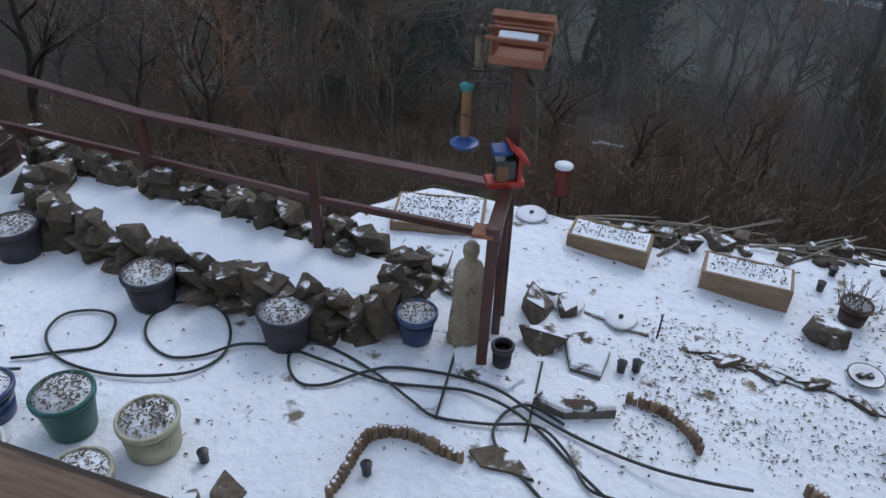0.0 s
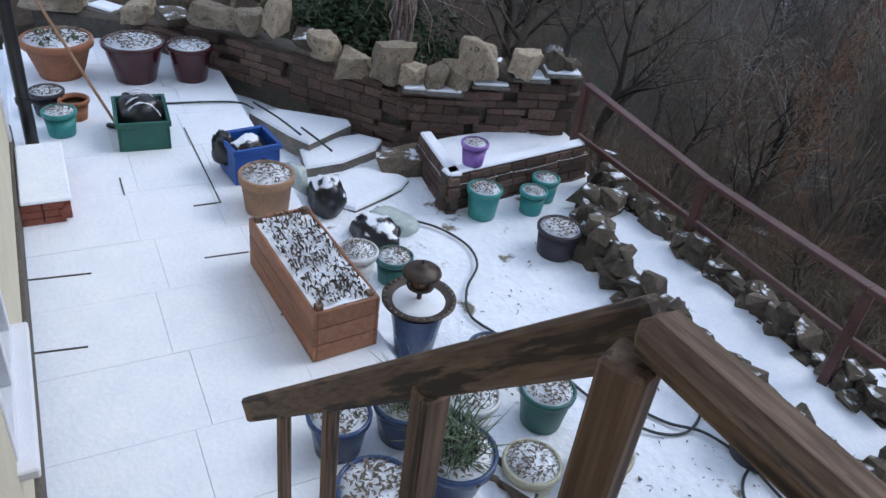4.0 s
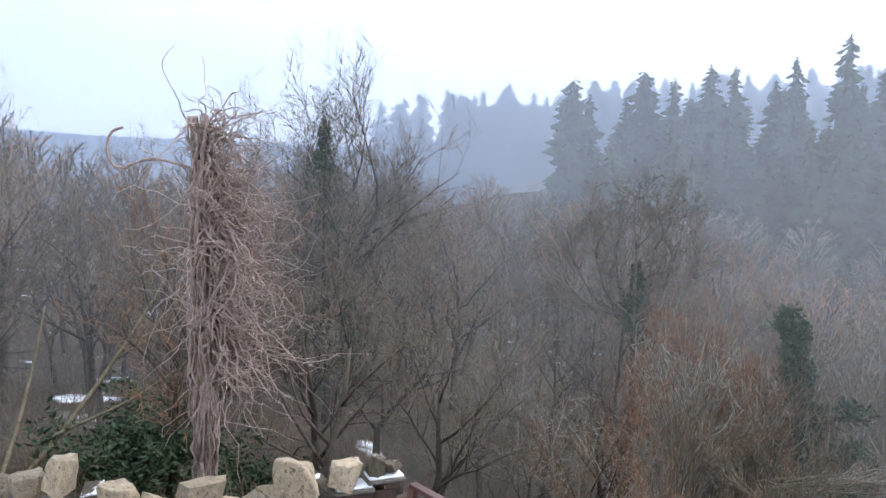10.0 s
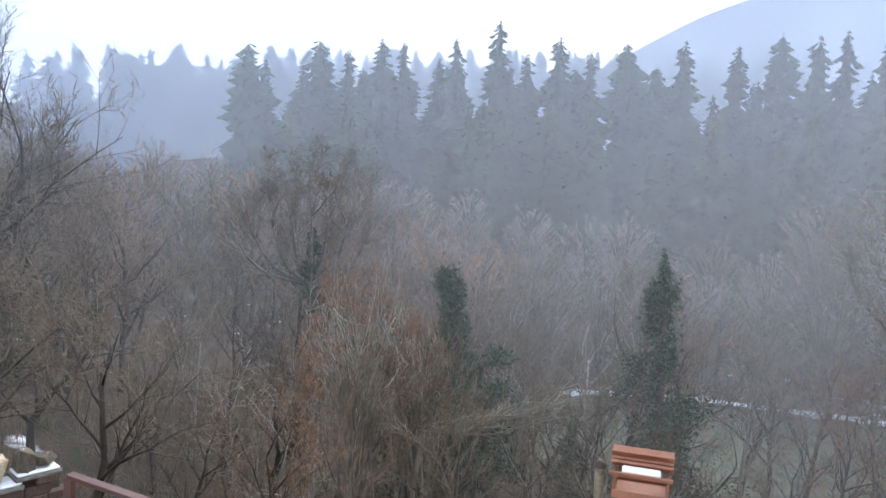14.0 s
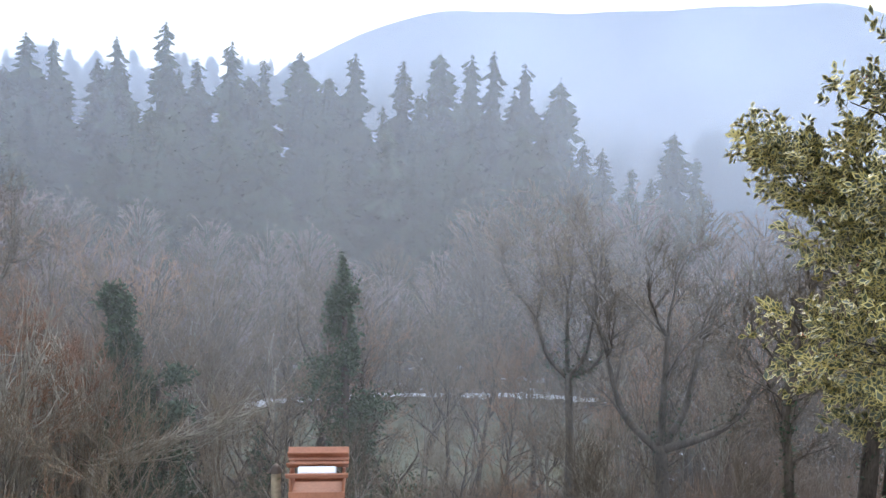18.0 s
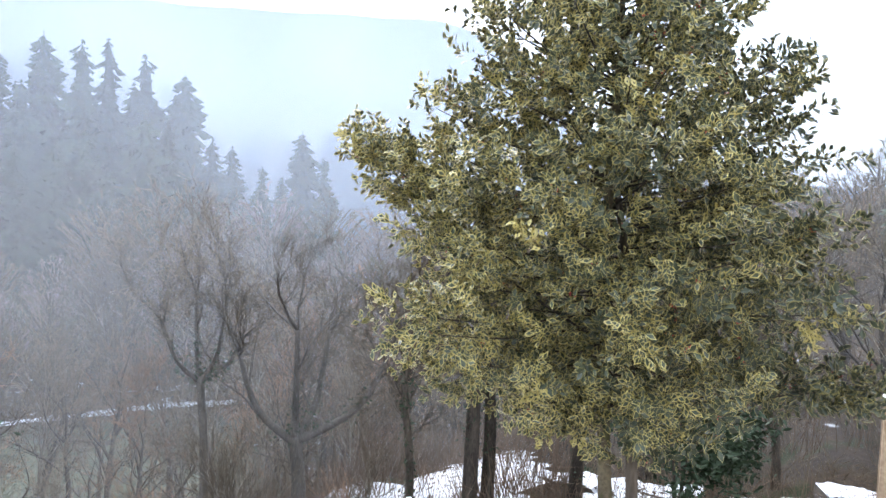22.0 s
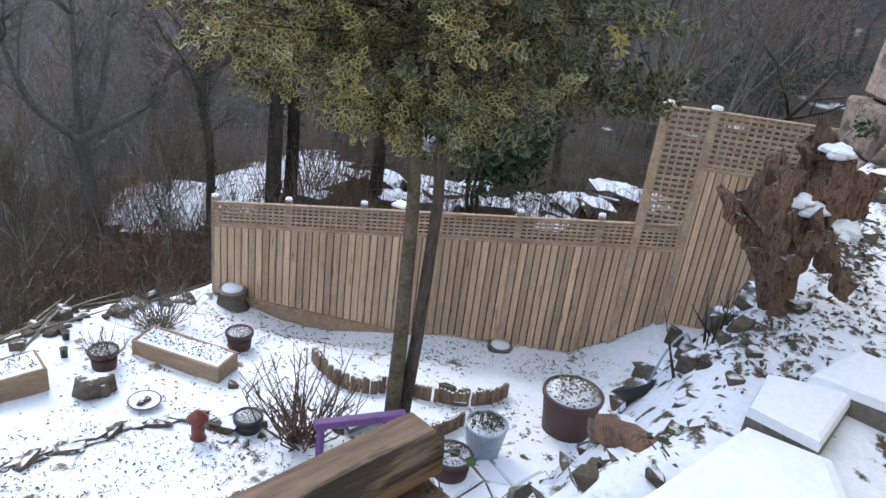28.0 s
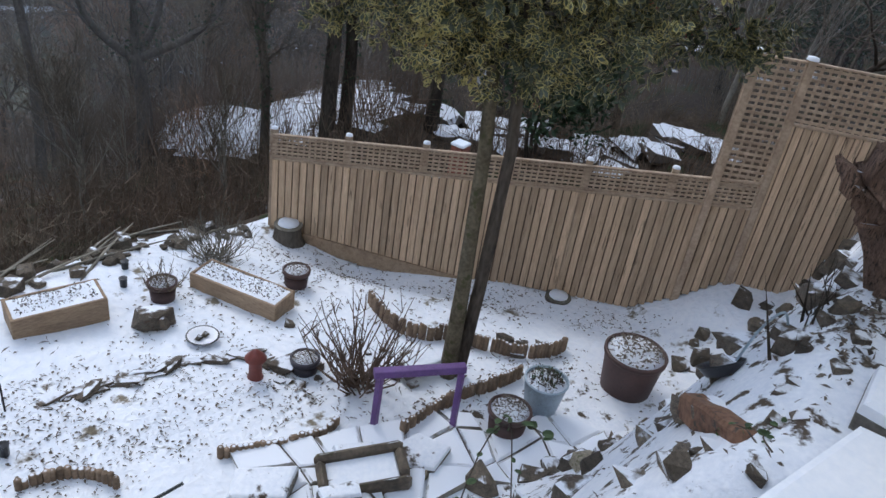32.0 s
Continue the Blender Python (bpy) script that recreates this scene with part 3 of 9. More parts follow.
def deck_stairs():
    s = thing("stairs", "timber steps down from the deck to the patio", "stairs")
    n, way = 13, Vector((-0.96, 0.284, 0))
    out = Vector((0.284, 0.96, 0))
    top = Vector((-1.0, -0.1, 0))
    for k in range(n):
        c = top + way * (0.11 + k * 0.185)
        z = DECK_Z - (k + 1) * (DECK_Z / (n + 1))
        part("tread", beam(c - out * 0.45 + Vector((0, 0, z - 0.018)), c + out * 0.45 + Vector((0, 0, z - 0.018)), 0.2, 0.035), DECK_WOOD, s)
    for side in (-0.47, 0.47):
        p = top + out * side
        q = p + way * 2.5
        part("stringer", beam((p.x, p.y, DECK_Z - 0.16), (q.x, q.y, 0.05), 0.04, 0.2), DECK_WOOD, s)
    return s


deck_stairs()


# ---- woodland ----
def branch(rnd, start, way, length, radius, depth, limbs, twigs, spread, lift):
    """One limb with its side limbs; fills the lists for limbs and twigs."""
    steps = 5 if depth < 2 else 3
    p, d = Vector(start), Vector(way).normalized()
    pts, rad = [p.copy()], [radius]
    for k in range(steps):
        d = (d + Vector((rnd.gauss(0, 0.16), rnd.gauss(0, 0.16), rnd.gauss(0, 0.1) + lift * 0.08))).normalized()
        p = p + d * (length / steps)
        pts.append(p.copy())
        rad.append(radius * (1 - 0.72 * (k + 1) / steps))
    (limbs if depth < 3 else twigs).append((pts, rad, depth))
    if depth >= 4:
        return
    count = (7, 6, 5, 4)[depth]
    for k in range(count):
        t = (0.32 if depth == 0 else 0.2) + (1 - (0.32 if depth == 0 else 0.2)) * (k + rnd.random()) / count
        i = min(steps - 1, int(t * steps))
        at = pts[i].lerp(pts[i + 1], t * steps - i)
        axis = (pts[i + 1] - pts[i]).normalized()
        turn = axis.orthogonal().normalized()
        turn.rotate(Matrix.Rotation(rnd.uniform(0, math.tau), 3, axis))
        way2 = (axis * rnd.uniform(0.6, 1.1) + turn * spread * rnd.uniform(0.6, 1.2) + Vector((0, 0, lift * 0.3))).normalized()
        branch(rnd, at, way2, length * rnd.uniform(0.42, 0.62), max(0.006, rad[i] * 0.5), depth + 1, limbs, twigs, spread, lift)


def spike(pts, r, verts, faces):
    """A single twig: three thin sides running to a point."""
    a, b = pts[0], pts[-1]
    d = (b - a).normalized()
    u = d.orthogonal().normalized()
    w = d.cross(u)
    k = len(verts)
    verts += [a + u * r, a - u * 0.5 * r + w * 0.87 * r, a - u * 0.5 * r - w * 0.87 * r, b]
    faces += [(k, k + 1, k + 3), (k + 1, k + 2, k + 3), (k + 2, k, k + 3)]


def tree_meshes(seed, tall, radius, spread=0.75, lift=0.6, twig_mat=TWIG, bark=BARK, thick=1.0, deepest=4):
    rnd = random.Random(seed)
    limbs, twigs = [], []
    branch(rnd, (0, 0, -0.3), (rnd.gauss(0, 0.07), rnd.gauss(0, 0.07), 1), tall * 0.72, radius * 1.35, 0, limbs, twigs, spread, lift)
    v, f = [], []
    for pts, rad, depth in limbs:
        if deepest == 4 or depth < 2:
            tube_data(pts, rad, (7, 5, 3)[depth] if deepest == 4 else (4, 3)[depth], v, f)
        else:
            spike(pts, rad[0], v, f)
    v2, f2 = [], []
    for pts, rad, depth in twigs:
        if depth == 3 and deepest == 4:
            tube_data(pts[::2] if len(pts) > 3 else pts, [max(0.008 * thick, r * thick) for r in (rad[::2] if len(pts) > 3 else rad)], 3, v2, f2)
        elif depth <= deepest:
            spike(pts, max(0.011 * thick, rad[0] * thick), v2, f2)
    return raw_mesh("trunk", v, f, bark, True), raw_mesh("crown", v2, f2, twig_mat), max(q.z for q in v + v2)


def make_tree(name, label, meshes, at, group="woodland trees"):
    t = thing(name, label, "tree", at, group)
    part("trunk", meshes[0], None, t)
    part("crown", meshes[1], None, t)
    return t


KINDS = ((9, 0.13, 0.85, 0.5, TWIG, BARK, "bare winter tree with grey-brown twigs"), (10, 0.15, 0.95, 0.35, TWIG, BARK, "bare spreading tree with dark bark"),
         (8, 0.10, 0.7, 0.7, TWIG, BARK_PALE, "slender bare tree with pale bark"), (9, 0.12, 0.8, 0.5, TWIG_RUST, BARK, "bare tree with brown twigs"),
         (11, 0.17, 1.0, 0.3, TWIG, BARK, "tall bare tree with spreading limbs"), (7, 0.08, 0.6, 0.9, TWIG, BARK_PALE, "thin bare sapling with pale bark"))
WOODS = [tree_meshes(11 + k, tall, rad, spread, lift, tw, bk, 1.0) for k, (tall, rad, spread, lift, tw, bk, _) in enumerate(KINDS)]


def dome_tree(seed, tall, wide, low=0.38, boughs=95, twig=0.03, twig_mat=TWIG, bark=BARK, trunk_r=0.16, twigs_per=7, wild=1.1):
    """A bare tree with a rounded crown: limbs that fan out to a dome, ending in an even haze of twigs."""
    rnd = random.Random(seed)
    v, f, v2, f2 = [], [], [], []
    mid = tall * (low + 0.5 * (1 - low))
    tube_data([(0, 0, -0.3), (rnd.gauss(0, 0.15), rnd.gauss(0, 0.15), tall * low * 0.6), (0, 0, tall * low * 1.1), (rnd.gauss(0, 0.15), rnd.gauss(0, 0.15), tall * 0.9)], [trunk_r * 1.3, trunk_r, trunk_r * 0.75, twig], 6, v, f)
    for k in range(boughs):
        a, up = rnd.uniform(0, math.tau), rnd.uniform(-0.55, 1.0)
        flat = math.sqrt(1 - up * up)
        r = rnd.uniform(0.72, 1.0) * (1 + 0.22 * noise.noise(Vector((2 * math.cos(a), 2 * math.sin(a), 2 * up + seed))))
        end = Vector((wide * r * flat * math.cos(a), wide * r * flat * math.sin(a), mid + (tall - mid) * r * up))
        stem = Vector((0, 0, max(tall * low * 0.75, end.z - rnd.uniform(0.45, 1.0) * wide * (0.35 + flat))))
        start = stem if k % 4 == 0 else stem.lerp(end, rnd.uniform(0.3, 0.65))
        bend = start.lerp(end, 0.55) + Vector((rnd.gauss(0, 0.05), rnd.gauss(0, 0.05), rnd.gauss(0.03, 0.04))) * wide
        if k % 4 == 0:
            tube_data([start, bend, end], [trunk_r * 0.4, trunk_r * 0.25, twig], 4, v, f)
        else:
            tube_data([start, bend, end], [twig * 1.5, twig * 1.2, twig * 0.7], 3, v2, f2)
        d = (end - stem).normalized()
        for _ in range(twigs_per):
            s0 = bend.lerp(end, rnd.uniform(0.0, 1.0))
            e = s0 + (d + Vector((rnd.gauss(0, wild), rnd.gauss(0, wild), rnd.gauss(0.12, 0.7 * wild)))).normalized() * wide * rnd.uniform(0.09, 0.2)
            spike([s0, e], twig * 0.9, v2, f2)
    return raw_mesh("trunk", v, f, bark, True), raw_mesh("crown", v2, f2, twig_mat), max(q.z for q in v + v2)


FAR_WOODS = [dome_tree(31 + k, 9, (3.4, 2.6, 4.2, 3.0, 3.8)[k], (0.3, 0.4, 0.22, 0.35, 0.3)[k], 64, (0.03, 0.028, 0.034, 0.028, 0.032)[k]) for k in range(5)]
PUFFS = [dome_tree(41 + k, 22, (5.2, 4.4, 5.8)[k], (0.5, 0.55, 0.45)[k], 150, 0.042, twigs_per=8) for k in range(3)]
HAZE = [TWIG, mat("grey_twigs", (0.12, 0.105, 0.09), (0.25, 0.22, 0.19), 3, 0.95, 0.0, spec=0.1), mat("dark_twigs", (0.06, 0.048, 0.038), (0.13, 0.105, 0.08), 3, 0.95, 0.0, spec=0.1),
        mat("lilac_twigs", (0.14, 0.11, 0.1), (0.28, 0.225, 0.205), 3, 0.95, 0.0, spec=0.1), mat("green_grey_twigs", (0.075, 0.07, 0.05), (0.16, 0.15, 0.11), 3, 0.95, 0.0, spec=0.1), TWIG_RUST]

SKYLINE = [(-90, 6), (-61, 5), (-52, 3.6), (-45, 4), (-38, 6), (-33, 4), (-26, 1), (-20, -0.5), (-7, 0.5), (0, -3), (9, -4), (20, -6), (32, -4.5), (45, -4), (56, 1), (64, 5), (90, 7)]


def joined(name, label, category, items, material=None):
    """Many transformed copies of meshes in one mesh, for what nobody could count."""
    verts, faces, base = [], [], 0
    cache = {}
    for me, m in items:
        if me.name not in cache:
            co = np.empty(len(me.vertices) * 3)
            me.vertices.foreach_get("co", co)
            cache[me.name] = (co.reshape(-1, 3), [tuple(p.vertices) for p in me.polygons])
        co, fs = cache[me.name]
        a = np.array(m)
        verts += (co @ a[:3, :3].T + a[:3, 3]).tolist()
        faces += [tuple(i + base for i in f) for f in fs]
        base += len(co)
    return tagged(new(name, raw_mesh(name, verts, faces, material or items[0][0].materials[0])), label, category, kind="stuff")


def near_low(deg, d):
    """Trees close to the garden stay low in the open middle of the view."""
    return 10 * (1 - smoothstep(12, 42, d)) * smoothstep(-36, -26, deg) * (1 - smoothstep(46, 54, deg))


PUFF_TOP = [(-60, 2), (-35, 2.0), (-15, 0.3), (-2, -1.4), (5, -1.8), (10, -3.4), (19, -3.6), (22, 0.6), (27, 0.8), (34, 0.2), (46, 0.5), (90, 4)]


def plant_woods():
    rnd = random.Random(5)
    spots, far_spots, far = [], [], [[] for _ in HAZE]
    limbs = []
    for _ in range(40000):
        if len(spots) >= 265 and len(limbs) >= 250:
            break
        deg = rnd.uniform(-75, 86) if rnd.random() < 0.8 else rnd.uniform(52, 86)
        a = radians(deg)
        close = rnd.random() < 0.5
        d = 9 + 42 * rnd.random() ** 1.1 if close else rnd.choice((rnd.uniform(51, 71), rnd.uniform(78, 93)))
        x, y = -0.7 + d * math.sin(a), d * math.cos(a)
        out = max(y - edge_y(x), 0.8 * (x - 11))
        if out < 3.0 or x < -60:
            continue
        if in_field(x, y) and rnd.random() < 0.93:
            continue
        if in_meadow(x, y) or 5 < deg < 31 and 22 < d < 52 and rnd.random() < 0.4:
            continue
        if close and len(spots) >= 265 or not close and len(limbs) >= 250:
            continue
        gap = 1.1 + 0.035 * d
        if any((x - u) ** 2 + (y - w) ** 2 < gap * gap for u, w in (spots if close else far_spots)):
            continue
        z = height(x, y)
        if d > 77:
            lift = along(PUFF_TOP, deg) - rnd.uniform(1.8, 6.0)
        else:
            lift = along(SKYLINE, deg) + rnd.uniform(-5.0, 0.3) - near_low(deg, d)
        room = 4.35 + d * math.tan(radians(lift)) - z
        if room < 2.5:
            continue
        turn = rnd.uniform(0, 360)
        if not close:
            k = rnd.randrange(5)
            s = min(room / FAR_WOODS[k][2], 1.8)
            wide = s * rnd.uniform(0.8, 1.05) if s > 1 else s * 1.1
            m = pose(x, y, z - 0.1, 0, 0, turn) @ Matrix.Diagonal((wide, wide, s, 1))
            far_spots.append((x, y))
            limbs.append((FAR_WOODS[k][0], m))
            far[rnd.choice((0, 0, 1, 1, 2, 3, 3, 4, 5))].append((FAR_WOODS[k][1], m))
            continue
        spots.append((x, y))
        k = rnd.choice((0, 1, 2, 3, 4, 5)) if room < 13 and deg > -24 else rnd.choice((0, 1, 3, 4))
        s = min(room / WOODS[k][2], 1.9)
        if d < 16:
            s = min(s, 0.9)
        make_tree("bare_tree", KINDS[k][6], WOODS[k], pose(x, y, z - 0.1, rnd.uniform(-5, 5), rnd.uniform(-5, 5), turn) @ Matrix.Scale(s, 4))
    # rounded crowns at the foot of the firs
    for deg in range(-38, 47, 4):
        for d, drop in ((93, 0.0), (87.5, 2.2)):
            a = radians(deg + rnd.uniform(-1.2, 1.2))
            x, y = -0.7 + d * math.sin(a), d * math.cos(a)
            z = height(x, y)
            k = rnd.randrange(3)
            s = (4.35 + d * math.tan(radians(along(PUFF_TOP, math.degrees(a)) - drop + rnd.uniform(-0.9, 0.5))) - z) / PUFFS[k][2]
            m = pose(x, y, z - 0.1, 0, 0, rnd.uniform(0, 360)) @ Matrix.Scale(s, 4)
            limbs.append((PUFFS[k][0], m))
            far[rnd.choice((1, 3, 3, 0, 4))].append((PUFFS[k][1], m))
    joined("far_woods", "grey-brown bare woodland trunks across the valley", "woodland", limbs)
    for hue, items in zip(("brown", "grey", "dark", "lilac-grey", "green-grey", "rust-brown"), far):
        joined("far_woods", hue + " bare crowns of the woodland across the valley", "woodland", items, HAZE[("brown", "grey", "dark", "lilac-grey", "green-grey", "rust-brown").index(hue)])


plant_woods()


def undergrowth():
    """Brambles, dead stems and saplings on the slope below the garden."""
    rnd = random.Random(15)
    tangles = [([], []), ([], [])]
    v, f = tangles[0]
    for _ in range(2300):
        a, d = radians(rnd.uniform(-76, 86)), 7.5 + 36 * rnd.random() ** 1.3
        x, y = -0.5 + d * math.sin(a), d * math.cos(a)
        if max(y - edge_y(x), 0.8 * (x - 10.4)) < 0.8 or in_field(x, y) and rnd.random() < 0.9:
            continue
        z = height(x, y)
        v, f = tangles[noise.noise(Vector((x * 0.22, y * 0.22, 6))) > 0.05]
        wide, tall = rnd.uniform(0.5, 1.3), rnd.uniform(0.5, 1.9)
        for _ in range(20):
            a, lean = rnd.uniform(0, math.tau), rnd.uniform(0.1, 1.0)
            p = Vector((x + rnd.gauss(0, 0.25), y + rnd.gauss(0, 0.25), z - 0.1))
            q = p + Vector((math.cos(a) * lean * wide * 0.5, math.sin(a) * lean * wide * 0.5, tall * rnd.uniform(0.5, 0.8)))
            e = q + Vector((math.cos(a) * lean * wide * 0.6, math.sin(a) * lean * wide * 0.6, tall * rnd.uniform(-0.15, 0.35)))
            r = rnd.uniform(0.006, 0.013)
            spike([p, q.lerp(p, -0.15)], r, v, f)
            spike([q, e], r * 0.7, v, f)
            spike([q.lerp(p, 0.4), q + Vector((rnd.gauss(0, 0.25), rnd.gauss(0, 0.25), rnd.uniform(0, 0.3)))], r * 0.5, v, f)
    for _ in range(130):
        (x0, y0), (x1, y1) = rnd.choice(list(zip(FIELD, FIELD[1:] + FIELD[:1])))
        t = rnd.random()
        x, y = x0 + (x1 - x0) * t + rnd.gauss(0, 0.5), y0 + (y1 - y0) * t + rnd.gauss(0, 0.5)
        if x < 9.4:
            continue
        z = height(x, y)
        for _ in range(12):
            a = rnd.uniform(0, math.tau)
            p = Vector((x + rnd.gauss(0, 0.3), y + rnd.gauss(0, 0.3), z - 0.1))
            spike([p, p + Vector((0.5 * math.cos(a), 0.5 * math.sin(a), rnd.uniform(0.6, 1.8)))], 0.01, v, f)
    tagged(new("undergrowth", raw_mesh("undergrowth", *tangles[0], TWIG)), "tangled brambles and dead stems on the slope", "undergrowth", kind="stuff")
    tagged(new("undergrowth", raw_mesh("undergrowth", *tangles[1], BRACKEN)), "rust-brown dead bracken and stems on the slope", "undergrowth", kind="stuff")


undergrowth()


# ---- single trees that stand out ----
def feature_tree(label, meshes, x, y, ztop, turn=0.0, wide=1.0):
    z = height(x, y)
    s = (ztop - z) / meshes[2]
    make_tree("bare_tree", label, meshes, pose(x, y, z - 0.1, 0, 0, turn) @ Matrix.Diagonal((s * wide, s * wide, s, 1)))


def ivy_column(label, x, y, ztop, r, seed, low=None, count=3200, taper=1.1):
    """A trunk or pole hidden under a ragged column of ivy."""
    rnd = random.Random(seed)
    z0 = height(x, y)
    low = z0 if low is None else low
    t = thing("ivy_column", label, "tree", pose(x, y, z0))
    v, f = [], []
    tube_data([(0, 0, -0.3), (0.1, 0, (ztop - z0) * 0.5), (0, 0, ztop - z0 - 0.3)], [0.2, 0.15, 0.06], 7, v, f)
    part("trunk", raw_mesh("trunk", v, f, BARK, True), None, t)
    v, f = [], []
    lumps = 34
    for k in range(lumps):
        q = (k + rnd.random()) / lumps
        h = low - z0 + (ztop - low) * q
        w = r * (0.12 + (1.1 - taper) * 0.55 + taper * (1 - q)) * rnd.uniform(0.5, 1.35)
        a = rnd.uniform(0, math.tau)
        leaf_cards(v, f, (w * 0.6 * math.cos(a), w * 0.6 * math.sin(a), h), (w * 0.26, w * 0.26, (ztop - low) / lumps * 0.9), int(2.2 * count) // lumps, 0.095, rnd, 1.0)
    part("foliage", raw_mesh("foliage", v, f, IVY), None, t, "dark ivy leaves", kind="stuff")


PALE = tree_meshes(71, 8, 0.11, 1.1, 0.15, BARK_DEAD, BARK_DEAD, 1.6, 3)
RUST, FAN, ROUND = WOODS[3], WOODS[0], WOODS[1]
TALL = tree_meshes(15, 11, 0.17, 0.95, 0.55, BARK_GREY, BARK, 1.1)


def bearing(deg, d):
    """The place d metres off in a direction from the deck."""
    return -0.75 + d * math.sin(radians(deg)), -0.2 + d * math.cos(radians(deg))


def on_bearing(label, meshes, deg, d, el, turn=0.0, wide=1.0):
    feature_tree(label, meshes, *bearing(deg, d), 4.36 + d * math.tan(radians(el)), turn, wide)


def forked_oak(label, deg, d, fork_el, limbs, seed, r=0.2):
    """An old tree with a short ivied trunk that forks into crooked limbs: each limb's aside and rise from the fork, metres."""
    rnd = random.Random(seed)
    x, y = bearing(deg, d)
    z0 = height(x, y)
    fork = 4.36 + d * math.tan(radians(fork_el)) - z0
    right = Vector((math.cos(radians(deg)), -math.sin(radians(deg)), 0))
    away = Vector((math.sin(radians(deg)), math.cos(radians(deg)), 0))
    t = thing("forked_oak", label, "tree", pose(x, y, z0))
    v, f, v2, f2, v3, f3 = [], [], [], [], [], []
    tube_data(smooth_path([(0, 0, -0.4), right * 0.12 + Vector((0, 0, fork * 0.5)), (0, 0, fork)], 4), [r * 1.5 - 0.5 * r * k / 8 for k in range(9)], 9, v, f)
    for side, up, deep in limbs:
        tip = right * side + away * deep + Vector((0, 0, fork + up))
        start = Vector((0, 0, fork - 0.15))
        bend = start.lerp(tip, 0.5) + right * (0.16 * side) - Vector((0, 0, 0.14 * up))
        path = smooth_path([start, bend, tip], 5)
        tube_data(path, [r * (0.8 - 0.5 * i / len(path)) for i in range(len(path))], 7, v, f)
        for p in path[:7]:
            leaf_cards(v3, f3, p, (r * 0.45, r * 0.45, 0.16), 26, 0.05, rnd, 1.0)
        limbs2, twigs2 = [], []
        way = (tip - bend).normalized()
        for _ in range(3):
            branch(rnd, tip, way + Vector((rnd.gauss(0, 0.4), rnd.gauss(0, 0.4), rnd.gauss(0.1, 0.25))), rnd.uniform(1.5, 2.3), r * 0.3, 1, limbs2, twigs2, 0.85, 0.35)
        for t0 in (0.45, 0.7):
            p = path[int(t0 * (len(path) - 1))]
            branch(rnd, p, way + Vector((rnd.gauss(0, 0.7), rnd.gauss(0, 0.7), rnd.gauss(0.1, 0.3))), rnd.uniform(1.3, 2.0), r * 0.26, 1, limbs2, twigs2, 0.85, 0.35)
        for pts, rad, depth in limbs2:
            tube_data(pts, [max(0.008, q) for q in rad], 5 if depth < 2 else 3, v, f)
        for pts, rad, depth in twigs2:
            spike([pts[0], pts[-1]], 0.009, v2, f2)
    part("trunk", raw_mesh("trunk", v, f, BARK_GREY, True), None, t)
    part("crown", raw_mesh("crown", v2, f2, TWIG), None, t)
    part("foliage", raw_mesh("foliage", v3, f3, IVY), None, t, "ivy clothing the trunk and lower limbs", kind="stuff")


RUST_BRIGHT = mat("orange_twigs", (0.17, 0.1, 0.065), (0.33, 0.2, 0.135), 2.5, 0.95, 0.0, own=0.15, spec=0.1)


def rust_bush(label, deg, d, el, reach, seed, stems=22, sprays=900):
    """Pale stems arching out of one foot under a dome of rust-orange twigs."""
    rnd = random.Random(seed)
    x, y = bearing(deg, d)
    z0 = height(x, y)
    top = 4.36 + d * math.tan(radians(el)) - z0
    t = thing("rust_bush", label, "tree", pose(x, y, z0))
    mid = top * 0.52

    def dome(a, u):
        lump = 1 + 0.22 * noise.noise(Vector((1.6 * math.cos(a), 1.6 * math.sin(a), 2 * u + seed)))
        return Vector((reach * math.cos(a) * math.sqrt(max(0, 1 - u * u)) * lump, reach * math.sin(a) * math.sqrt(max(0, 1 - u * u)) * lump, mid + (top - mid) * u * lump))

    v, f, v2, f2 = [], [], [], []
    for k in range(stems):
        a = math.tau * (k + rnd.random()) / stems
        tip = dome(a, rnd.uniform(0.1, 0.95)) * 0.97
        foot = Vector((rnd.gauss(0, 0.16), rnd.gauss(0, 0.16), -0.2))
        bend = foot.lerp(tip, 0.5) + Vector((-0.25 * tip.x + rnd.gauss(0, 0.14), -0.25 * tip.y + rnd.gauss(0, 0.14), 0.1 * top))
        path = smooth_path([foot, bend, tip], 6)
        r = rnd.uniform(0.028, 0.05)
        tube_data(path, [r * (1 - 0.78 * i / len(path)) for i in range(len(path))], 6, v, f)
        for _ in range(7):
            p = path[rnd.randrange(4, len(path))]
            e = dome(a + rnd.gauss(0, 0.5), rnd.uniform(0.0, 0.95))
            m = p.lerp(e, 0.5) + Vector((rnd.gauss(0, 0.1), rnd.gauss(0, 0.1), rnd.gauss(0.05, 0.1)))
            tube_data(smooth_path([p, m, e], 3), [r * q for q in (0.34, 0.3, 0.26, 0.22, 0.18, 0.14, 0.12)], 4, v, f)
    for _ in range(sprays):
        a, u = rnd.uniform(0, math.tau), 1 - 0.95 * rnd.random()
        p = dome(a, max(-0.2, u)) * rnd.uniform(0.82, 1.0)
        out = (p - Vector((0, 0, mid * 0.8))).normalized()
        for _ in range(6):
            q = p + (out * rnd.uniform(0.1, 0.34) + Vector((rnd.gauss(0, 0.13), rnd.gauss(0, 0.13), rnd.gauss(0.02, 0.13))))
            spike([p, q], 0.0065, v2, f2)
    part("trunk", raw_mesh("trunk", v, f, BARK_DEAD, True), None, t, "pale arching stems")
    part("crown", raw_mesh("crown", v2, f2, RUST_BRIGHT), None, t, "rust-orange twigs")


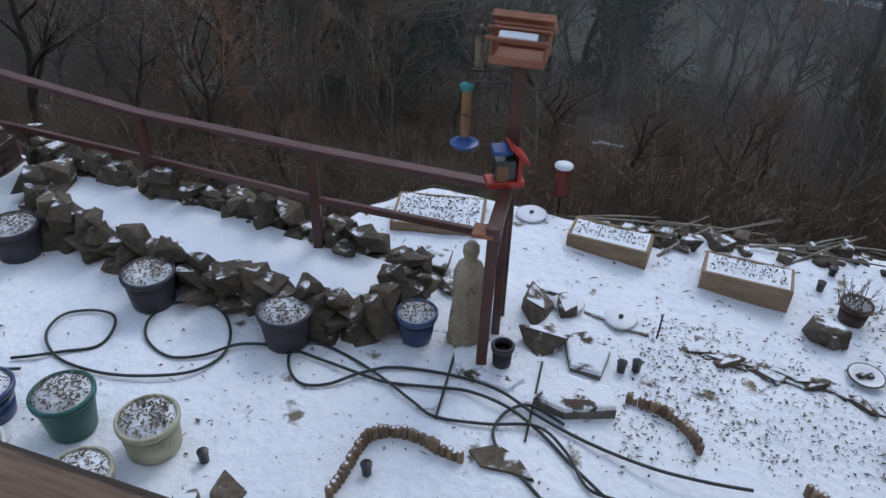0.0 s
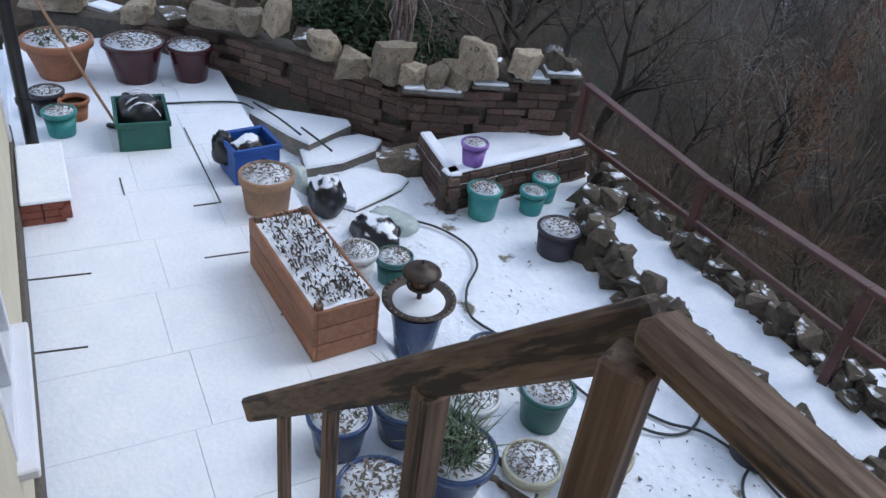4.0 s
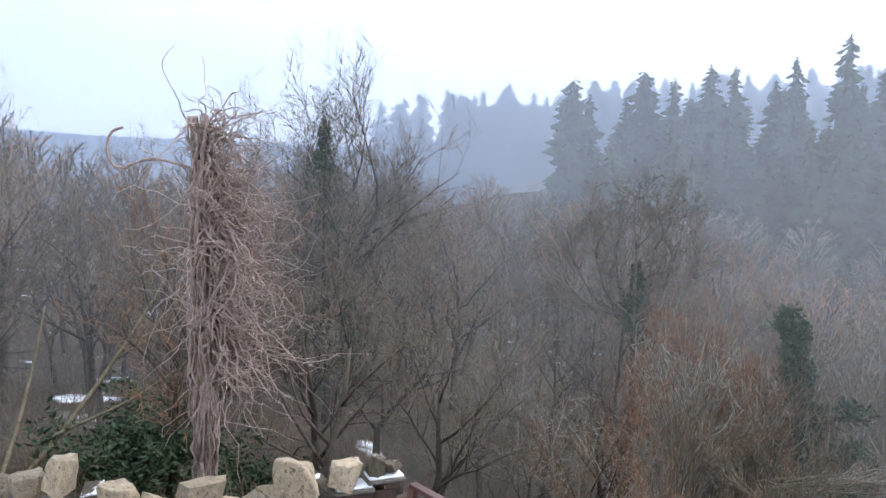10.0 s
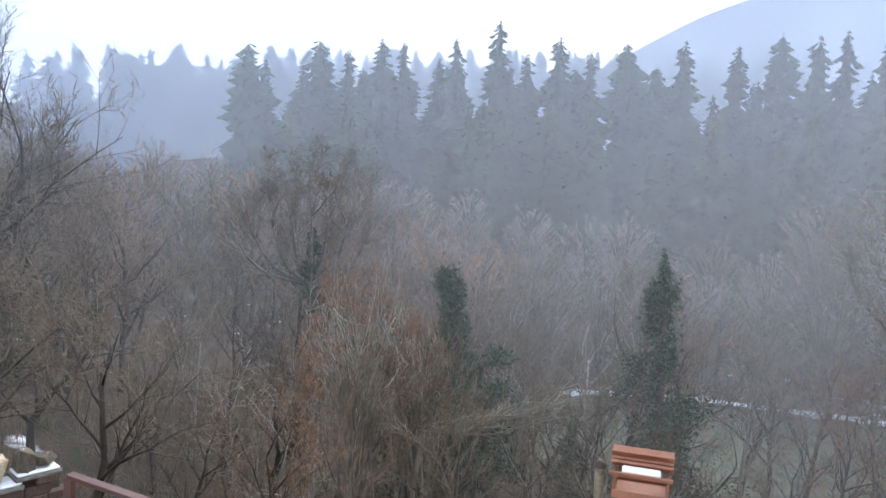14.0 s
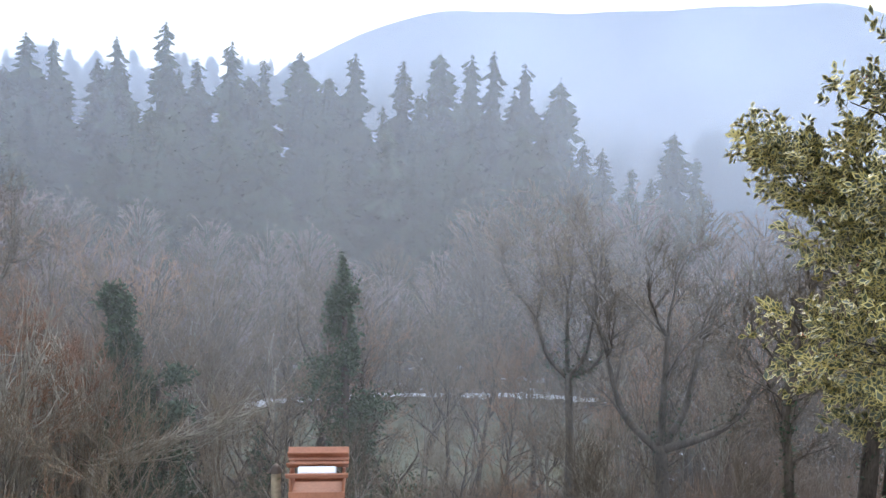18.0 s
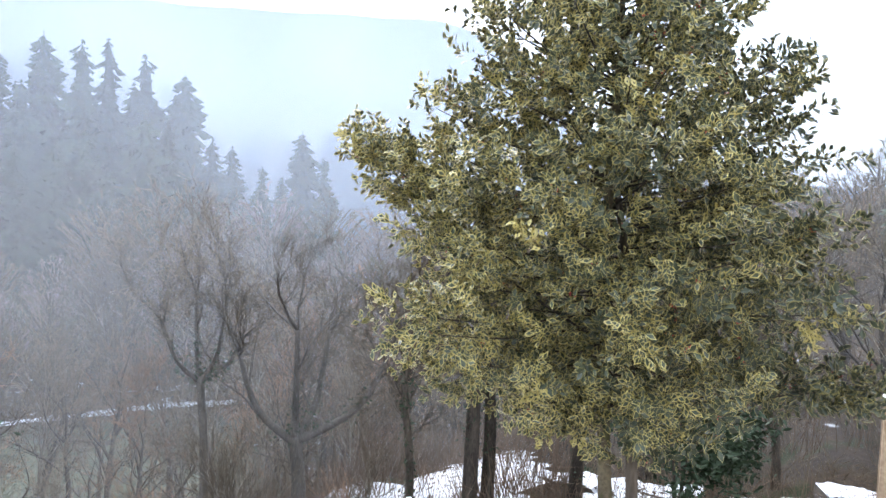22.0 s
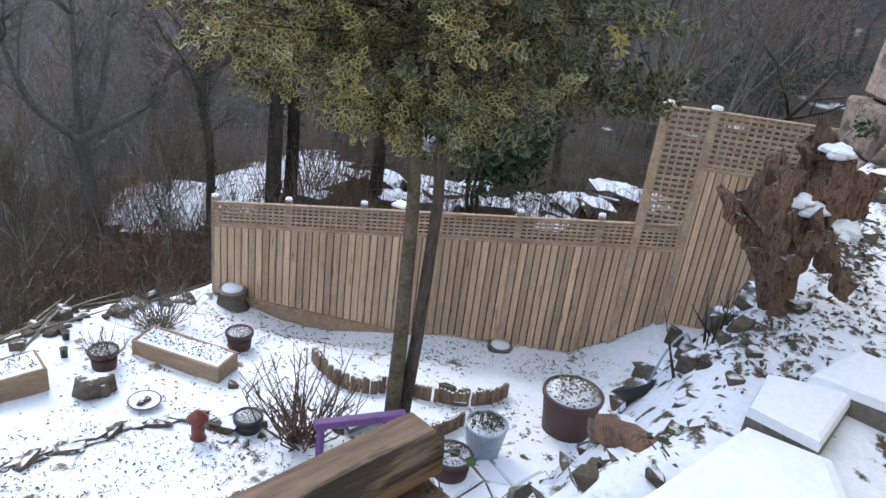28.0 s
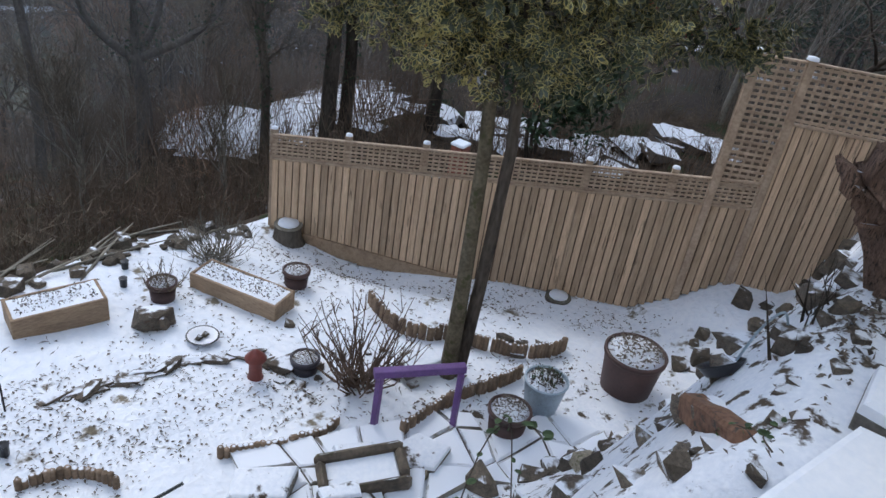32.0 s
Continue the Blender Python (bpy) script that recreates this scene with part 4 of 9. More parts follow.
rust_bush("bush-like bare tree with rust-orange twigs and pale stems", -10.6, 16.2, -7.0, 1.4, 5, 30, 430)
rust_bush("lower bush-like bare tree with rust-orange twigs", -6.6, 17.2, -10.2, 0.95, 6, 16, 220)
forked_oak("bare tree fanning out above an ivied fork", -14.3, 27.0, -8.9, ((-1.9, 1.4, 0.3), (-1.3, 1.9, -0.5), (-0.7, 2.2, 0.5), (0.0, 2.3, -0.3), (0.6, 2.2, 0.4), (1.2, 1.9, -0.4), (1.9, 1.3, 0.3), (-2.2, 0.8, 0.2)), 17, 0.11)
on_bearing("dead tree with pale bleached branches", PALE, -13.6, 15.5, -12.5, 170, 0.9)
on_bearing("low bare tree with rust-orange twigs", RUST, -7.6, 24.0, -10.5, 140, 0.7)
feature_tree("dead tree with pale bleached branches", PALE, -3.93, 17.14, 1.10, 40, 0.8)
feature_tree("dead tree with pale bleached branches", PALE, -4.71, 13.72, 0.71, 100, 0.9)
on_bearing("dead tree with pale bleached branches", PALE, -20.0, 17.5, -12.2, 10, 0.9)
on_bearing("tall bare tree half clad in ivy", TALL, -36.8, 29.6, 11.8, 30, 0.95)
on_bearing("tall bare tree half clad in ivy", TALL, -37.6, 30.2, 11.2, 120, 0.95)
on_bearing("tall bare tree half clad in ivy", TALL, -34.4, 30.8, 9.2, 210, 0.95)
on_bearing("tall bare tree half clad in ivy", TALL, -39.8, 30.4, 9.0, 300, 0.95)
on_bearing("tall bare tree half clad in ivy", FAN, -35.4, 31.0, 10.6, 140, 1.0)
on_bearing("tall bare tree half clad in ivy", FAN, -38.6, 30.5, 10.4, 260, 1.0)
on_bearing("bare tree beside the ivied one", TALL, -42.0, 32.0, 5.6, 200, 0.9)
on_bearing("bare tree with fine upward branches", TALL, -31.2, 31.0, 4.9, 290, 0.9)
on_bearing("broad bare tree above the garden wall", TALL, -52.0, 30.0, 5.0, 90, 1.0)
on_bearing("broad bare tree above the garden wall", TALL, -58.0, 26.0, 8.0, 10, 0.9)
on_bearing("round-crowned bare tree in the valley", ROUND, 9.6, 30.0, -3.3, 60, 1.05)
on_bearing("round-crowned bare tree in the valley", FAN, 13.2, 31.0, -4.2, 10, 1.1)
on_bearing("round-crowned bare tree in the valley", ROUND, 22.0, 38.0, -4.2, 160, 0.8)
on_bearing("bare tree with a dense fan of branches", FAN, -14.7, 29.0, -0.1, 250, 1.0)
on_bearing("bare tree with a dense fan of branches", TALL, -15.6, 30.0, -1.0, 80, 0.9)
on_bearing("bare tree with a fan of fine branches", FAN, -27.5, 27.0, 0.8, 100, 1.1)
for k, (deg, d, el) in enumerate(((84.1, 30.0, 4.3), (85.3, 31.5, 4.0), (86.2, 33.0, 5.1), (87.4, 34.5, 4.8), (88.3, 36.0, 5.7))):
    on_bearing("bare tree on the rise behind the ruin", (TALL, FAN)[k % 2], deg, d, el, 70 * k, 0.9)
forked_oak("gnarled bare oak with a leaning trunk", 28.8, 19.5, -13.6, ((-0.85, 1.3, 0.2), (0.6, 1.7, -0.3), (1.0, 0.8, 0.5), (-0.1, 1.9, 0.6)), 3, 0.09)
forked_oak("large bare oak with a low ivied fork", 35.6, 18.2, -18.0, ((-1.3, 1.9, 0.3), (0.05, 2.6, -0.3), (0.8, 2.4, 0.7), (2.2, 1.9, 0.1)), 4, 0.14)
for deg, d, el, r in ((49.0, 15.5, -5.0, 0.15), (50.3, 15.7, -6.0, 0.13), (56.9, 16.0, -6.0, 0.13), (44.3, 15.5, -9.0, 0.09)):
    x, y = bearing(deg, d)
    tt = thing("dark_tree", "dark straight ivied trunk standing beyond the fence", "tree", pose(x, y, height(x, y)))
    tall = 4.36 + d * math.tan(radians(el)) - height(x, y)
    rnd = random.Random(int(deg))
    v, f, v2, f2 = [], [], [], []
    line = smooth_path([(0, 0, -0.3), (0.05, 0, tall * 0.35), (rnd.gauss(0, 0.15), 0, tall * 0.7), (rnd.gauss(0, 0.2), 0, tall)], 4)
    tube_data(line, [r * (1.2 - 0.8 * i / len(line)) for i in range(len(line))], 9, v, f)
    limbs2, twigs2 = [], []
    for i in range(5, len(line)):
        for _ in range(2):
            branch(rnd, line[i], (rnd.gauss(0, 1), rnd.gauss(0, 1), 0.9), rnd.uniform(0.9, 1.8), r * 0.3, 1, limbs2, twigs2, 0.85, 0.35)
    for pts, rad, depth in limbs2:
        tube_data(pts, [max(0.007, q) for q in rad], 4, v, f)
    for pts, rad, depth in twigs2:
        spike([pts[0], pts[-1]], 0.008, v2, f2)
    v3, f3 = [], []
    for i in range(2, 9):
        leaf_cards(v3, f3, line[i], (r * 0.7, r * 0.7, 0.2), 60, 0.05, rnd, 1.0)
    part("trunk", raw_mesh("trunk", v, f, BARK, True), None, tt)
    part("crown", raw_mesh("crown", v2, f2, TWIG), None, tt)
    part("foliage", raw_mesh("foliage", v3, f3, IVY), None, tt, "dark ivy on the trunk", kind="stuff")
feature_tree("dark tree behind the holly", WOODS[0], 12.71, 8.72, 3.33, 30, 0.8)
feature_tree("dark tree behind the fence", WOODS[4], 15.29, 8.38, 3.60, 200, 0.8)


def sweeping_tree():
    """A low tree leaning out of the slope, its long pale limbs sweeping sideways."""
    rnd = random.Random(52)
    x, y = bearing(-5.4, 16.5)
    z = height(x, y)
    t = thing("leaning_tree", "leaning bare tree with long pale sweeping limbs", "tree", pose(x, y, z))
    base = 4.36 + 16.5 * math.tan(radians(-19.6)) - z
    v, f = [], []
    tube_data([(-0.5, 0, -0.4), (-0.2, 0, base * 0.6), (0, 0, base)], [0.09, 0.075, 0.06], 7, v, f)
    for k in range(9):
        end = Vector((rnd.uniform(2.2, 3.7), rnd.uniform(-0.4, 0.5), base + rnd.uniform(0.35, 1.5)))
        mid = end * 0.5 + Vector((0, 0, base * 0.5 - rnd.uniform(0.0, 0.25)))
        wild = [Vector((rnd.gauss(0, 0.06), rnd.gauss(0, 0.1), rnd.gauss(0, 0.1))) for _ in range(4)]
        root = Vector((rnd.uniform(-0.1, 0.9), 0, base + rnd.uniform(-0.1, 0.15)))
        path = smooth_path([root, root.lerp(mid, 0.5) + wild[0], mid + wild[1], mid.lerp(end, 0.5) + wild[2], end], 4)
        tube_data(path, [0.026 * (1 - 0.75 * i / len(path)) for i in range(len(path))], 5, v, f)
        for _ in range(14):
            p = path[rnd.randrange(3, len(path))]
            q = p + Vector((rnd.uniform(0.1, 0.7), rnd.gauss(0, 0.25), rnd.uniform(-0.1, 0.45)))
            spike([p, q], 0.011, v, f)
    part("trunk", raw_mesh("trunk", v, f, BARK_PALE, True), None, t)


sweeping_tree()
ivy_column("tall tapering tree smothered in dark ivy", 4.52, 25.02, 1.45, 2.0, 1, None, 5600)
ivy_column("ragged trunk smothered in dark ivy", *bearing(-3.3, 20.5), 1.3, 1.35, 2, None, 6600, 0.6)
ivy_column("low bulk of dark ivy over a broken tree", *bearing(-1.2, 20.0), -0.6, 1.3, 8, None, 3600, 0.5)
ivy_column("low bulk of dark ivy over a broken tree", *bearing(-6.3, 20.8), -1.6, 1.2, 9, None, 3000, 0.5)
ivy_column("low stump of dark ivy beyond the railing", 1.54, 22.42, -3.18, 0.6, 3)
ivy_column("ivy clump high in a bare tree", -18.66, 23.47, 6.67, 1.0, 4, 2.6, 1100)
ivy_column("ivy clump in a bare tree", *bearing(-14.3, 27.0), 1.9, 0.75, 5, -0.9, 420, 0.8)
ivy_column("ivy-clad trunk below the garden", -16.84, 22.65, 0.82, 1.0, 7, None, 900)

for k, (p, q, r) in enumerate((((-12.08, 6.83, -0.52), (-12.96, 10.09, 1.67), 0.055), ((-11.81, 6.54, -0.10), (-13.16, 8.01, 1.21), 0.045), ((-12.24, 7.97, 0.20), (-11.94, 10.26, 0.94), 0.035))):
    p, q = Vector(p), Vector(q)
    lt = thing("leaning_sapling", "thin leaning sapling with yellow-green moss", "tree", pose(p.x, p.y, p.z))
    v, f = [], []
    d = q - p
    path = smooth_path([d * -0.12, (0, 0, 0), d * 0.5 + Vector((0, 0, -0.12)), d, d * 1.4 + Vector((0, 0, 0.3))], 4)
    tube_data(path, [r * (1.1 - 0.8 * i / len(path)) for i in range(len(path))], 7, v, f)
    part("trunk", raw_mesh("trunk", v, f, BARK_MOSS, True), None, lt)


def laurel(label, spots, seed):
    rnd = random.Random(seed)
    x, y, z = spots[0]
    t = thing("evergreen_shrub", label, "shrub", pose(x, y, height(x, y)))
    z0 = height(x, y)
    for k in range(3):
        v, f = [], []
        tube_data([(0.1 * k, 0, -0.2), (0.2 * k - 0.2, 0.1, (z - z0) * 0.5), (0.5 * k - 0.5, 0, z - z0)], [0.05, 0.04, 0.02], 5, v, f)
        part("stem", raw_mesh("stem", v, f, BARK), None, t)
    v, f = [], []
    for px, py, pz in spots:
        for _ in range(12):
            c = (px - x + rnd.gauss(0, 0.45), py - y + rnd.gauss(0, 0.35), pz - z0 + rnd.gauss(0, 0.3))
            leaf_cards(v, f, c, (0.2, 0.2, 0.14), 60, 0.075, rnd, 0.7)
    part("foliage", raw_mesh("foliage", v, f, IVY), None, t, "glossy dark leaves", kind="stuff")


laurel("dark glossy evergreen shrub behind the garden wall", ((-11.58, 8.60, -0.25), (-11.49, 9.43, -0.38), (-11.98, 8.08, -0.27), (-12.00, 9.01, -0.05), (-11.35, 7.91, -0.47), (-10.62, 8.75, -0.50)), 81)
laurel("dark evergreen shrub beyond the fence", ((20.4, 2.2, 0.9), (21.2, 1.4, 1.2), (20.0, 3.1, 0.5), (21.6, 2.6, 1.0)), 83)
laurel("dark spreading evergreen behind the holly", ((11.6, 5.6, 0.1), (12.1, 5.2, 0.5), (11.9, 6.1, 0.3), (11.4, 5.0, 0.0)), 84)
laurel("dark evergreen shrub below the wall", ((-10.24, 10.38, -0.96), (-10.49, 10.07, -1.12)), 82)


def conifer_mesh(seed, tall=18.0, base=3.6, bare=0.12):
    rnd = random.Random(seed)
    v, f = [], []
    layers = 62

    def reach(t):
        return base * (1 - t) ** 0.55 * (1 + 0.5 * noise.noise(Vector((t * 9, seed, 0)))) * (1 - 0.25 * smoothstep(0.35, 0.0, t)) + 0.12

    for k in range(layers):
        t = (k + rnd.random()) / layers
        z = tall * (bare + (1 - bare) * t)
        r = reach(t)
        n = 8 if t < 0.5 else 6 if t < 0.8 else 4
        for j in range(n):
            a = math.tau * (j + rnd.random()) / n
            rr = r * rnd.uniform(0.35, 1.15) * (1 + 0.55 * noise.noise(Vector((2 * math.cos(a), 2 * math.sin(a), t * 6 + seed))))
            d = Vector((math.cos(a), math.sin(a), rnd.uniform(-0.45, -0.1)))
            w = Vector((-math.sin(a), math.cos(a), 0)) * (0.2 * rr + 0.05)
            c = Vector((0, 0, z))
            b = len(v)
            v += [c + Vector((0, 0, 0.2 * rr)), c + d * rr * 0.6 + w - Vector((0, 0, 0.22 * rr)), c + d * rr, c + d * rr * 0.6 - w - Vector((0, 0, 0.22 * rr))]
            f += [(b, b + 1, b + 2), (b, b + 2, b + 3)]
    # the dense heart of the crown
    rings = 14
    b = len(v)
    for k in range(rings + 1):
        t = k / rings
        for j in range(7):
            a = math.tau * j / 7 + 0.4 * k
            rr = reach(t) * 0.5 * rnd.uniform(0.7, 1.2) * (1 - t * 0.3)
            v.append(Vector((rr * math.cos(a), rr * math.sin(a), tall * (bare + (1 - bare) * t * 0.97))))
    for k in range(rings):
        for j in range(7):
            q, p = b + 7 * k, (j + 1) % 7
            f.append((q + j, q + p, q + 7 + p, q + 7 + j))
    v2, f2 = [], []
    tube_data([(0, 0, -0.5), (0, 0, tall * 0.5), (0, 0, tall)], [tall * 0.013, tall * 0.009, 0.02], 5, v2, f2)
    return raw_mesh("trunk", v2, f2, BARK), raw_mesh("crown", v, f, CONIFER, True), tall


CONES = [conifer_mesh(60 + k, 18, (3.6, 3.0, 4.2, 2.6, 3.4)[k], (0.1, 0.12, 0.15, 0.3, 0.5)[k]) for k in range(5)]
# the firs that stand out along the hillside: bearing, height of the top above the eye's level (degrees), mesh
FIRS = [(-18.9, 8.2, 2), (-14.0, 8.7, 2), (-11.9, 8.1, 1), (-9.5, 9.0, 0), (-7.9, 8.8, 1), (-5.3, 7.8, 3), (-4.1, 9.3, 1), (-1.0, 10.6, 1), (1.1, 8.3, 0), (3.4, 9.6, 0), (5.6, 8.6, 1), (8.2, 9.1, 4),
        (12.1, 9.3, 0), (10.2, 7.6, 2), (15.6, 8.9, 3), (18.3, 9.7, 2), (20.6, 9.5, 0), (22.2, 9.8, 1), (24.5, 8.9, 0), (27.1, 7.9, 2), (30.3, 3.0, 0), (32.4, 1.6, 1), (35.2, 4.2, 2), (36.8, 2.4, 1), (28.0, 0.6, 0), (33.8, 0.9, 3), (17.0, 6.6, 0)]
TOPS = [(-40, 6), (-32, 6.8), (-24, 7.8), (-11, 8.2), (0, 8.6), (15, 8.8), (26, 8.2), (29, 4.5), (34, 4.2), (40, 4.5), (60, 4)]


def fir(k, deg, d, el, slim=1.0, turn=0.0):
    """The pose of a fir of mesh k whose top shows at that height above the eye's level."""
    a = radians(deg)
    x, y = -0.7 + d * math.sin(a), d * math.cos(a)
    z = height(x, y)
    s = (4.35 + d * math.tan(radians(el)) - z) / 18
    wide = min(1.5, 0.45 + 0.55 * s) * slim
    return s, pose(x, y, z - 0.3, 0, 0, turn) @ Matrix.Diagonal((wide, wide, s, 1))


def plant_conifers():
    rnd = random.Random(8)

    def stand(k, m):
        t = thing("conifer", "tall dark conifer on the misty hillside", "tree", m, "hillside conifers")
        part("trunk", CONES[k][0], None, t)
        part("crown", CONES[k][1], None, t)

    for deg, el, k in FIRS:
        stand(k, fir(k, deg, 116 + 3 * math.sin(deg * 7) + (11 if deg > 29 else 0), el, 1.12, 40 * deg)[1])
    for deg, d, el, k in ((79.5, 44, 2.2, 0), (81.8, 42, 4.0, 1), (83.5, 46, 3.2, 2), (85.5, 43, 4.6, 0), (87.5, 45, 3.6, 1), (77.0, 47, 1.6, 2)):
        stand(k, fir(k, deg, d, el, 0.8, 31 * deg)[1])
    back = []
    for count, near, far, low, high, single, left in ((48, 113, 120, 0.9, 4.5, True, -19), (44, 102, 106, 3.0, 8.0, True, -18), (120, 143, 158, -0.1, 2.5, False, -31), (90, 174, 188, -0.2, 1.2, False, -33)):
        n = 0
        for _ in range(4000):
            if n >= count:
                break
            deg = rnd.uniform(left, 29 if single else 44)
            k = rnd.choice((0, 0, 1, 2, 2, 3))
            s, m = fir(k, deg, rnd.uniform(near, far), along(TOPS, deg) - rnd.uniform(low, high), rnd.uniform(0.85, 1.25), rnd.uniform(0, 360))
            if not 0.3 < s < 2.2:
                continue
            n += 1
            if single:
                stand(k, m)
            else:
                back.append((CONES[k][1], m))
    joined("conifer_wood", "dense dark conifers high on the hillside in mist", "woodland", back)


plant_conifers()


def mist_sheet(name, radius, density, top, seed):
    """A thin curved sheet that stands in for valley mist, fading out above and below."""
    m = bpy.data.materials.new(name)
    m.use_nodes = True
    n, l = m.node_tree.nodes, m.node_tree.links
    n.clear()
    out, mix, tr, df = n.new("ShaderNodeOutputMaterial"), n.new("ShaderNodeMixShader"), n.new("ShaderNodeBsdfTransparent"), n.new("ShaderNodeBsdfTranslucent")
    d2, both = n.new("ShaderNodeBsdfDiffuse"), n.new("ShaderNodeAddShader")
    # distance haze painted into the sheet's colour: far sheets bluer, near ones greyer
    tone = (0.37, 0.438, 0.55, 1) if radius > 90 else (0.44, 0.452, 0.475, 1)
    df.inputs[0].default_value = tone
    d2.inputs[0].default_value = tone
    l.new(df.outputs[0], both.inputs[0])
    l.new(d2.outputs[0], both.inputs[1])
    tc, nz = n.new("ShaderNodeTexCoord"), n.new("ShaderNodeTexNoise")
    nz.inputs["Scale"].default_value, nz.inputs["Detail"].default_value = 0.03, 3
    l.new(tc.outputs["Object"], nz.inputs["Vector"])
    sep = n.new("ShaderNodeSeparateXYZ")
    l.new(tc.outputs["Object"], sep.inputs[0])
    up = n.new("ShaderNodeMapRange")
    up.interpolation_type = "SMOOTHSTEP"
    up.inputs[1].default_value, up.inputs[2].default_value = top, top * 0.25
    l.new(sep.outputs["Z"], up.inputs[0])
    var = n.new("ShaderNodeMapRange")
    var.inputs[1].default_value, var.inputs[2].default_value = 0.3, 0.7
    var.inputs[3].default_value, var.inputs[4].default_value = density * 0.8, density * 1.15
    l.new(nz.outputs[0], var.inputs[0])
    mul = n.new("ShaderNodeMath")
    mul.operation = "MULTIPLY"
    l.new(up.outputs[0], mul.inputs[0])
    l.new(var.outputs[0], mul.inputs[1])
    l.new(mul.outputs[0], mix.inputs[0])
    l.new(tr.outputs[0], mix.inputs[1])
    l.new(both.outputs[0], mix.inputs[2])
    l.new(mix.outputs[0], out.inputs[0])
    v, f = [], []
    for k in range(61):
        a = radians(-140 + 280 * k / 60)
        v += [(radius * math.sin(a), radius * math.cos(a), -24), (radius * math.sin(a), radius * math.cos(a), top)]
    for k in range(60):
        f.append((2 * k, 2 * k + 2, 2 * k + 3, 2 * k + 1))
    tagged(new("mist", raw_mesh(name, v, f, m, True)), "pale see-through sheet standing in for valley mist", "mist", kind="structure")


# sheets added at set distances to imitate haze and lighten the darks behind
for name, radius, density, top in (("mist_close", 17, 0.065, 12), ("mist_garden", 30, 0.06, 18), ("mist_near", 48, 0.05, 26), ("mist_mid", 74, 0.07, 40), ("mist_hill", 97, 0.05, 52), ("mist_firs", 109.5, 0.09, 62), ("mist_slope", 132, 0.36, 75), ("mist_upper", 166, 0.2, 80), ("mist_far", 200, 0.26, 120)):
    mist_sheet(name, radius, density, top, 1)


# ---- garden wall, raised bed, rail, fence ----
def fence():
    f = thing("fence", "new larch board fence with trellis along its top", "fence")
    a, b = Vector((5.93, 6.5, 0)), Vector((8.15, 1.26, 0))
    n = (b - a).normalized()
    lng = (b - a).length
    inner = Vector((-n.y, n.x, 0)) * -1
    z0, rise = 0.05, 0.66
    count = 62
    for k in range(count):
        t = (k + 0.5) / count
        p = a + n * lng * t
        part("board", beam((p.x, p.y, fence_foot(t) + 0.03), (p.x, p.y, z0 + rise * t), 0.022, lng / count * 0.86, 0.004, up=n), FENCE_WOOD, f)
    # one dark sheet behind the boards, seen through the gaps between them
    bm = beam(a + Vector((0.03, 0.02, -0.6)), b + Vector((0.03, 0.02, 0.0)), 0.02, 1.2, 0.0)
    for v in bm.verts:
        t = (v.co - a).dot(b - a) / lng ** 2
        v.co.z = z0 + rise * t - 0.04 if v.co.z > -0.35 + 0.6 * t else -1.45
    part("backing", bm, FENCE_BACK, f, "thin dark sheet behind the boards")
    part("gravel_board", beam(a + Vector((-0.02, -0.01, -0.98)), a + n * lng * 0.6 + Vector((-0.02, -0.01, -1.17)), 0.03, 0.22), SLEEPER, f, "brown gravel board")
    part("cap_rail", beam(a + Vector((0, 0, z0 + 0.015)), b + Vector((0, 0, z0 + rise + 0.015)), 0.06, 0.03), TRELLIS_WOOD, f)
    part("top_rail", beam(a + Vector((0, 0, z0 + 0.33)), b + Vector((0, 0, z0 + rise + 0.33)), 0.05, 0.025), TRELLIS_WOOD, f)
    for k in range(6):
        off = z0 + 0.05 + 0.048 * k
        part("lath", beam(a + Vector((0, 0, off)), b + Vector((0, 0, off + rise)), 0.012, 0.022, 0), TRELLIS_WOOD, f)
    for k in range(78):
        t = (k + 0.5) / 78
        p = a + n * lng * t - inner * 0.013
        z = z0 + rise * t
        part("lath", beam((p.x, p.y, z + 0.02), (p.x, p.y, z + 0.33), 0.012, 0.022, 0, up=n), TRELLIS_WOOD, f)
    for k in range(7):
        p = a + n * lng * k / 6 - inner * 0.05
        z = z0 + 0.35 + rise * k / 6
        post = part("post", beam((p.x, p.y, -1.3), (p.x, p.y, z + 0.04), 0.08, 0.08, up=n), TRELLIS_WOOD, f)
        part("snow_cap", lathe([(0.045, 0), (0.04, 0.022), (0, 0.032)], 10), SNOW, post, "little cap of snow", True, at=pose(p.x, p.y, z + 0.04))
    # the tall end by the corner
    c, d = Vector((8.15, 1.26, 0)), Vector((8.95, -1.15, 0))
    n2 = (d - c).normalized()
    l2 = (d - c).length
    for k in range(30):
        p = c + n2 * l2 * (k + 0.5) / 30
        part("board", beam((p.x, p.y, -0.45), (p.x, p.y, 1.73 + 0.05 * k / 30), 0.022, l2 / 30 * 0.86, 0.004, up=n2), FENCE_WOOD, f)
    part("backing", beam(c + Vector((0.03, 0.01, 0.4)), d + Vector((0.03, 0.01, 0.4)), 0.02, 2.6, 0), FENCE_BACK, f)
    part("cap_rail", beam(c + Vector((0, 0, 1.75)), d + Vector((0, 0, 1.8)), 0.06, 0.03), TRELLIS_WOOD, f)
    part("top_rail", beam(b - n * 0.52 + Vector((0, 0, 2.39)), c + Vector((0, 0, 2.40)), 0.05, 0.025), TRELLIS_WOOD, f)
    part("top_rail", beam(c + Vector((0, 0, 2.40)), d + Vector((0, 0, 2.44)), 0.05, 0.025), TRELLIS_WOOD, f)
    for k in range(10):
        z = 1.8 + 0.062 * k
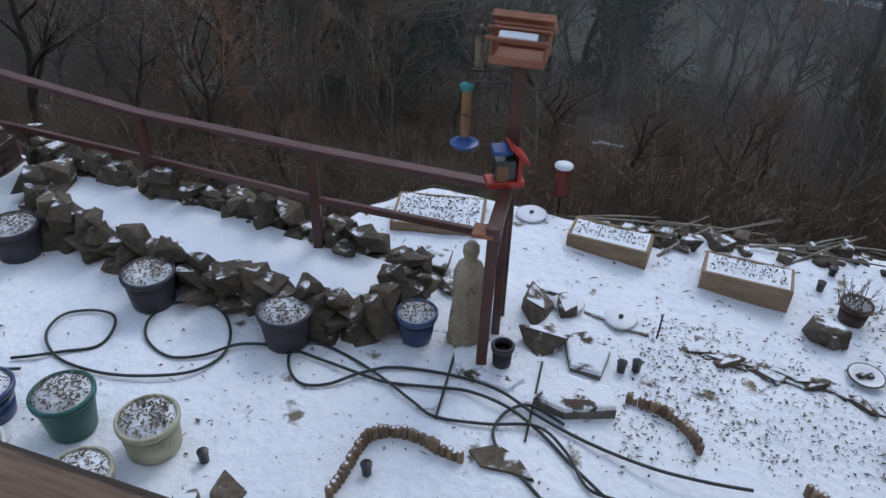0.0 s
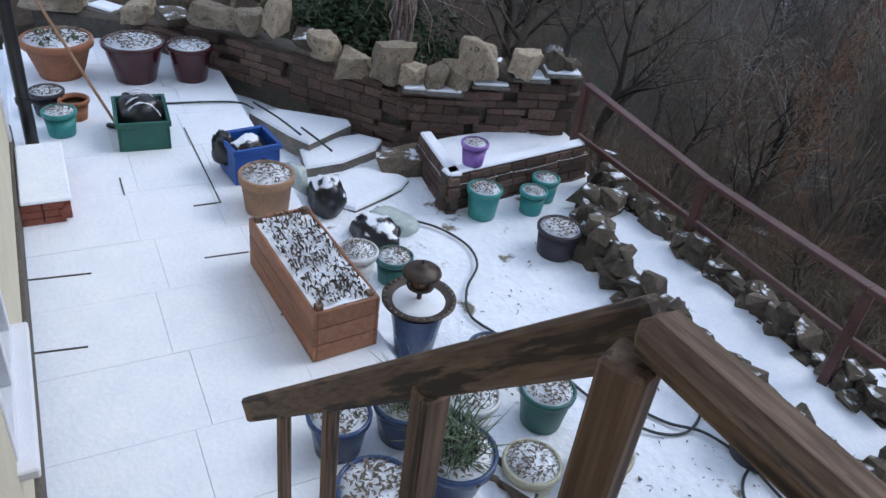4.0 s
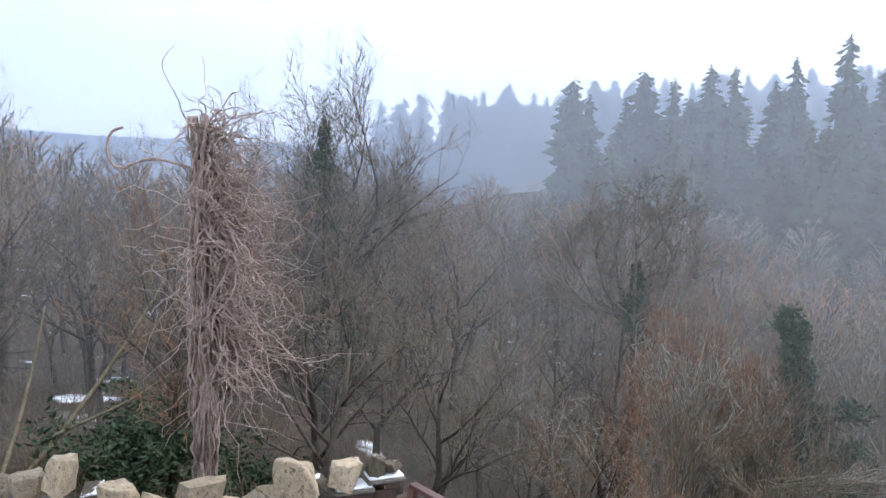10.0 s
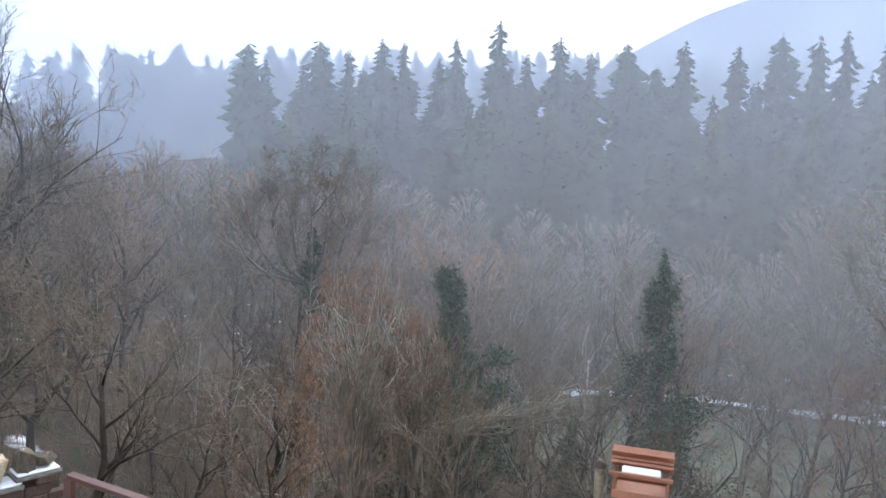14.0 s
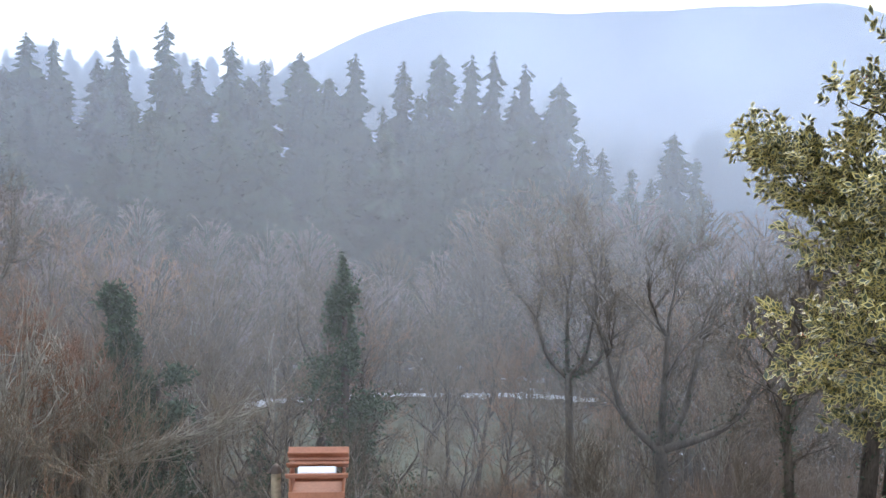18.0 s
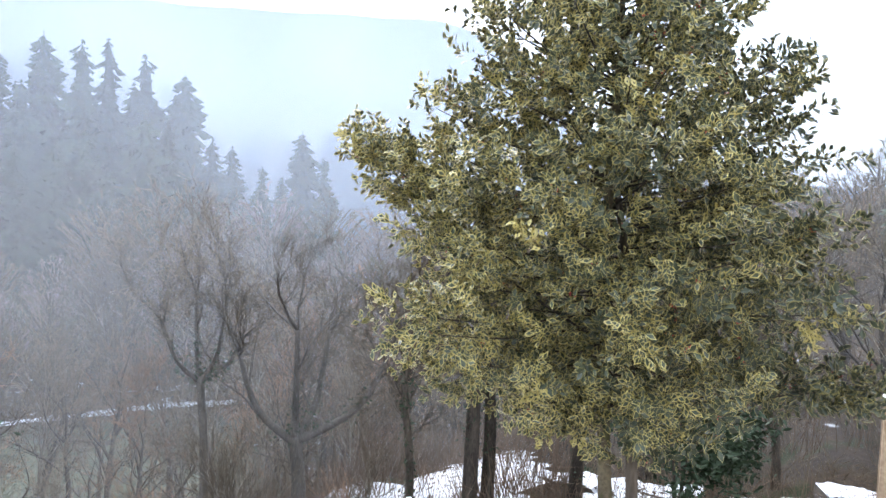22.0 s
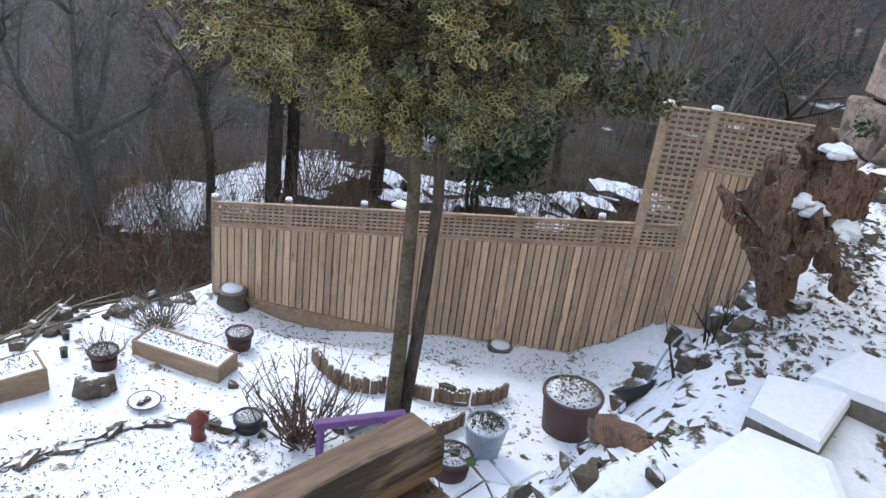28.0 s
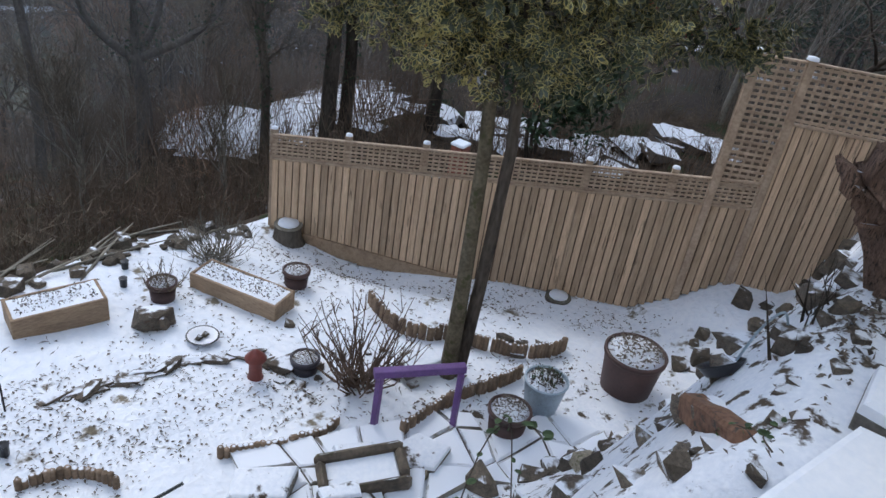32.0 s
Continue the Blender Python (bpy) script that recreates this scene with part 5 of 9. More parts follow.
        part("lath", beam(c + Vector((0, 0, z)), d + Vector((0, 0, z + 0.04)), 0.012, 0.03, 0), TRELLIS_WOOD, f)
    for k in range(22):
        z = 0.95 + 0.066 * k
        part("lath", beam(b - n * 0.52 + Vector((0, 0, z - 0.02)), b + Vector((0, 0, z)), 0.012, 0.03, 0), TRELLIS_WOOD, f)
    for k in range(30):
        p = c + n2 * l2 * (k + 0.5) / 30 + Vector((0.013, 0.005, 0))
        part("lath", beam((p.x, p.y, 1.76), (p.x, p.y, 2.40), 0.012, 0.028, 0, up=n2), TRELLIS_WOOD, f)
    for k in range(7):
        p = b - n * (0.02 + 0.09 * k) - inner * 0.013
        part("lath", beam((p.x, p.y, 0.9), (p.x, p.y, 2.39), 0.012, 0.026, 0, up=n), TRELLIS_WOOD, f)
    for p, z in ((b - n * 0.52, 2.42), (c, 2.43), (d, 2.47)):
        post = part("post", beam((p.x, p.y, -0.9), (p.x, p.y, z), 0.085, 0.085, up=n), TRELLIS_WOOD, f)
        part("snow_cap", lathe([(0.065, 0), (0.058, 0.03), (0, 0.042)], 10), SNOW, post, "little cap of snow", True, at=pose(p.x, p.y, z))
    return f


fence()


def garden_rail():
    r = thing("garden_railing", "dark red-brown stained timber post-and-rail railing", "railing")
    posts = [(-5.35, 7.45, 0.86, 0.2), (-3.31, 6.8, 0.71, 0.2), (-1.38, 5.88, 0.9, 0.39), (0.33, 5.27, 0.98, 0.50)]
    for x, y, zt, zb in posts[:3]:
        part("post", boxed(x - 0.045, y - 0.045, -0.45, x + 0.045, y + 0.045, zt - 0.02, 0.006), RAIL_WOOD, r)
    for (x0, y0, t0, b0), (x1, y1, t1, b1) in zip(posts, posts[1:]):
        part("top_rail", beam((x0, y0, t0), (x1, y1, t1), 0.11, 0.05), RAIL_WOOD, r)
        part("lower_rail", beam((x0, y0, b0), (x1, y1, b1), 0.05, 0.07), RAIL_WOOD, r)
    return r


garden_rail()


# ---- small stock of shared pieces ----
ROCKS_DARK = [rock_mesh("rock", 100 + k, DARK_STONE, (0.8, 0.6, 0.95, 0.7, 0.5, 0.85, 0.65, 0.9, 0.55)[k]) for k in range(9)]
ROCKS_SNOWY = [rock_mesh("rock", 130 + k, SNOWY_STONE, (0.8, 0.6, 0.5)[k % 3]) for k in range(9)]
ROCKS_PALE = [rock_mesh("stone", 200 + k, STONE, 0.85) for k in range(9)]
UNIT_BRICK = [mesh_of("brick", boxed(-0.5, -0.5, 0, 0.5, 0.5, 1, 0.06), BRICK) for _ in range(1)][0]
UNIT_BRICK_RED = mesh_of("brick", boxed(-0.5, -0.5, 0, 0.5, 0.5, 1, 0.04), mat("bright_red_brick", (0.16, 0.05, 0.032), (0.3, 0.1, 0.065), 7, 0.85, 0.5, fine=35, own=0.15, dist=0.005))



def scaled(x, y, z, sx, sy, sz, rz=0, rx=0, ry=0):
    return pose(x, y, z, rx, ry, rz) @ Matrix.Diagonal((sx, sy, sz, 1))


def flecks(seed, count=70, size=0.05, r=1.0, square=False, lift=0.02):
    """Curled dead leaves lying on snow, over a disc or square of one metre's half-width."""
    rnd = random.Random(seed)
    v, f = [], []
    for _ in range(count):
        if square:
            x, y = rnd.uniform(-1, 1), rnd.uniform(-1, 1)
        else:
            a, q = rnd.uniform(0, math.tau), math.sqrt(rnd.random()) * 0.95
            x, y = q * math.cos(a), q * math.sin(a)
        dome = 0.0 if square else 0.26 * (1 - x * x - y * y)
        a = rnd.uniform(0, math.tau)
        s = size * rnd.uniform(0.5, 1.6)
        d, w = Vector((math.cos(a), math.sin(a), rnd.uniform(-0.1, 0.5))) * s, Vector((-math.sin(a), math.cos(a), rnd.uniform(-0.3, 0.3))) * s * rnd.uniform(0.2, 0.5)
        c = Vector((x * r, y * r, lift + dome + rnd.uniform(0, 0.015)))
        b = len(v)
        v += [c - d, c - w + Vector((0, 0, 0.3 * s)), c + d, c + w + Vector((0, 0, 0.3 * s))]
        f += [(b, b + 1, b + 2), (b, b + 2, b + 3)]
    return raw_mesh("dead_leaves", v, f, MULCH)


FLECKS = [flecks(400 + k, 230, 0.085, lift=0.03) for k in range(4)]

# ---- garden wall ----
gw = thing("garden_wall", "old brick and stone garden wall with loose sandstone blocks along its top", "wall", kind="structure")
WALL_LINE = [(-13.1, 3.89, 0.0), (-11.28, 4.53, 0.26), (-9.49, 5.15, 0.57), (-8.52, 5.49, 0.57), (-7.24, 5.94, 0.49), (-7.05, 6.0, 0.5), (-6.44, 6.72, 0.59), (-6.09, 7.17, 0.70), (-5.63, 7.73, 0.81)]


def wall_pieces():
    rnd = random.Random(31)
    for (x0, y0, z0), (x1, y1, z1) in zip(WALL_LINE, WALL_LINE[1:]):
        a, b = Vector((x0, y0, 0)), Vector((x1, y1, 0))
        lng = (b - a).length
        turn = math.degrees(math.atan2(y1 - y0, x1 - x0))
        n = Vector((y1 - y0, x0 - x1, 0)).normalized()
        core = beam(a - n * 0.17 + Vector((0, 0, -0.5)), b - n * 0.17 + Vector((0, 0, -0.5)), 0.3, 0.1, 0.0)
        for v in core.verts:
            if v.co.z > -0.5:
                t = (v.co - a).dot(b - a) / lng ** 2
                v.co.z = z0 + (z1 - z0) * t - 0.02
        part("core", core, MORTAR, gw, "dark mortar core")
        if x1 < -10.9:
            continue
        z = -0.45
        course = 0
        while z < max(z0, z1):
            hgt = rnd.choice((0.085, 0.1, 0.12, 0.15))
            s = -rnd.uniform(0, 0.15)
            while s < lng:
                w = rnd.choice((0.22, 0.28, 0.36, 0.46))
                m = s + w / 2
                t = min(1, max(0, m / lng))
                top = z0 + (z1 - z0) * t
                if z + hgt * 0.6 < top and 0.05 < m < lng - 0.02 and not (z + hgt < -0.02 and x0 + (x1 - x0) * t < -8.2):
                    p = a.lerp(b, t)
                    part("brick", UNIT_BRICK, None, gw, at=scaled(p.x + n.x * 0.0, p.y + n.y * 0.0, z, w - 0.008, 0.16 + rnd.uniform(-0.012, 0.014), hgt - 0.008, turn + rnd.uniform(-1, 1)))
                s += w
            z += hgt
            course += 1


wall_pieces()


COPING = mat("buff_sandstone", (0.2, 0.16, 0.11), (0.4, 0.325, 0.23), 4, 0.92, 0.6, (0.12, 0.1, 0.07), 0.3, fine=22, own=0.35, dist=0.012)
COPES = [rock_mesh("rock", 210 + k, COPING, 1.0, 0.05, 0.06) for k in range(10)]


def cope(x, y, z, w, h, k, turn=20.0, pale=True):
    st = thing("coping_stone", "loose buff sandstone block resting on the garden wall", "stone", pose(x, y, z - 0.03), "blocks along the wall top")
    mesh = COPES[k % 10] if pale else ROCKS_DARK[k % 9]
    part("block", mesh, None, st, at=scaled(0, 0, 0, w * 0.95, w * 0.75, h * 0.95, turn + 37 * k))
    return st


cope(-12.98, 3.93, 0.20, 0.75, 0.5, 0)
cope(-12.30, 4.17, 0.43, 0.78, 0.42, 1)
cope(-12.50, 4.10, 0.17, 0.8, 0.3, 2)
cope(-11.04, 4.61, 0.34, 0.52, 0.36, 3)
cope(-10.43, 4.82, 0.48, 0.55, 0.38, 4, pale=False)
cope(-9.76, 5.06, 0.63, 0.6, 0.3, 5)
cope(-9.22, 5.24, 0.63, 0.4, 0.33, 6)
cope(-8.82, 5.38, 0.69, 0.32, 0.5, 7)
cope(-8.44, 5.52, 0.69, 0.3, 0.34, 8, pale=False)
cope(-8.09, 5.64, 0.58, 0.40, 0.38, 9)
cope(-7.71, 5.77, 0.47, 0.42, 0.33, 10)
cope(-7.22, 5.94, 0.53, 0.48, 0.5, 11)
cope(-6.95, 6.08, 0.59, 0.3, 0.25, 12)
cope(-6.78, 6.29, 0.57, 0.36, 0.32, 13)
cope(-6.61, 6.51, 0.57, 0.33, 0.36, 14)
cope(-6.47, 6.68, 0.74, 0.46, 0.5, 15)
cope(-6.29, 6.90, 0.72, 0.32, 0.28, 16, pale=False)
cope(-6.10, 7.15, 0.77, 0.42, 0.32, 17)
cope(-5.88, 7.43, 0.83, 0.28, 0.38, 18, pale=False)
cope(-5.74, 7.60, 0.93, 0.34, 0.22, 19, pale=False)

for k, (x, y, z) in enumerate(((-6.89, 6.16, 0.52), (-6.71, 6.38, 0.51), (-6.35, 6.83, 0.63), (-6.04, 7.22, 0.75), (-5.80, 7.53, 0.83), (-11.59, 4.42, 0.37))):
    st = thing("cap_slab", "flat coping slab with a line of snow", "stone", pose(x, y, z - 0.02, 0, 0, 51 if k < 5 else 19), "flat slabs on the wall top")
    part("slab", boxed(-0.24, -0.16, 0, 0.24, 0.14, 0.045, 0.01), SLAB_STONE, st)
    part("snow_cap", boxed(-0.22, -0.15, 0.044, 0.22, 0.13, 0.085, 0.018), SNOW, st, "strip of snow")

# ---- raised brick bed in the corner ----
FL, FR, BL = Vector((-5.53, 5.34, 0)), Vector((-5.10, 7.42, 0)), Vector((-6.5, 5.8, 0))


def corner_bed():
    bed = thing("brick_bed", "raised brick planting bed with snow on its rim", "raised bed")
    rnd = random.Random(3)
    for a, b in ((FL, FR), (BL, FL)):
        lng = (b - a).length
        turn = math.degrees(math.atan2(b.y - a.y, b.x - a.x))
        way = (b - a).normalized()
        back = Vector((-way.y, way.x, 0))
        part("core", beam(a + back * 0.1 + Vector((0, 0, -0.1)), b + back * 0.1 + Vector((0, 0, -0.1)), 0.1, 0.5, 0), MORTAR, bed)
        for c in range(5):
            s = -0.12 * (c % 2)
            while s < lng - 0.05:
                w = rnd.choice((0.22, 0.22, 0.3))
                m = min(max(s + w / 2, 0.08), lng - 0.06)
                p = a + way * m + back * 0.065
                part("brick", UNIT_BRICK, None, bed, at=scaled(p.x, p.y, -0.38 + c * 0.105, w - 0.012, 0.12, 0.093, turn + rnd.uniform(-1, 1)))
                s += w
        part("snow_rim", beam(a + back * 0.09 + Vector((0, 0, 0.165)), b + back * 0.09 + Vector((0, 0, 0.165)), 0.15, 0.045, 0.018), SNOW, bed, "snow along the rim")
    q = FR + (BL - FL)
    bm = bmesh.new()
    vs = [bm.verts.new((p.x, p.y, 0.02)) for p in (FL, FR, q, BL)]
    bm.faces.new(vs)
    part("snow_fill", bmesh_grid(bm), SNOW, bed, "snow over the soil")
    return bed


def bmesh_grid(bm):
    bmesh.ops.subdivide_edges(bm, edges=bm.edges[:], cuts=8, use_grid_fill=True)
    for v in bm.verts:
        v.co.z += 0.035 * noise.noise(v.co * 2.5) + 0.012 * noise.noise(v.co * 9)
    return bm


corner_bed()


def slab_poly(name, label, corners, top, thick, parent=None, material=SLAB_STONE, snow=0.04, cover=SNOW):
    """An irregular flat stone with snow on it."""
    st = parent or thing(name, label, "stone step")
    bm = bmesh.new()
    f = bm.faces.new([bm.verts.new((x, y, top - snow)) for x, y in corners])
    if f.normal.z < 0 or f.calc_area() and (f.normal_update() or f.normal.z < 0):
        f.normal_flip()
    got = bmesh.ops.extrude_face_region(bm, geom=[f])
    for v in [g for g in got["geom"] if isinstance(g, bmesh.types.BMVert)]:
        v.co.z -= thick
    bmesh.ops.recalc_face_normals(bm, faces=bm.faces[:])
    part("stone", bm, material, st)
    bm = bmesh.new()
    c = Vector((sum(x for x, _ in corners), sum(y for _, y in corners), 0)) / len(corners)
    ring = [Vector((x, y, top - snow)) for x, y in corners]
    inner = [p.lerp(Vector((c.x, c.y, top - snow)), 0.05) + Vector((0, 0, 0.8 * snow)) for p in ring]
    inner2 = [p.lerp(Vector((c.x, c.y, top - snow)), 0.16) + Vector((0, 0, snow)) for p in ring]
    r = [[bm.verts.new(p) for p in s] for s in (ring, inner, inner2)]
    n = len(ring)
    for p, q in zip(r, r[1:]):
        for k in range(n):
            bm.faces.new((p[k], p[(k + 1) % n], q[(k + 1) % n], q[k]))
    bm.faces.new(r[2])
    bmesh.ops.recalc_face_normals(bm, faces=bm.faces[:])
    part("snow", bm, cover, st, "layer of snow")
    return st


slab_poly("stone_step", "rough stone step covered in snow", [(-8.47, 4.71), (-8.33, 5.08), (-7.61, 5.64), (-7.50, 5.59), (-7.35, 4.81), (-7.67, 4.75)], -0.05, 0.22)
slab_poly("stone_step", "wide curved stone step covered in snow", [(-7.51, 4.79), (-7.53, 5.18), (-7.40, 5.66), (-7.13, 5.80), (-6.97, 5.55), (-6.94, 5.00), (-7.06, 4.55)], -0.17, 0.16)
slab_poly("stone_step", "low irregular stone step covered in snow", [(-6.74, 4.59), (-6.86, 5.03), (-6.74, 5.44), (-6.28, 5.49), (-6.17, 5.26), (-6.11, 4.51), (-6.36, 4.38)], -0.25, 0.1)
lean = thing("leaning_slab", "mossy grey slab leaning by the raised bed", "stone", pose(-6.58, 5.65, -0.33))
part("block", ROCKS_DARK[4], None, lean, at=scaled(0, 0, 0, 0.75, 0.4, 0.5, 60))

# ---- patio paving ----
pat = thing("patio_paving", "square paving slabs hidden under smooth snow", "paving", kind="structure")


def patio():
    rnd = random.Random(12)
    bm = boxed(-6.9, -0.02, -0.3, 2.3, 2.6, -0.014)
    part("bedding", bm, SNOW, pat, at=HOUSE)
    bounds = [-6.9, -5.9, -5.0, -4.15, -3.3, -2.42, -1.52, -0.70, 0.12, 0.95, 1.65, 2.3]
    rows = [0.02, 0.98, 1.78, 2.6]
    for i, (u0, u1) in enumerate(zip(bounds, bounds[1:])):
        off = 0.0 if i % 2 else 0.12
        for j, (v0, v1) in enumerate(zip(rows, rows[1:])):
            a, b = v0 + (off if j else 0), v1 + (off if j < 2 else 0)
            part("slab", boxed(u0 + 0.0012, a + 0.0012, -0.05, u1 - 0.0012, b - 0.0012, rnd.uniform(-0.0015, 0.0015), 0.003), SNOW, pat, at=HOUSE)

    for line in ([(-8.35, 3.74), (-6.66, 3.18)], [(-6.76, 2.93), (-6.67, 3.19)], [(-5.92, 2.55), (-5.77, 2.92)], [(-6.49, 1.22), (-6.28, 1.67)], [(-5.58, 0.90), (-5.41, 1.24)], [(-7.66, 2.61), (-7.32, 2.49)], [(-4.84, 2.62), (-4.80, 2.73)]):
        (x0, y0), (x1, y1) = line
        part("open_joint", beam((x0, y0, 0.003), (x1, y1, 0.003), 0.012, 0.012, 0), JOINT, pat, "dark open joint between slabs")


patio()


# ---- dry-stone edging under the rail ----
def rock_row(parent, line, base, size, rnd, layers=2, cap=0.35, meshes=ROCKS_DARK):
    for (x0, y0), (x1, y1) in zip(line, line[1:]):
        a, b = Vector((x0, y0, 0)), Vector((x1, y1, 0))
        n = max(1, round((b - a).length / (size * 0.6)))
        for k in range(n):
            p = a.lerp(b, (k + 0.5) / n)
            z = base
            for c in range(layers):
                s = size * rnd.uniform(0.75, 1.25) * (1 - 0.12 * c)
                hgt = s * rnd.uniform(0.65, 1.05)
                q = p + Vector((rnd.uniform(-0.06, 0.06), rnd.uniform(-0.06, 0.06), 0))
                ob = part("rock", rnd.choice(meshes), None, parent, at=scaled(q.x, q.y, z - 0.03, s, s * rnd.uniform(0.7, 0.95), hgt, rnd.uniform(0, 360), rnd.uniform(-12, 12), rnd.uniform(-12, 12)))
                z += hgt * 0.62


rr = random.Random(21)
ed = thing("rock_edging", "dry-stone edging of weathered rocks dusted with snow", "rock edging")
rock_row(ed, [(-4.46, 6.32), (-3.91, 5.99), (-3.16, 5.69), (-2.65, 5.51), (-2.07, 5.24), (-1.71, 5.10), (-1.33, 4.97), (-1.00, 4.91), (-0.69, 4.93)], -0.36, 0.31, rr, 3, 0.3)
rock_row(ed, [(-0.67, 4.88), (-0.50, 5.30), (-0.41, 5.76)], -0.36, 0.31, rr, 3, 0.4)
ed2 = thing("rock_edging", "low row of rocks along the foot of the railing", "rock edging")
rock_row(ed2, [(-4.91, 7.43), (-4.20, 7.07), (-3.75, 6.92), (-3.17, 6.70), (-2.84, 6.60), (-2.28, 6.41), (-1.83, 6.23), (-1.34, 6.03), (-0.90, 5.85), (-0.50, 5.68)], -0.34, 0.31, rr, 3, 0.4)
rock_row(ed2, [(-4.71, 6.85), (-4.42, 6.79), (-4.23, 6.82)], -0.34, 0.36, rr, 2, 0.3)
bm = bmesh.new()
bm.faces.new([bm.verts.new((x, y, -0.13)) for x, y in [(-4.53, 6.82), (-4.04, 7.01), (-3.03, 6.57), (-2.22, 6.28), (-1.31, 5.92), (-0.48, 5.58), (-0.74, 4.96), (-1.33, 4.96), (-2.13, 5.25), (-3.23, 5.84)]])
bmesh.ops.triangulate(bm, faces=bm.faces[:])
for f in bm.faces:
    if f.normal.z < 0:
        f.normal_flip()
got = bmesh.ops.extrude_face_region(bm, geom=bm.faces[:])
for v in [g for g in got["geom"] if isinstance(g, bmesh.types.BMVert)]:
    v.co.z -= 0.3
bmesh.ops.recalc_face_normals(bm, faces=bm.faces[:])
part("snow_cover", bm, SNOW, ed, "smooth snow over the bed")

rub = thing("rubble_edging", "loose stones along the garden's wooded edge", "rubble")
for k in range(70):
    x = rr.uniform(1.2, 5.7)
    y = edge_y(x) - rr.uniform(0.0, 0.35)
    s = rr.uniform(0.09, 0.24)
    part("rock", rr.choice(ROCKS_DARK), None, rub, at=scaled(x, y, height(x, y) - 0.03, s, s * 0.8, s * 0.7, rr.uniform(0, 360)))
for k in range(16):
    x = rr.uniform(1.0, 5.6)
    y = edge_y(x) + rr.uniform(-0.3, 0.25)
    a, l = rr.uniform(-0.7, 0.7), rr.uniform(0.25, 0.7)
    st = thing("fallen_branch", "grey fallen branch lying at the garden edge", "branch", pose(x, y, height(x, y) + 0.03), "fallen branches")
    v, f = [], []
    tube_data([(-l * math.cos(a), -l * math.sin(a), 0), (0, 0.04, 0.03), (l * math.cos(a), l * math.sin(a), 0.08)], [0.02, 0.016, 0.006], 5, v, f)
    part("limb", raw_mesh("limb", v, f, BARK_PALE, True), None, st)

CAPPED_STONE = mat("snow_covered_rock", (0.06, 0.05, 0.04), (0.16, 0.13, 0.1), 4, 0.92, 0.8, fine=22, own=0.3, dist=0.015, snow=0.75)
ROCKS_CAPPED = [rock_mesh("rock", 150 + k, CAPPED_STONE, 0.6) for k in range(6)]
far_rub = thing("rubble_bank", "rubble under snow on the slope beyond the fence", "rubble")
for k in range(46):
    t = rr.random()
    x, y = 13.4 + 1.2 * t + rr.gauss(0, 0.3), 8.6 - 5.4 * t + rr.gauss(0, 0.3)
    sz = rr.uniform(0.3, 0.75)
    part("rock", ROCKS_CAPPED[k % 6], None, far_rub, at=scaled(x, y, height(x, y) - 0.05, sz * 1.3, sz, sz * 0.6, rr.uniform(0, 360)))
pier = thing("brick_pier", "short orange brick pier capped with snow beyond the fence", "pier", pose(9.08, 5.68, height(9.08, 5.68)))
top = -0.32 - height(9.08, 5.68)
for c in range(int(top / 0.078)):
    for k in range(2):
        dx, dy = (0.0, -0.055 + 0.11 * k) if c % 2 else (-0.055 + 0.11 * k, 0.0)
        part("brick", UNIT_BRICK_RED, None, pier, at=scaled(dx, dy, c * 0.078, 0.22 if c % 2 else 0.106, 0.106 if c % 2 else 0.22, 0.07))
part("snow_cap", boxed(-0.12, -0.12, int(top / 0.078) * 0.078, 0.12, 0.12, int(top / 0.078) * 0.078 + 0.05, 0.015), SNOW, pier, "cushion of snow")

# ---- pots ----
POT_BLACK = plain("dark_plum_plastic", (0.035, 0.03, 0.04), 0.5)
POT_BLUE = plain("blue_glaze", (0.035, 0.06, 0.14), 0.22)
POT_TEAL = plain("teal_plastic", (0.045, 0.25, 0.23), 0.4)
POT_PURPLE = plain("violet_plastic", (0.26, 0.14, 0.45), 0.4)
POT_TAN = plain("tan_clay", (0.36, 0.22, 0.13), 0.75)
POT_GREEN = plain("dark_green_plastic", (0.02, 0.10, 0.085), 0.4)
POT_CREAM = plain("cream_plastic", (0.42, 0.40, 0.28), 0.45)
POT_WHITE = plain("whitish_plastic", (0.6, 0.6, 0.58), 0.45)
POT_RED = plain("oxblood_glaze", (0.058, 0.012, 0.015), 0.16)
POT_TERRA = plain("terracotta", (0.30, 0.125, 0.06), 0.75)
POT_BROWN = plain("brown_clay", (0.07, 0.036, 0.03), 0.6)
ZINC = plain("pale_blue_zinc", (0.35, 0.42, 0.47), 0.4, metal=0.3)


def shoots_mesh(seed, n, tall, lean=0.3, wide=0.012, spread=0.75):
    rnd = random.Random(seed)
    v, f = [], []
    for _ in range(n):
        a, q = rnd.uniform(0, math.tau), math.sqrt(rnd.random()) * spread
        p = Vector((q * math.cos(a), q * math.sin(a), 0))
        b = rnd.uniform(0, math.tau)
        way = Vector((math.cos(b) * lean * rnd.uniform(0.2, 1.4), math.sin(b) * lean * rnd.uniform(0.2, 1.4), 1))
        side = Vector((-math.sin(b), math.cos(b), 0)) * wide * rnd.uniform(0.6, 1.3)
        hgt = tall * rnd.uniform(0.5, 1.15)
        k = len(v)
        mid = p + way * hgt * 0.55
        tip = p + way * hgt + Vector((math.cos(b), math.sin(b), -0.3)) * hgt * lean * 0.8
        v += [p - side, p + side, mid + side, tip, mid - side]
        f += [(k, k + 1, k + 2, k + 4), (k + 4, k + 2, k + 3)]
    return raw_mesh("leaf_tuft", v, f, SHOOT)


SHOOTS = [shoots_mesh(500 + k, 34, 0.32, 0.35, 0.05) for k in range(3)]
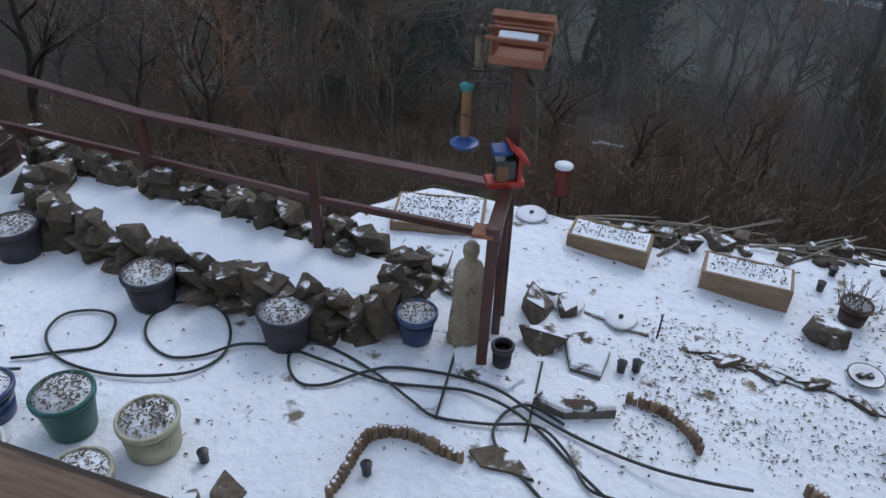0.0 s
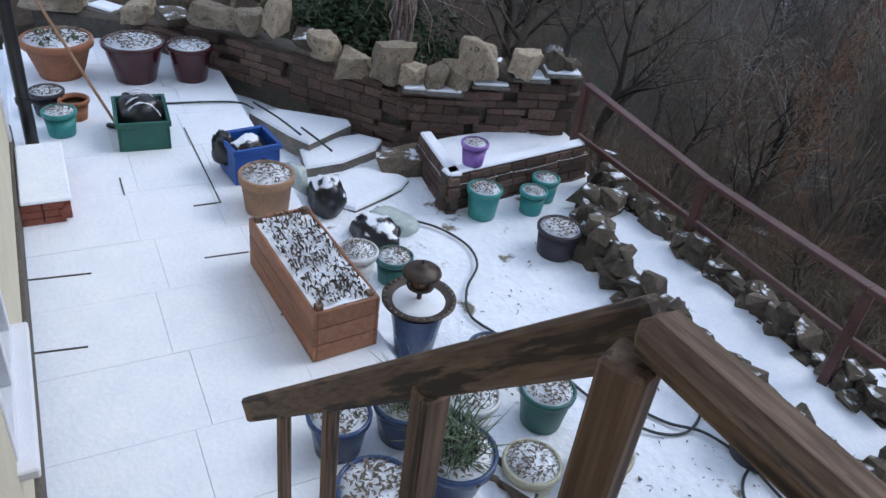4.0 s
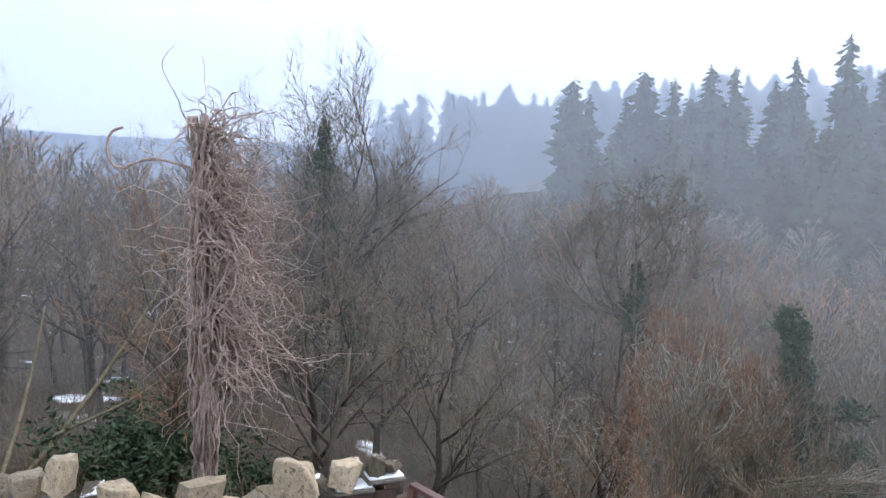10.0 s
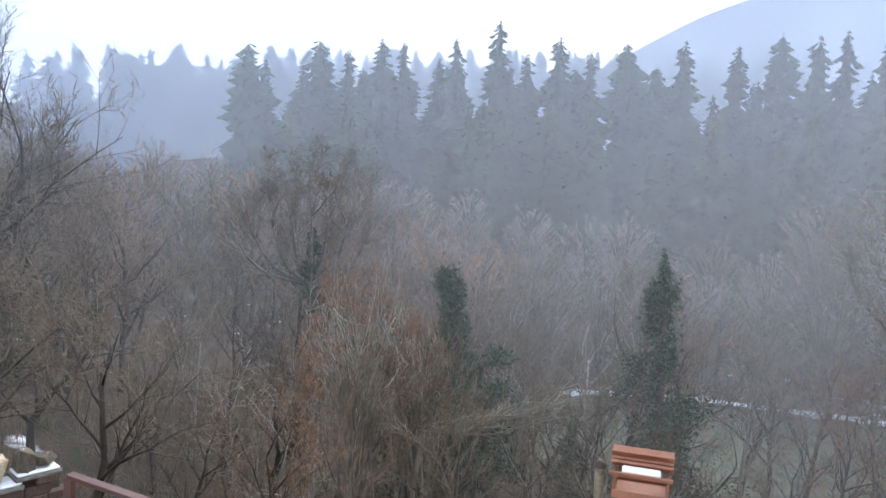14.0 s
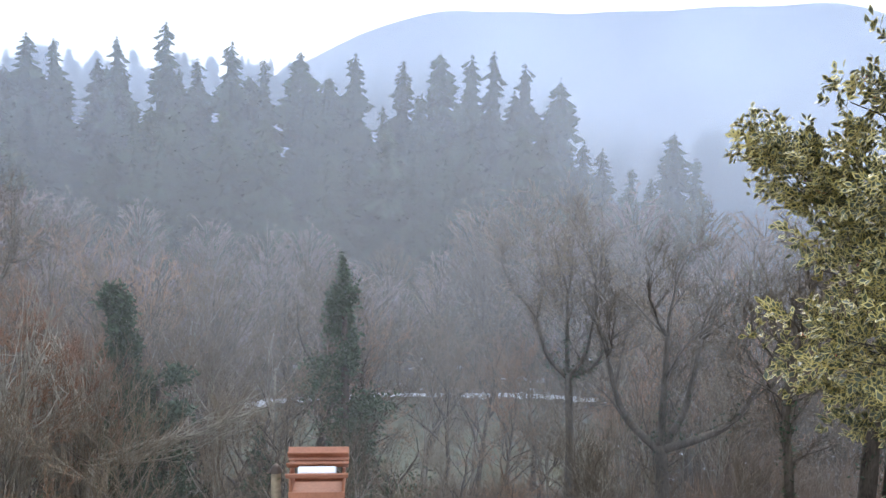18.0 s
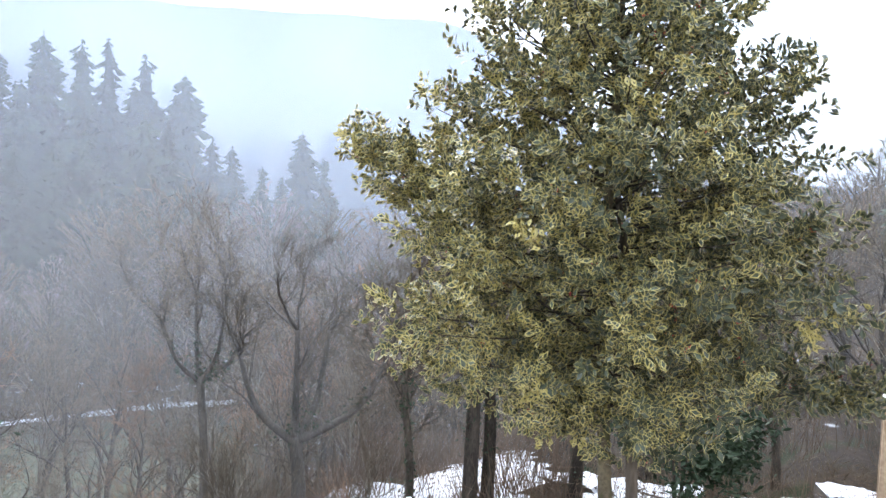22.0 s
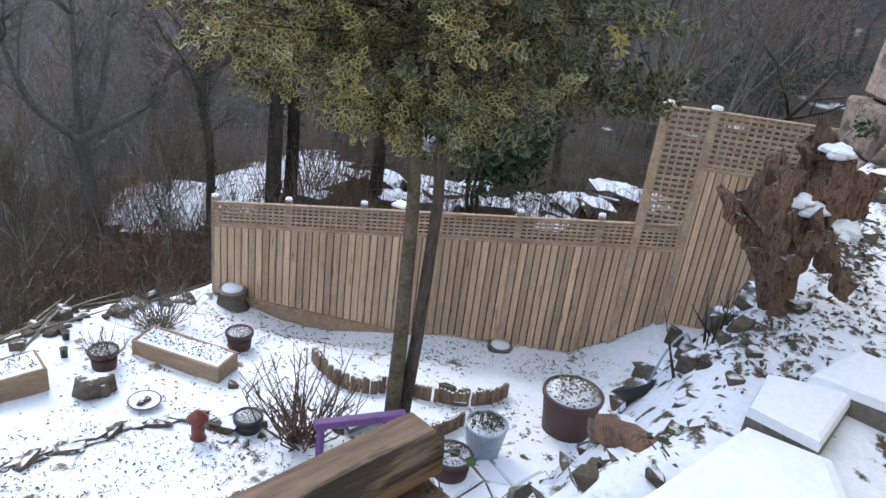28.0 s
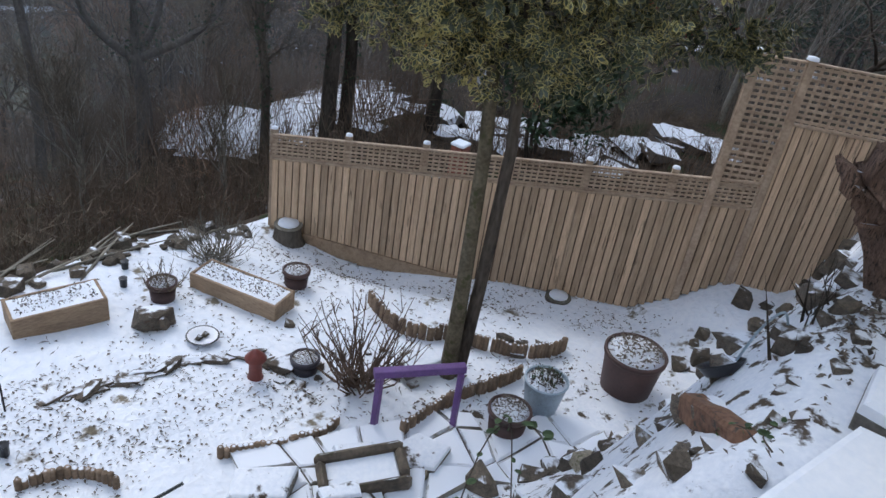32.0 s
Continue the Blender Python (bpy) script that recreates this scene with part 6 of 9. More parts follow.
GRASS = [shoots_mesh(510 + k, 170, 1.0, 0.75, 0.02, 0.6) for k in range(2)]


def pot(name, label, x, y, z, r, h, material, base=0.72, rim=0.05, fill="leaves", k=0, group="garden pots"):
    t = thing(name, label, "plant pot", pose(x, y, z - 0.012), group)
    rb, w = r * base, max(0.012, 0.06 * r)
    part("body", lathe([(0, 0), (rb, 0), (rb + 0.01, 0.01), (r * (base + (1 - base) * 0.85), h * 0.85), (r - 0.01, h - rim)], 32), material, t, smooth=True)
    part("rim", lathe([(r - 0.012, h - rim), (r + 0.008, h - rim), (r + 0.012, h - 0.01), (r, h), (r - w, h), (r - w - 0.005, h - 0.05)], 32), material, t, smooth=True)
    if fill is None:
        part("soil", lathe([(0, h - 0.1), (r - w, h - 0.1)], 24), SOIL, t, "bare damp soil")
        return t
    top = part("snow_fill", lathe([(0, h + 0.015), (r * 0.5, h + 0.008), (r - w * 0.8, h - 0.025), (r - w, h - 0.06)][::-1], 24, wobble=0.006, seed=k), SNOW, t, "snow over the compost", True)
    part("dead_leaves", FLECKS[k % 4], None, t, "curled dead leaves poking through the snow", at=scaled(0, 0, h - 0.002, r - w, r - w, 0.6 * (r - w), 67 * k), kind="stuff")
    if fill == "leaf_tuft":
        part("leaf_tuft", SHOOTS[k % 3], None, t, "dark green bulb shoots", at=scaled(0, 0, h - 0.02, r, r, r * 0.9, 31 * k), kind="stuff")
    if fill == "grass":
        part("leaf_tuft", GRASS[k % 2], None, t, "arching green grassy leaves", at=scaled(0, 0, h - 0.02, r, r, r * 1.25, 31 * k), kind="stuff")
    if fill == "few":
        part("leaf_tuft", SHOOTS[k % 3], None, t, "a few limp green leaves", at=scaled(0, 0, h - 0.02, r * 0.8, r * 0.8, r * 0.4, 31 * k), kind="stuff")
    return t


LOW = -0.31
DK = "dark plastic tub pot filled with snow and dead leaves"
pot("plant_pot", DK, -4.26, 5.77, LOW, 0.235, 0.34, POT_BLACK, 0.8, k=1, fill="few")
pot("plant_pot", DK, -2.74, 5.17, LOW, 0.225, 0.34, POT_BLACK, 0.78, k=2)
pot("plant_pot", DK, -1.45, 4.77, LOW, 0.225, 0.35, POT_BLACK, 0.78, k=3, fill="few")
pot("plant_pot", "small blue glazed pot topped with snow", -0.37, 4.88, LOW, 0.17, 0.3, POT_BLUE, 0.7, k=4)
pot("plant_pot", "tall teal pot beside the brick bed", -5.26, 5.67, LOW, 0.195, 0.37, POT_TEAL, 0.75, k=5, fill="few")
pot("plant_pot", "teal pot with snow-covered compost", -4.97, 6.21, LOW, 0.155, 0.3, POT_TEAL, 0.75, k=6)
pot("plant_pot", "teal pot standing behind another", -5.07, 6.56, LOW, 0.16, 0.31, POT_TEAL, 0.78, k=7)
pot("plant_pot", "small violet pot standing on the brick bed", -5.57, 5.76, 0.19, 0.15, 0.28, POT_PURPLE, 0.72, k=8)
pot("plant_pot", "ribbed tan clay pot beside the timber planter", -6.33, 3.51, 0.0, 0.265, 0.42, POT_TAN, 0.78, rim=0.09, k=9)
pot("plant_pot", "pale clay pot at the planter's side", -4.90, 3.49, 0.0, 0.185, 0.3, POT_WHITE, 0.75, k=10)
pot("plant_pot", "dark green pot beside the bird bath", -4.96, 4.03, LOW, 0.18, 0.29, POT_GREEN, 0.75, k=11, fill="few")
pot("plant_pot", "round blue glazed pot with bulb shoots", -3.42, 2.09, 0.0, 0.215, 0.36, POT_BLUE, 0.7, k=12, fill="leaf_tuft")
pot("plant_pot", "wide dark blue pot rimmed with snow", -2.83, 1.91, 0.0, 0.25, 0.3, POT_BLUE, 0.75, k=13, fill="leaves")
pot("plant_pot", "large blue glazed pot with leafy green plants", -2.70, 2.50, 0.0, 0.275, 0.32, POT_BLUE, 0.68, rim=0.07, k=14, fill="grass")
pot("plant_pot", "dark blue pot with a clump of grassy leaves", -3.23, 2.54, 0.0, 0.235, 0.36, POT_BLUE, 0.72, k=15, fill="grass")
pot("plant_pot", "white pot crowded with bulb shoots", -3.01, 2.99, 0.0, 0.21, 0.3, POT_WHITE, 0.8, k=16, fill="leaf_tuft")
pot("plant_pot", "tall dark green tub topped with snow", -2.81, 3.71, LOW, 0.22, 0.37, POT_GREEN, 0.72, k=17)
pot("plant_pot", "cream plastic pot full of bulb shoots", -2.16, 3.59, LOW, 0.215, 0.3, POT_CREAM, 0.85, k=18, fill="leaf_tuft")
pot("plant_pot", "shallow white bowl pot among the rocks", -2.49, 3.17, LOW, 0.215, 0.2, POT_CREAM, 0.85, k=19)
pot("plant_pot", "empty terracotta pot with bare soil", -2.38, 2.49, LOW, 0.135, 0.22, POT_TERRA, 0.75, k=20, fill=None)
pot("plant_pot", "dark blue pot by the hose", -3.45, 3.78, LOW, 0.205, 0.3, POT_BLUE, 0.72, k=21)
pot("plant_pot", "large glossy oxblood pot by the wall", -9.95, 3.98, 0.0, 0.38, 0.52, POT_RED, 0.62, rim=0.05, k=22, fill="few")
pot("plant_pot", "glossy oxblood pot by the wall", -9.61, 4.58, 0.0, 0.285, 0.48, POT_RED, 0.66, rim=0.05, k=23)
pot("plant_pot", "large terracotta pot with limp leaves", -10.52, 3.26, 0.0, 0.42, 0.5, POT_TERRA, 0.6, rim=0.09, k=24, fill="leaf_tuft")
pot("plant_pot", "small teal pot near the downpipe", -8.92, 2.57, 0.0, 0.175, 0.3, POT_TEAL, 0.75, k=25)
pot("plant_pot", "brown clay pot near the downpipe", -9.22, 2.86, 0.0, 0.16, 0.26, POT_TERRA, 0.7, k=26, fill=None)
pot("plant_pot", "dark pot tucked behind the downpipe", -9.50, 2.67, 0.0, 0.19, 0.3, POT_BLACK, 0.7, k=27, fill="leaf_tuft")
pot("plant_pot", "black ribbed pot at the foot of the bird table", 0.35, 4.59, LOW, 0.085, 0.25, POT_BLACK, 0.75, k=28, fill=None)

# ---- timber planter box ----
def timber_box(name, label, a, b, depth, z, h, plank=CEDAR, posts=True, group="", leaf=0.032):
    """A plank-sided box: a to b is its front edge on the ground, depth goes to the left of that way."""
    a, b = Vector((*a, 0)), Vector((*b, 0))
    way = (b - a).normalized()
    turn = math.degrees(math.atan2(way.y, way.x))
    lng = (b - a).length
    t = thing(name, label, "planter", pose(a.x, a.y, z, 0, 0, turn), group)
    rows = 3 if h > 0.35 else 1
    for k in range(rows):
        z0, z1 = k * h / rows + 0.004, (k + 1) * h / rows - 0.004
        part("plank", boxed(0, 0, z0, lng, 0.03, z1, 0.006), plank, t)
        part("plank", boxed(0, depth - 0.03, z0, lng, depth, z1, 0.006), plank, t)
        part("plank", boxed(0.0, 0.031, z0, 0.03, depth - 0.031, z1, 0.006), plank, t)
        part("plank", boxed(lng - 0.03, 0.031, z0, lng, depth - 0.031, z1, 0.006), plank, t)
    if posts:
        for x in (0.032, lng - 0.092):
            for y in (0.032, depth - 0.092):
                part("corner_post", boxed(x, y, 0, x + 0.06, y + 0.06, h + 0.035, 0.006), DECK_WOOD_UP, t)
    bm = bmesh.new()
    bm.faces.new([bm.verts.new(p) for p in ((0.03, 0.03, h - 0.02), (lng - 0.03, 0.03, h - 0.02), (lng - 0.03, depth - 0.03, h - 0.02), (0.03, depth - 0.03, h - 0.02))])
    part("snow_fill", bmesh_grid(bm), SNOW, t, "lumpy snow over the soil")
    fl = flecks(round(lng * 100), int(850 * lng * depth), leaf, 1, True, 0)
    fl.transform(Matrix.Diagonal((lng / 2 - 0.06, depth / 2 - 0.05, 1, 1)))
    part("dead_leaves", fl, None, t, "dead leaves scattered over the snow", at=pose(lng / 2, depth / 2, h + 0.005), kind="stuff")
    return t


timber_box("planter_box", "long orange-brown plank planter heaped with snow and dead leaves", (-5.61, 2.83), (-4.2, 2.47), 0.56, 0.0, 0.5, leaf=0.05)
TR = "tan sleeper trough filled with leaf-strewn snow"
timber_box("trough", TR, (1.01, 6.39), (1.77, 6.12), 0.36, -0.45, 0.26, SLEEPER, False, "sleeper troughs")
timber_box("trough", TR, (2.26, 5.95), (3.04, 5.69), 0.38, -0.5, 0.26, SLEEPER, False, "sleeper troughs")
timber_box("trough", "tan sleeper trough beside the twiggy shrub", (4.02, 5.75), (4.22, 4.70), 0.36, -0.68, 0.26, SLEEPER, False, "sleeper troughs")
timber_box("trough", "long tan trough beyond the railing", (-0.78, 6.49), (0.16, 6.42), 0.6, -0.42, 0.2, SLEEPER, False, "sleeper troughs")


# ---- bird bath with lantern ----
IRON = plain("dark_bronze", (0.07, 0.052, 0.04), 0.5, metal=0.5)
LANTERN_GLASS = plain("amber_pane", (0.22, 0.12, 0.07), 0.2)


def bird_bath(x, y):
    t = thing("bird_bath", "blue pot carrying a dark metal bird bath with a lantern feeder", "bird bath", pose(x, y, LOW - 0.01))
    part("pot", lathe([(0, 0), (0.16, 0), (0.2, 0.3), (0.235, 0.5), (0.24, 0.52)], 28), POT_BLUE, t, "blue glazed base pot", True)
    bowl = part("bowl", lathe([(0.05, 0.5), (0.19, 0.53), (0.28, 0.58), (0.315, 0.6), (0.315, 0.615), (0.27, 0.60), (0.2, 0.575), (0.0, 0.565)], 40), IRON, t, "dark metal bowl", True)
    part("snow_fill", lathe([(0.225, 0.583), (0.21, 0.6), (0, 0.605)], 32), SNOW, bowl, "disc of snow", True)
    for k in range(30):
        a = math.tau * k / 30
        part("rim_bead", lathe([(0, -0.012), (0.012, 0), (0, 0.012)], 6), STONE, bowl, at=pose(0.293 * math.cos(a), 0.293 * math.sin(a), 0.617))
    part("stem", lathe([(0.022, 0.58), (0.022, 0.74)], 12), IRON, t)
    ln = part("lantern", lathe([(0, 0.735), (0.115, 0.735), (0.12, 0.75), (0.1, 0.755), (0, 0.755)], 24), IRON, t, "little lantern", True)
    part("pane", lathe([(0.075, 0.755), (0.075, 0.865)], 12), LANTERN_GLASS, ln, "amber panes")
    for k in range(6):
        a = math.tau * k / 6
        part("bar", boxed(-0.006, -0.006, 0.755, 0.006, 0.006, 0.87), IRON, ln, at=pose(0.08 * math.cos(a), 0.08 * math.sin(a), 0, 0, 0, 60 * k))
    part("roof", lathe([(0.08, 0.862), (0.165, 0.868), (0.155, 0.89), (0.1, 0.925), (0.06, 0.935), (0.055, 0.95), (0.0, 0.965)], 28), IRON, ln, "tiered round roof", True)
    part("finial", lathe([(0.01, 0.96), (0.012, 0.99), (0, 1.0)], 8), IRON, ln)


bird_bath(-4.05, 3.45)

# ---- bird table, frame and feeders ----
FEEDER_WOOD = plain("pale_red_timber", (0.30, 0.125, 0.07), 0.65)
RED_PAINT = plain("red_plastic", (0.42, 0.035, 0.02), 0.4)
BLUE_PLASTIC = plain("blue_plastic", (0.02, 0.06, 0.22), 0.4)
SEED = plain("bird_seed", (0.28, 0.16, 0.085), 0.9)
PX, PY = 0.33, 5.27


def bird_table():
    t = thing("bird_table", "wooden bird table with pitched roof on a dark post", "bird table", pose(PX, PY, 0))
    part("post", boxed(-0.05, -0.05, -0.4, 0.05, 0.05, 2.06, 0.006), RAIL_WOOD, t)
    hs = part("floor", boxed(-0.24, -0.19, 1.95, 0.24, 0.17, 1.985, 0.005), FEEDER_WOOD, t, "tray floor", at=pose(0, 0, 0.49, 0, 0, -13) @ Matrix.Diagonal((0.8, 0.8, 0.8, 1)))
    for y0, y1 in ((-0.2, -0.18), (0.165, 0.185)):
        part("tray_edge", boxed(-0.25, y0, 1.95, 0.25, y1, 2.02, 0.004), FEEDER_WOOD, hs)
    for x in (-0.235, 0.235):
        part("side", boxed(x - 0.012, -0.17, 1.986, x + 0.012, 0.15, 2.2, 0.004), FEEDER_WOOD, hs)
    for sgn in (-1, 1):
        for k in range(3):
            y0, z0 = sgn * (0.25 - 0.088 * k), 2.145 + 0.062 * k
            y1, z1 = sgn * (0.25 - 0.088 * (k + 1)), 2.145 + 0.062 * (k + 1)
            part("roof_board", beam((-0.275, (y0 + y1) / 2, (z0 + z1) / 2 + 0.004 * k), (0.275, (y0 + y1) / 2, (z0 + z1) / 2 + 0.004 * k), 0.11, 0.016, 0.003, up=(0, -sgn * 0.6, 0.83)), FEEDER_WOOD, hs)
    part("snow_cap", beam((-0.17, -0.185, 2.218), (0.17, -0.185, 2.218), 0.085, 0.03, 0.013, up=(0, -0.6, 0.83)), SNOW, hs, "strip of snow on the roof")
    arm = part("arm", beam((-0.02, 0.02, 1.85), (-0.36, 0.0, 1.86), 0.018, 0.018), IRON, t, "iron hanging arm")
    part("arm", beam((0.03, 0.02, 1.75), (0.3, 0.1, 1.83), 0.014, 0.014), IRON, t, "iron hanging arm")
    part("arm", beam((-0.02, -0.03, 1.5), (-0.4, -0.05, 1.62), 0.014, 0.014), IRON, t, "iron hanging arm")


bird_table()


def tube_feeder(x, y, z):
    t = thing("tube_feeder", "clear tube feeder full of seed with a dark tray", "bird feeder", pose(x, y, z))
    part("tube", lathe([(0.035, 0), (0.035, 0.38)], 16), SEED, t, "seed-filled tube", True)
    part("lid", lathe([(0.05, 0.38), (0.055, 0.41), (0.02, 0.43), (0, 0.43)], 16), POT_TEAL, t, "teal lid", True)
    part("tray", lathe([(0, -0.1), (0.09, -0.09), (0.115, -0.06), (0.1, -0.06), (0.03, -0.01), (0.035, 0)], 20), BLUE_PLASTIC, t, "dark blue tray", True)
    part("hook", lathe([(0.005, 0.43), (0.005, 0.62)], 6), IRON, t)


tube_feeder(PX - 0.37, PY + 0.0, 1.42)
nf = thing("nut_feeder", "grey mesh nut feeder hanging from the arm", "bird feeder", pose(PX - 0.29, PY + 0.12, 1.92))
part("cage", lathe([(0.035, 0), (0.035, 0.26)], 12), STONE, nf, smooth=True)
part("lid", lathe([(0.05, 0.26), (0.03, 0.3), (0, 0.33)], 12), IRON, nf, smooth=True)
part("base", lathe([(0, -0.02), (0.06, -0.015), (0.06, 0)], 12), IRON, nf)
bf = thing("house_feeder", "red house-shaped bird feeder with a blue lid", "bird feeder", pose(PX - 0.04, PY - 0.09, 1.08, 0, 0, 12))
part("tray", boxed(-0.16, -0.1, 0, 0.13, 0.06, 0.05, 0.006), RED_PAINT, bf)
part("hopper", boxed(-0.1, -0.07, 0.05, 0.06, 0.04, 0.22, 0.004), GLASS_DARK, bf, "clear hopper")
part("seed", boxed(-0.09, -0.075, 0.05, 0.0, -0.071, 0.18), SEED, bf)
part("side", boxed(0.07, -0.1, 0.05, 0.1, 0.06, 0.25, 0.006), RED_PAINT, bf)
part("roof", beam((0.0, -0.02, 0.36), (0.15, -0.02, 0.2), 0.2, 0.025, 0.005, up=(0.7, 0, 0.7)), RED_PAINT, bf, "sloping red roof")
part("lid", boxed(-0.13, -0.1, 0.28, 0.02, 0.06, 0.32, 0.01), BLUE_PLASTIC, bf, "blue lid")


def frame_stand():
    t = thing("timber_frame", "dark stained timber stand with two legs and a top beam", "frame")
    x, y = 0.18, 4.59
    top = 0.98
    part("leg", beam((x, y, -0.42), (x + 0.03, y + 0.05, top), 0.085, 0.085, up=(0, 1, 0)), RAIL_WOOD, t)
    part("leg", beam((x + 0.12, y + 0.42, -0.42), (x + 0.12, y + 0.45, top - 0.05), 0.07, 0.07, up=(0, 1, 0)), RAIL_WOOD, t)
    part("top_beam", beam((x + 0.02, y - 0.06, top + 0.04), (PX - 0.01, PY - 0.06, top + 0.06), 0.1, 0.1), RAIL_WOOD, t)
    part("brace", beam((x + 0.05, y + 0.1, top - 0.25), (PX - 0.02, PY - 0.06, top - 0.05), 0.05, 0.06), RAIL_WOOD, t)
    part("shelf", boxed(-0.08, -0.09, 0, 0.08, 0.07, 0.035, 0.004), FEEDER_WOOD, t, "small orange board", at=pose(x - 0.04, y + 0.03, top + 0.0, 0, 0, -8))


frame_stand()


def statue(x, y):
    """A robed garden figure, cast in one piece."""
    bm = bmesh.new()
    prof = [(0.0, 0), (0.165, 0), (0.17, 0.03), (0.16, 0.06), (0.155, 0.2), (0.14, 0.4), (0.115, 0.55), (0.12, 0.66), (0.125, 0.74), (0.095, 0.82), (0.055, 0.855), (0.06, 0.88), (0.075, 0.93), (0.07, 0.985), (0.04, 1.02), (0, 1.03)]
    dense = []
    for (r0, z0), (r1, z1) in zip(prof, prof[1:]):
        for k in range(3):
            dense.append((r0 + (r1 - r0) * k / 3, z0 + (z1 - z0) * k / 3))
    lathe(dense + [prof[-1]], 40, bm)
    for v in bm.verts:
        a = math.atan2(v.co.y, v.co.x)
        z = v.co.z
        fold = 1 + (0.07 * math.sin(9 * a + 5 * z) + 0.04 * math.sin(17 * a - 7 * z)) * (1 - smoothstep(0.5, 0.85, z))
        arm = 1 + 0.32 * smoothstep(0.45, 0.6, z) * (1 - smoothstep(0.68, 0.8, z)) * max(0, math.cos(a + 1.6)) ** 2
        v.co.x *= fold * arm * (1.0 + 0.12 * (0.45 < z < 0.82))
        v.co.y *= fold * arm * 0.86
        v.co.x += 0.02 * z
    tagged(part("statue", bm, STATUE, None, "", True, pose(x, y, LOW - 0.01, 0, 0, -8) @ Matrix.Diagonal((0.9, 0.9, 1, 1))), "buff cast-stone robed garden statue standing in the snow", "statue")


statue(0.04, 4.89)

# ---- hose ----
def hose(label, runs, z, r=0.013):
    t = thing("garden_hose", label, "hose")
    for pts in runs:
        v, f = [], []
        path = smooth_path([(x, y, z + 0.012 * math.sin(k * 1.7)) for k, (x, y) in enumerate(pts)], 8)
        tube_data(path, [r] * len(path), 6, v, f)
        part("hose", raw_mesh("hose", v, f, HOSE, True), None, t)


hose("dark garden hose lying in loops over the snow", [
    [(-3.61, 4.34), (-3.43, 4.37), (-3.24, 4.45), (-2.99, 4.54), (-2.93, 4.73), (-3.00, 4.91), (-3.21, 4.98), (-3.43, 4.91), (-3.47, 4.69), (-3.37, 4.49), (-3.16, 4.34), (-2.77, 4.23), (-2.36, 4.23), (-2.08, 4.33), (-1.93, 4.54), (-1.95, 4.81), (-2.11, 5.06), (-2.37, 5.17), (-2.60, 5.10), (-2.68, 4.86), (-2.59, 4.62), (-2.36, 4.47), (-2.09, 4.50), (-1.84, 4.63), (-1.56, 4.66), (-1.32, 4.61)],
    [(-1.31, 4.60), (-0.96, 4.45), (-0.58, 4.32), (-0.22, 4.30), (0.09, 4.26), (0.40, 4.11), (0.65, 3.88), (0.84, 3.62), (1.05, 3.34)],
    [(2.09, 3.48), (1.77, 3.52), (1.40, 3.63), (0.98, 3.83), (0.62, 4.05), (0.32, 4.29), (-0.05, 4.44), (-0.51, 4.49), (-0.77, 4.39), (-1.02, 4.25), (-1.24, 4.26), (-1.37, 4.44), (-1.37, 4.66), (-1.19, 4.72), (-0.89, 4.58), (-0.58, 4.34), (-0.34, 4.12), (-0.15, 3.99), (0.23, 3.95), (0.61, 3.94), (0.81, 3.72), (0.94, 3.43), (1.12, 3.34)],
    [(0.82, 3.98), (0.58, 4.14), (0.40, 4.09), (0.29, 3.91), (0.32, 3.70), (0.47, 3.49), (0.62, 3.30)]], 0 - 0.29)
hose("dark hose running down from the patio", [[(-6.03, 4.76), (-5.66, 4.85), (-5.31, 5.03), (-4.90, 5.05), (-4.57, 4.85), (-4.35, 4.46), (-4.07, 4.21), (-3.75, 4.20), (-3.46, 4.21)]], -0.28)
hose("dark hose snaking over the patio slabs", [[(-9.03, 3.89), (-8.80, 4.32), (-8.61, 4.66), (-8.38, 4.72)], [(-8.52, 4.81), (-7.98, 4.80), (-7.46, 4.77)], [(-7.61, 4.89), (-7.20, 4.84), (-6.93, 4.82)]], 0.015)

# ---- log-roll edgings ----
LOG = mesh_of("log", lathe([(0.028, -0.1), (0.028, 0.10), (0.022, 0.112), (0, 0.115)], 8), LOGROLL, True)


def log_roll(label, pts, z, step=0.046, tall=1.0):
    t = thing("log_edging", label, "edging")
    path = smooth_path([(x, y, 0) for x, y in pts], 10)
    rnd = random.Random(len(pts))
    run = 0.0
    for a, b in zip(path, path[1:]):
        run += (b - a).length
        while run > step:
            run -= step
            zz = garden_z(b.x, b.y) if z is None else z
            part("log", LOG, None, t, at=scaled(b.x, b.y, zz + rnd.uniform(-0.012, 0.012), 1, 1, tall * rnd.uniform(0.9, 1.1), rnd.uniform(0, 90)))


log_roll("curved log-roll edging round a small bed", [(-0.85, 3.19), (-0.78, 3.34), (-0.72, 3.52), (-0.67, 3.67), (-0.60, 3.77), (-0.43, 3.80), (-0.26, 3.75), (-0.09, 3.65), (0.05, 3.60)], None)
log_roll("low log-roll edging half buried in snow", [(1.30, 4.32), (1.47, 4.29), (1.63, 4.22), (1.74, 4.11), (1.81, 3.97), (1.83, 3.89)], None, tall=0.8)
log_roll("low log-roll edging round the snowy plot", [(2.51, 3.64), (2.70, 3.52), (2.89, 3.40), (3.15, 3.28), (3.37, 3.22), (3.53, 3.25)], None, tall=0.8)
log_roll("log-roll edging retaining the bed by the fence", [(5.32, 4.37), (5.18, 4.13), (5.10, 3.82), (5.17, 3.50), (5.39, 3.29), (5.52, 2.94), (5.72, 2.58), (6.05, 2.38), (6.22, 2.34)], None, tall=1.5)
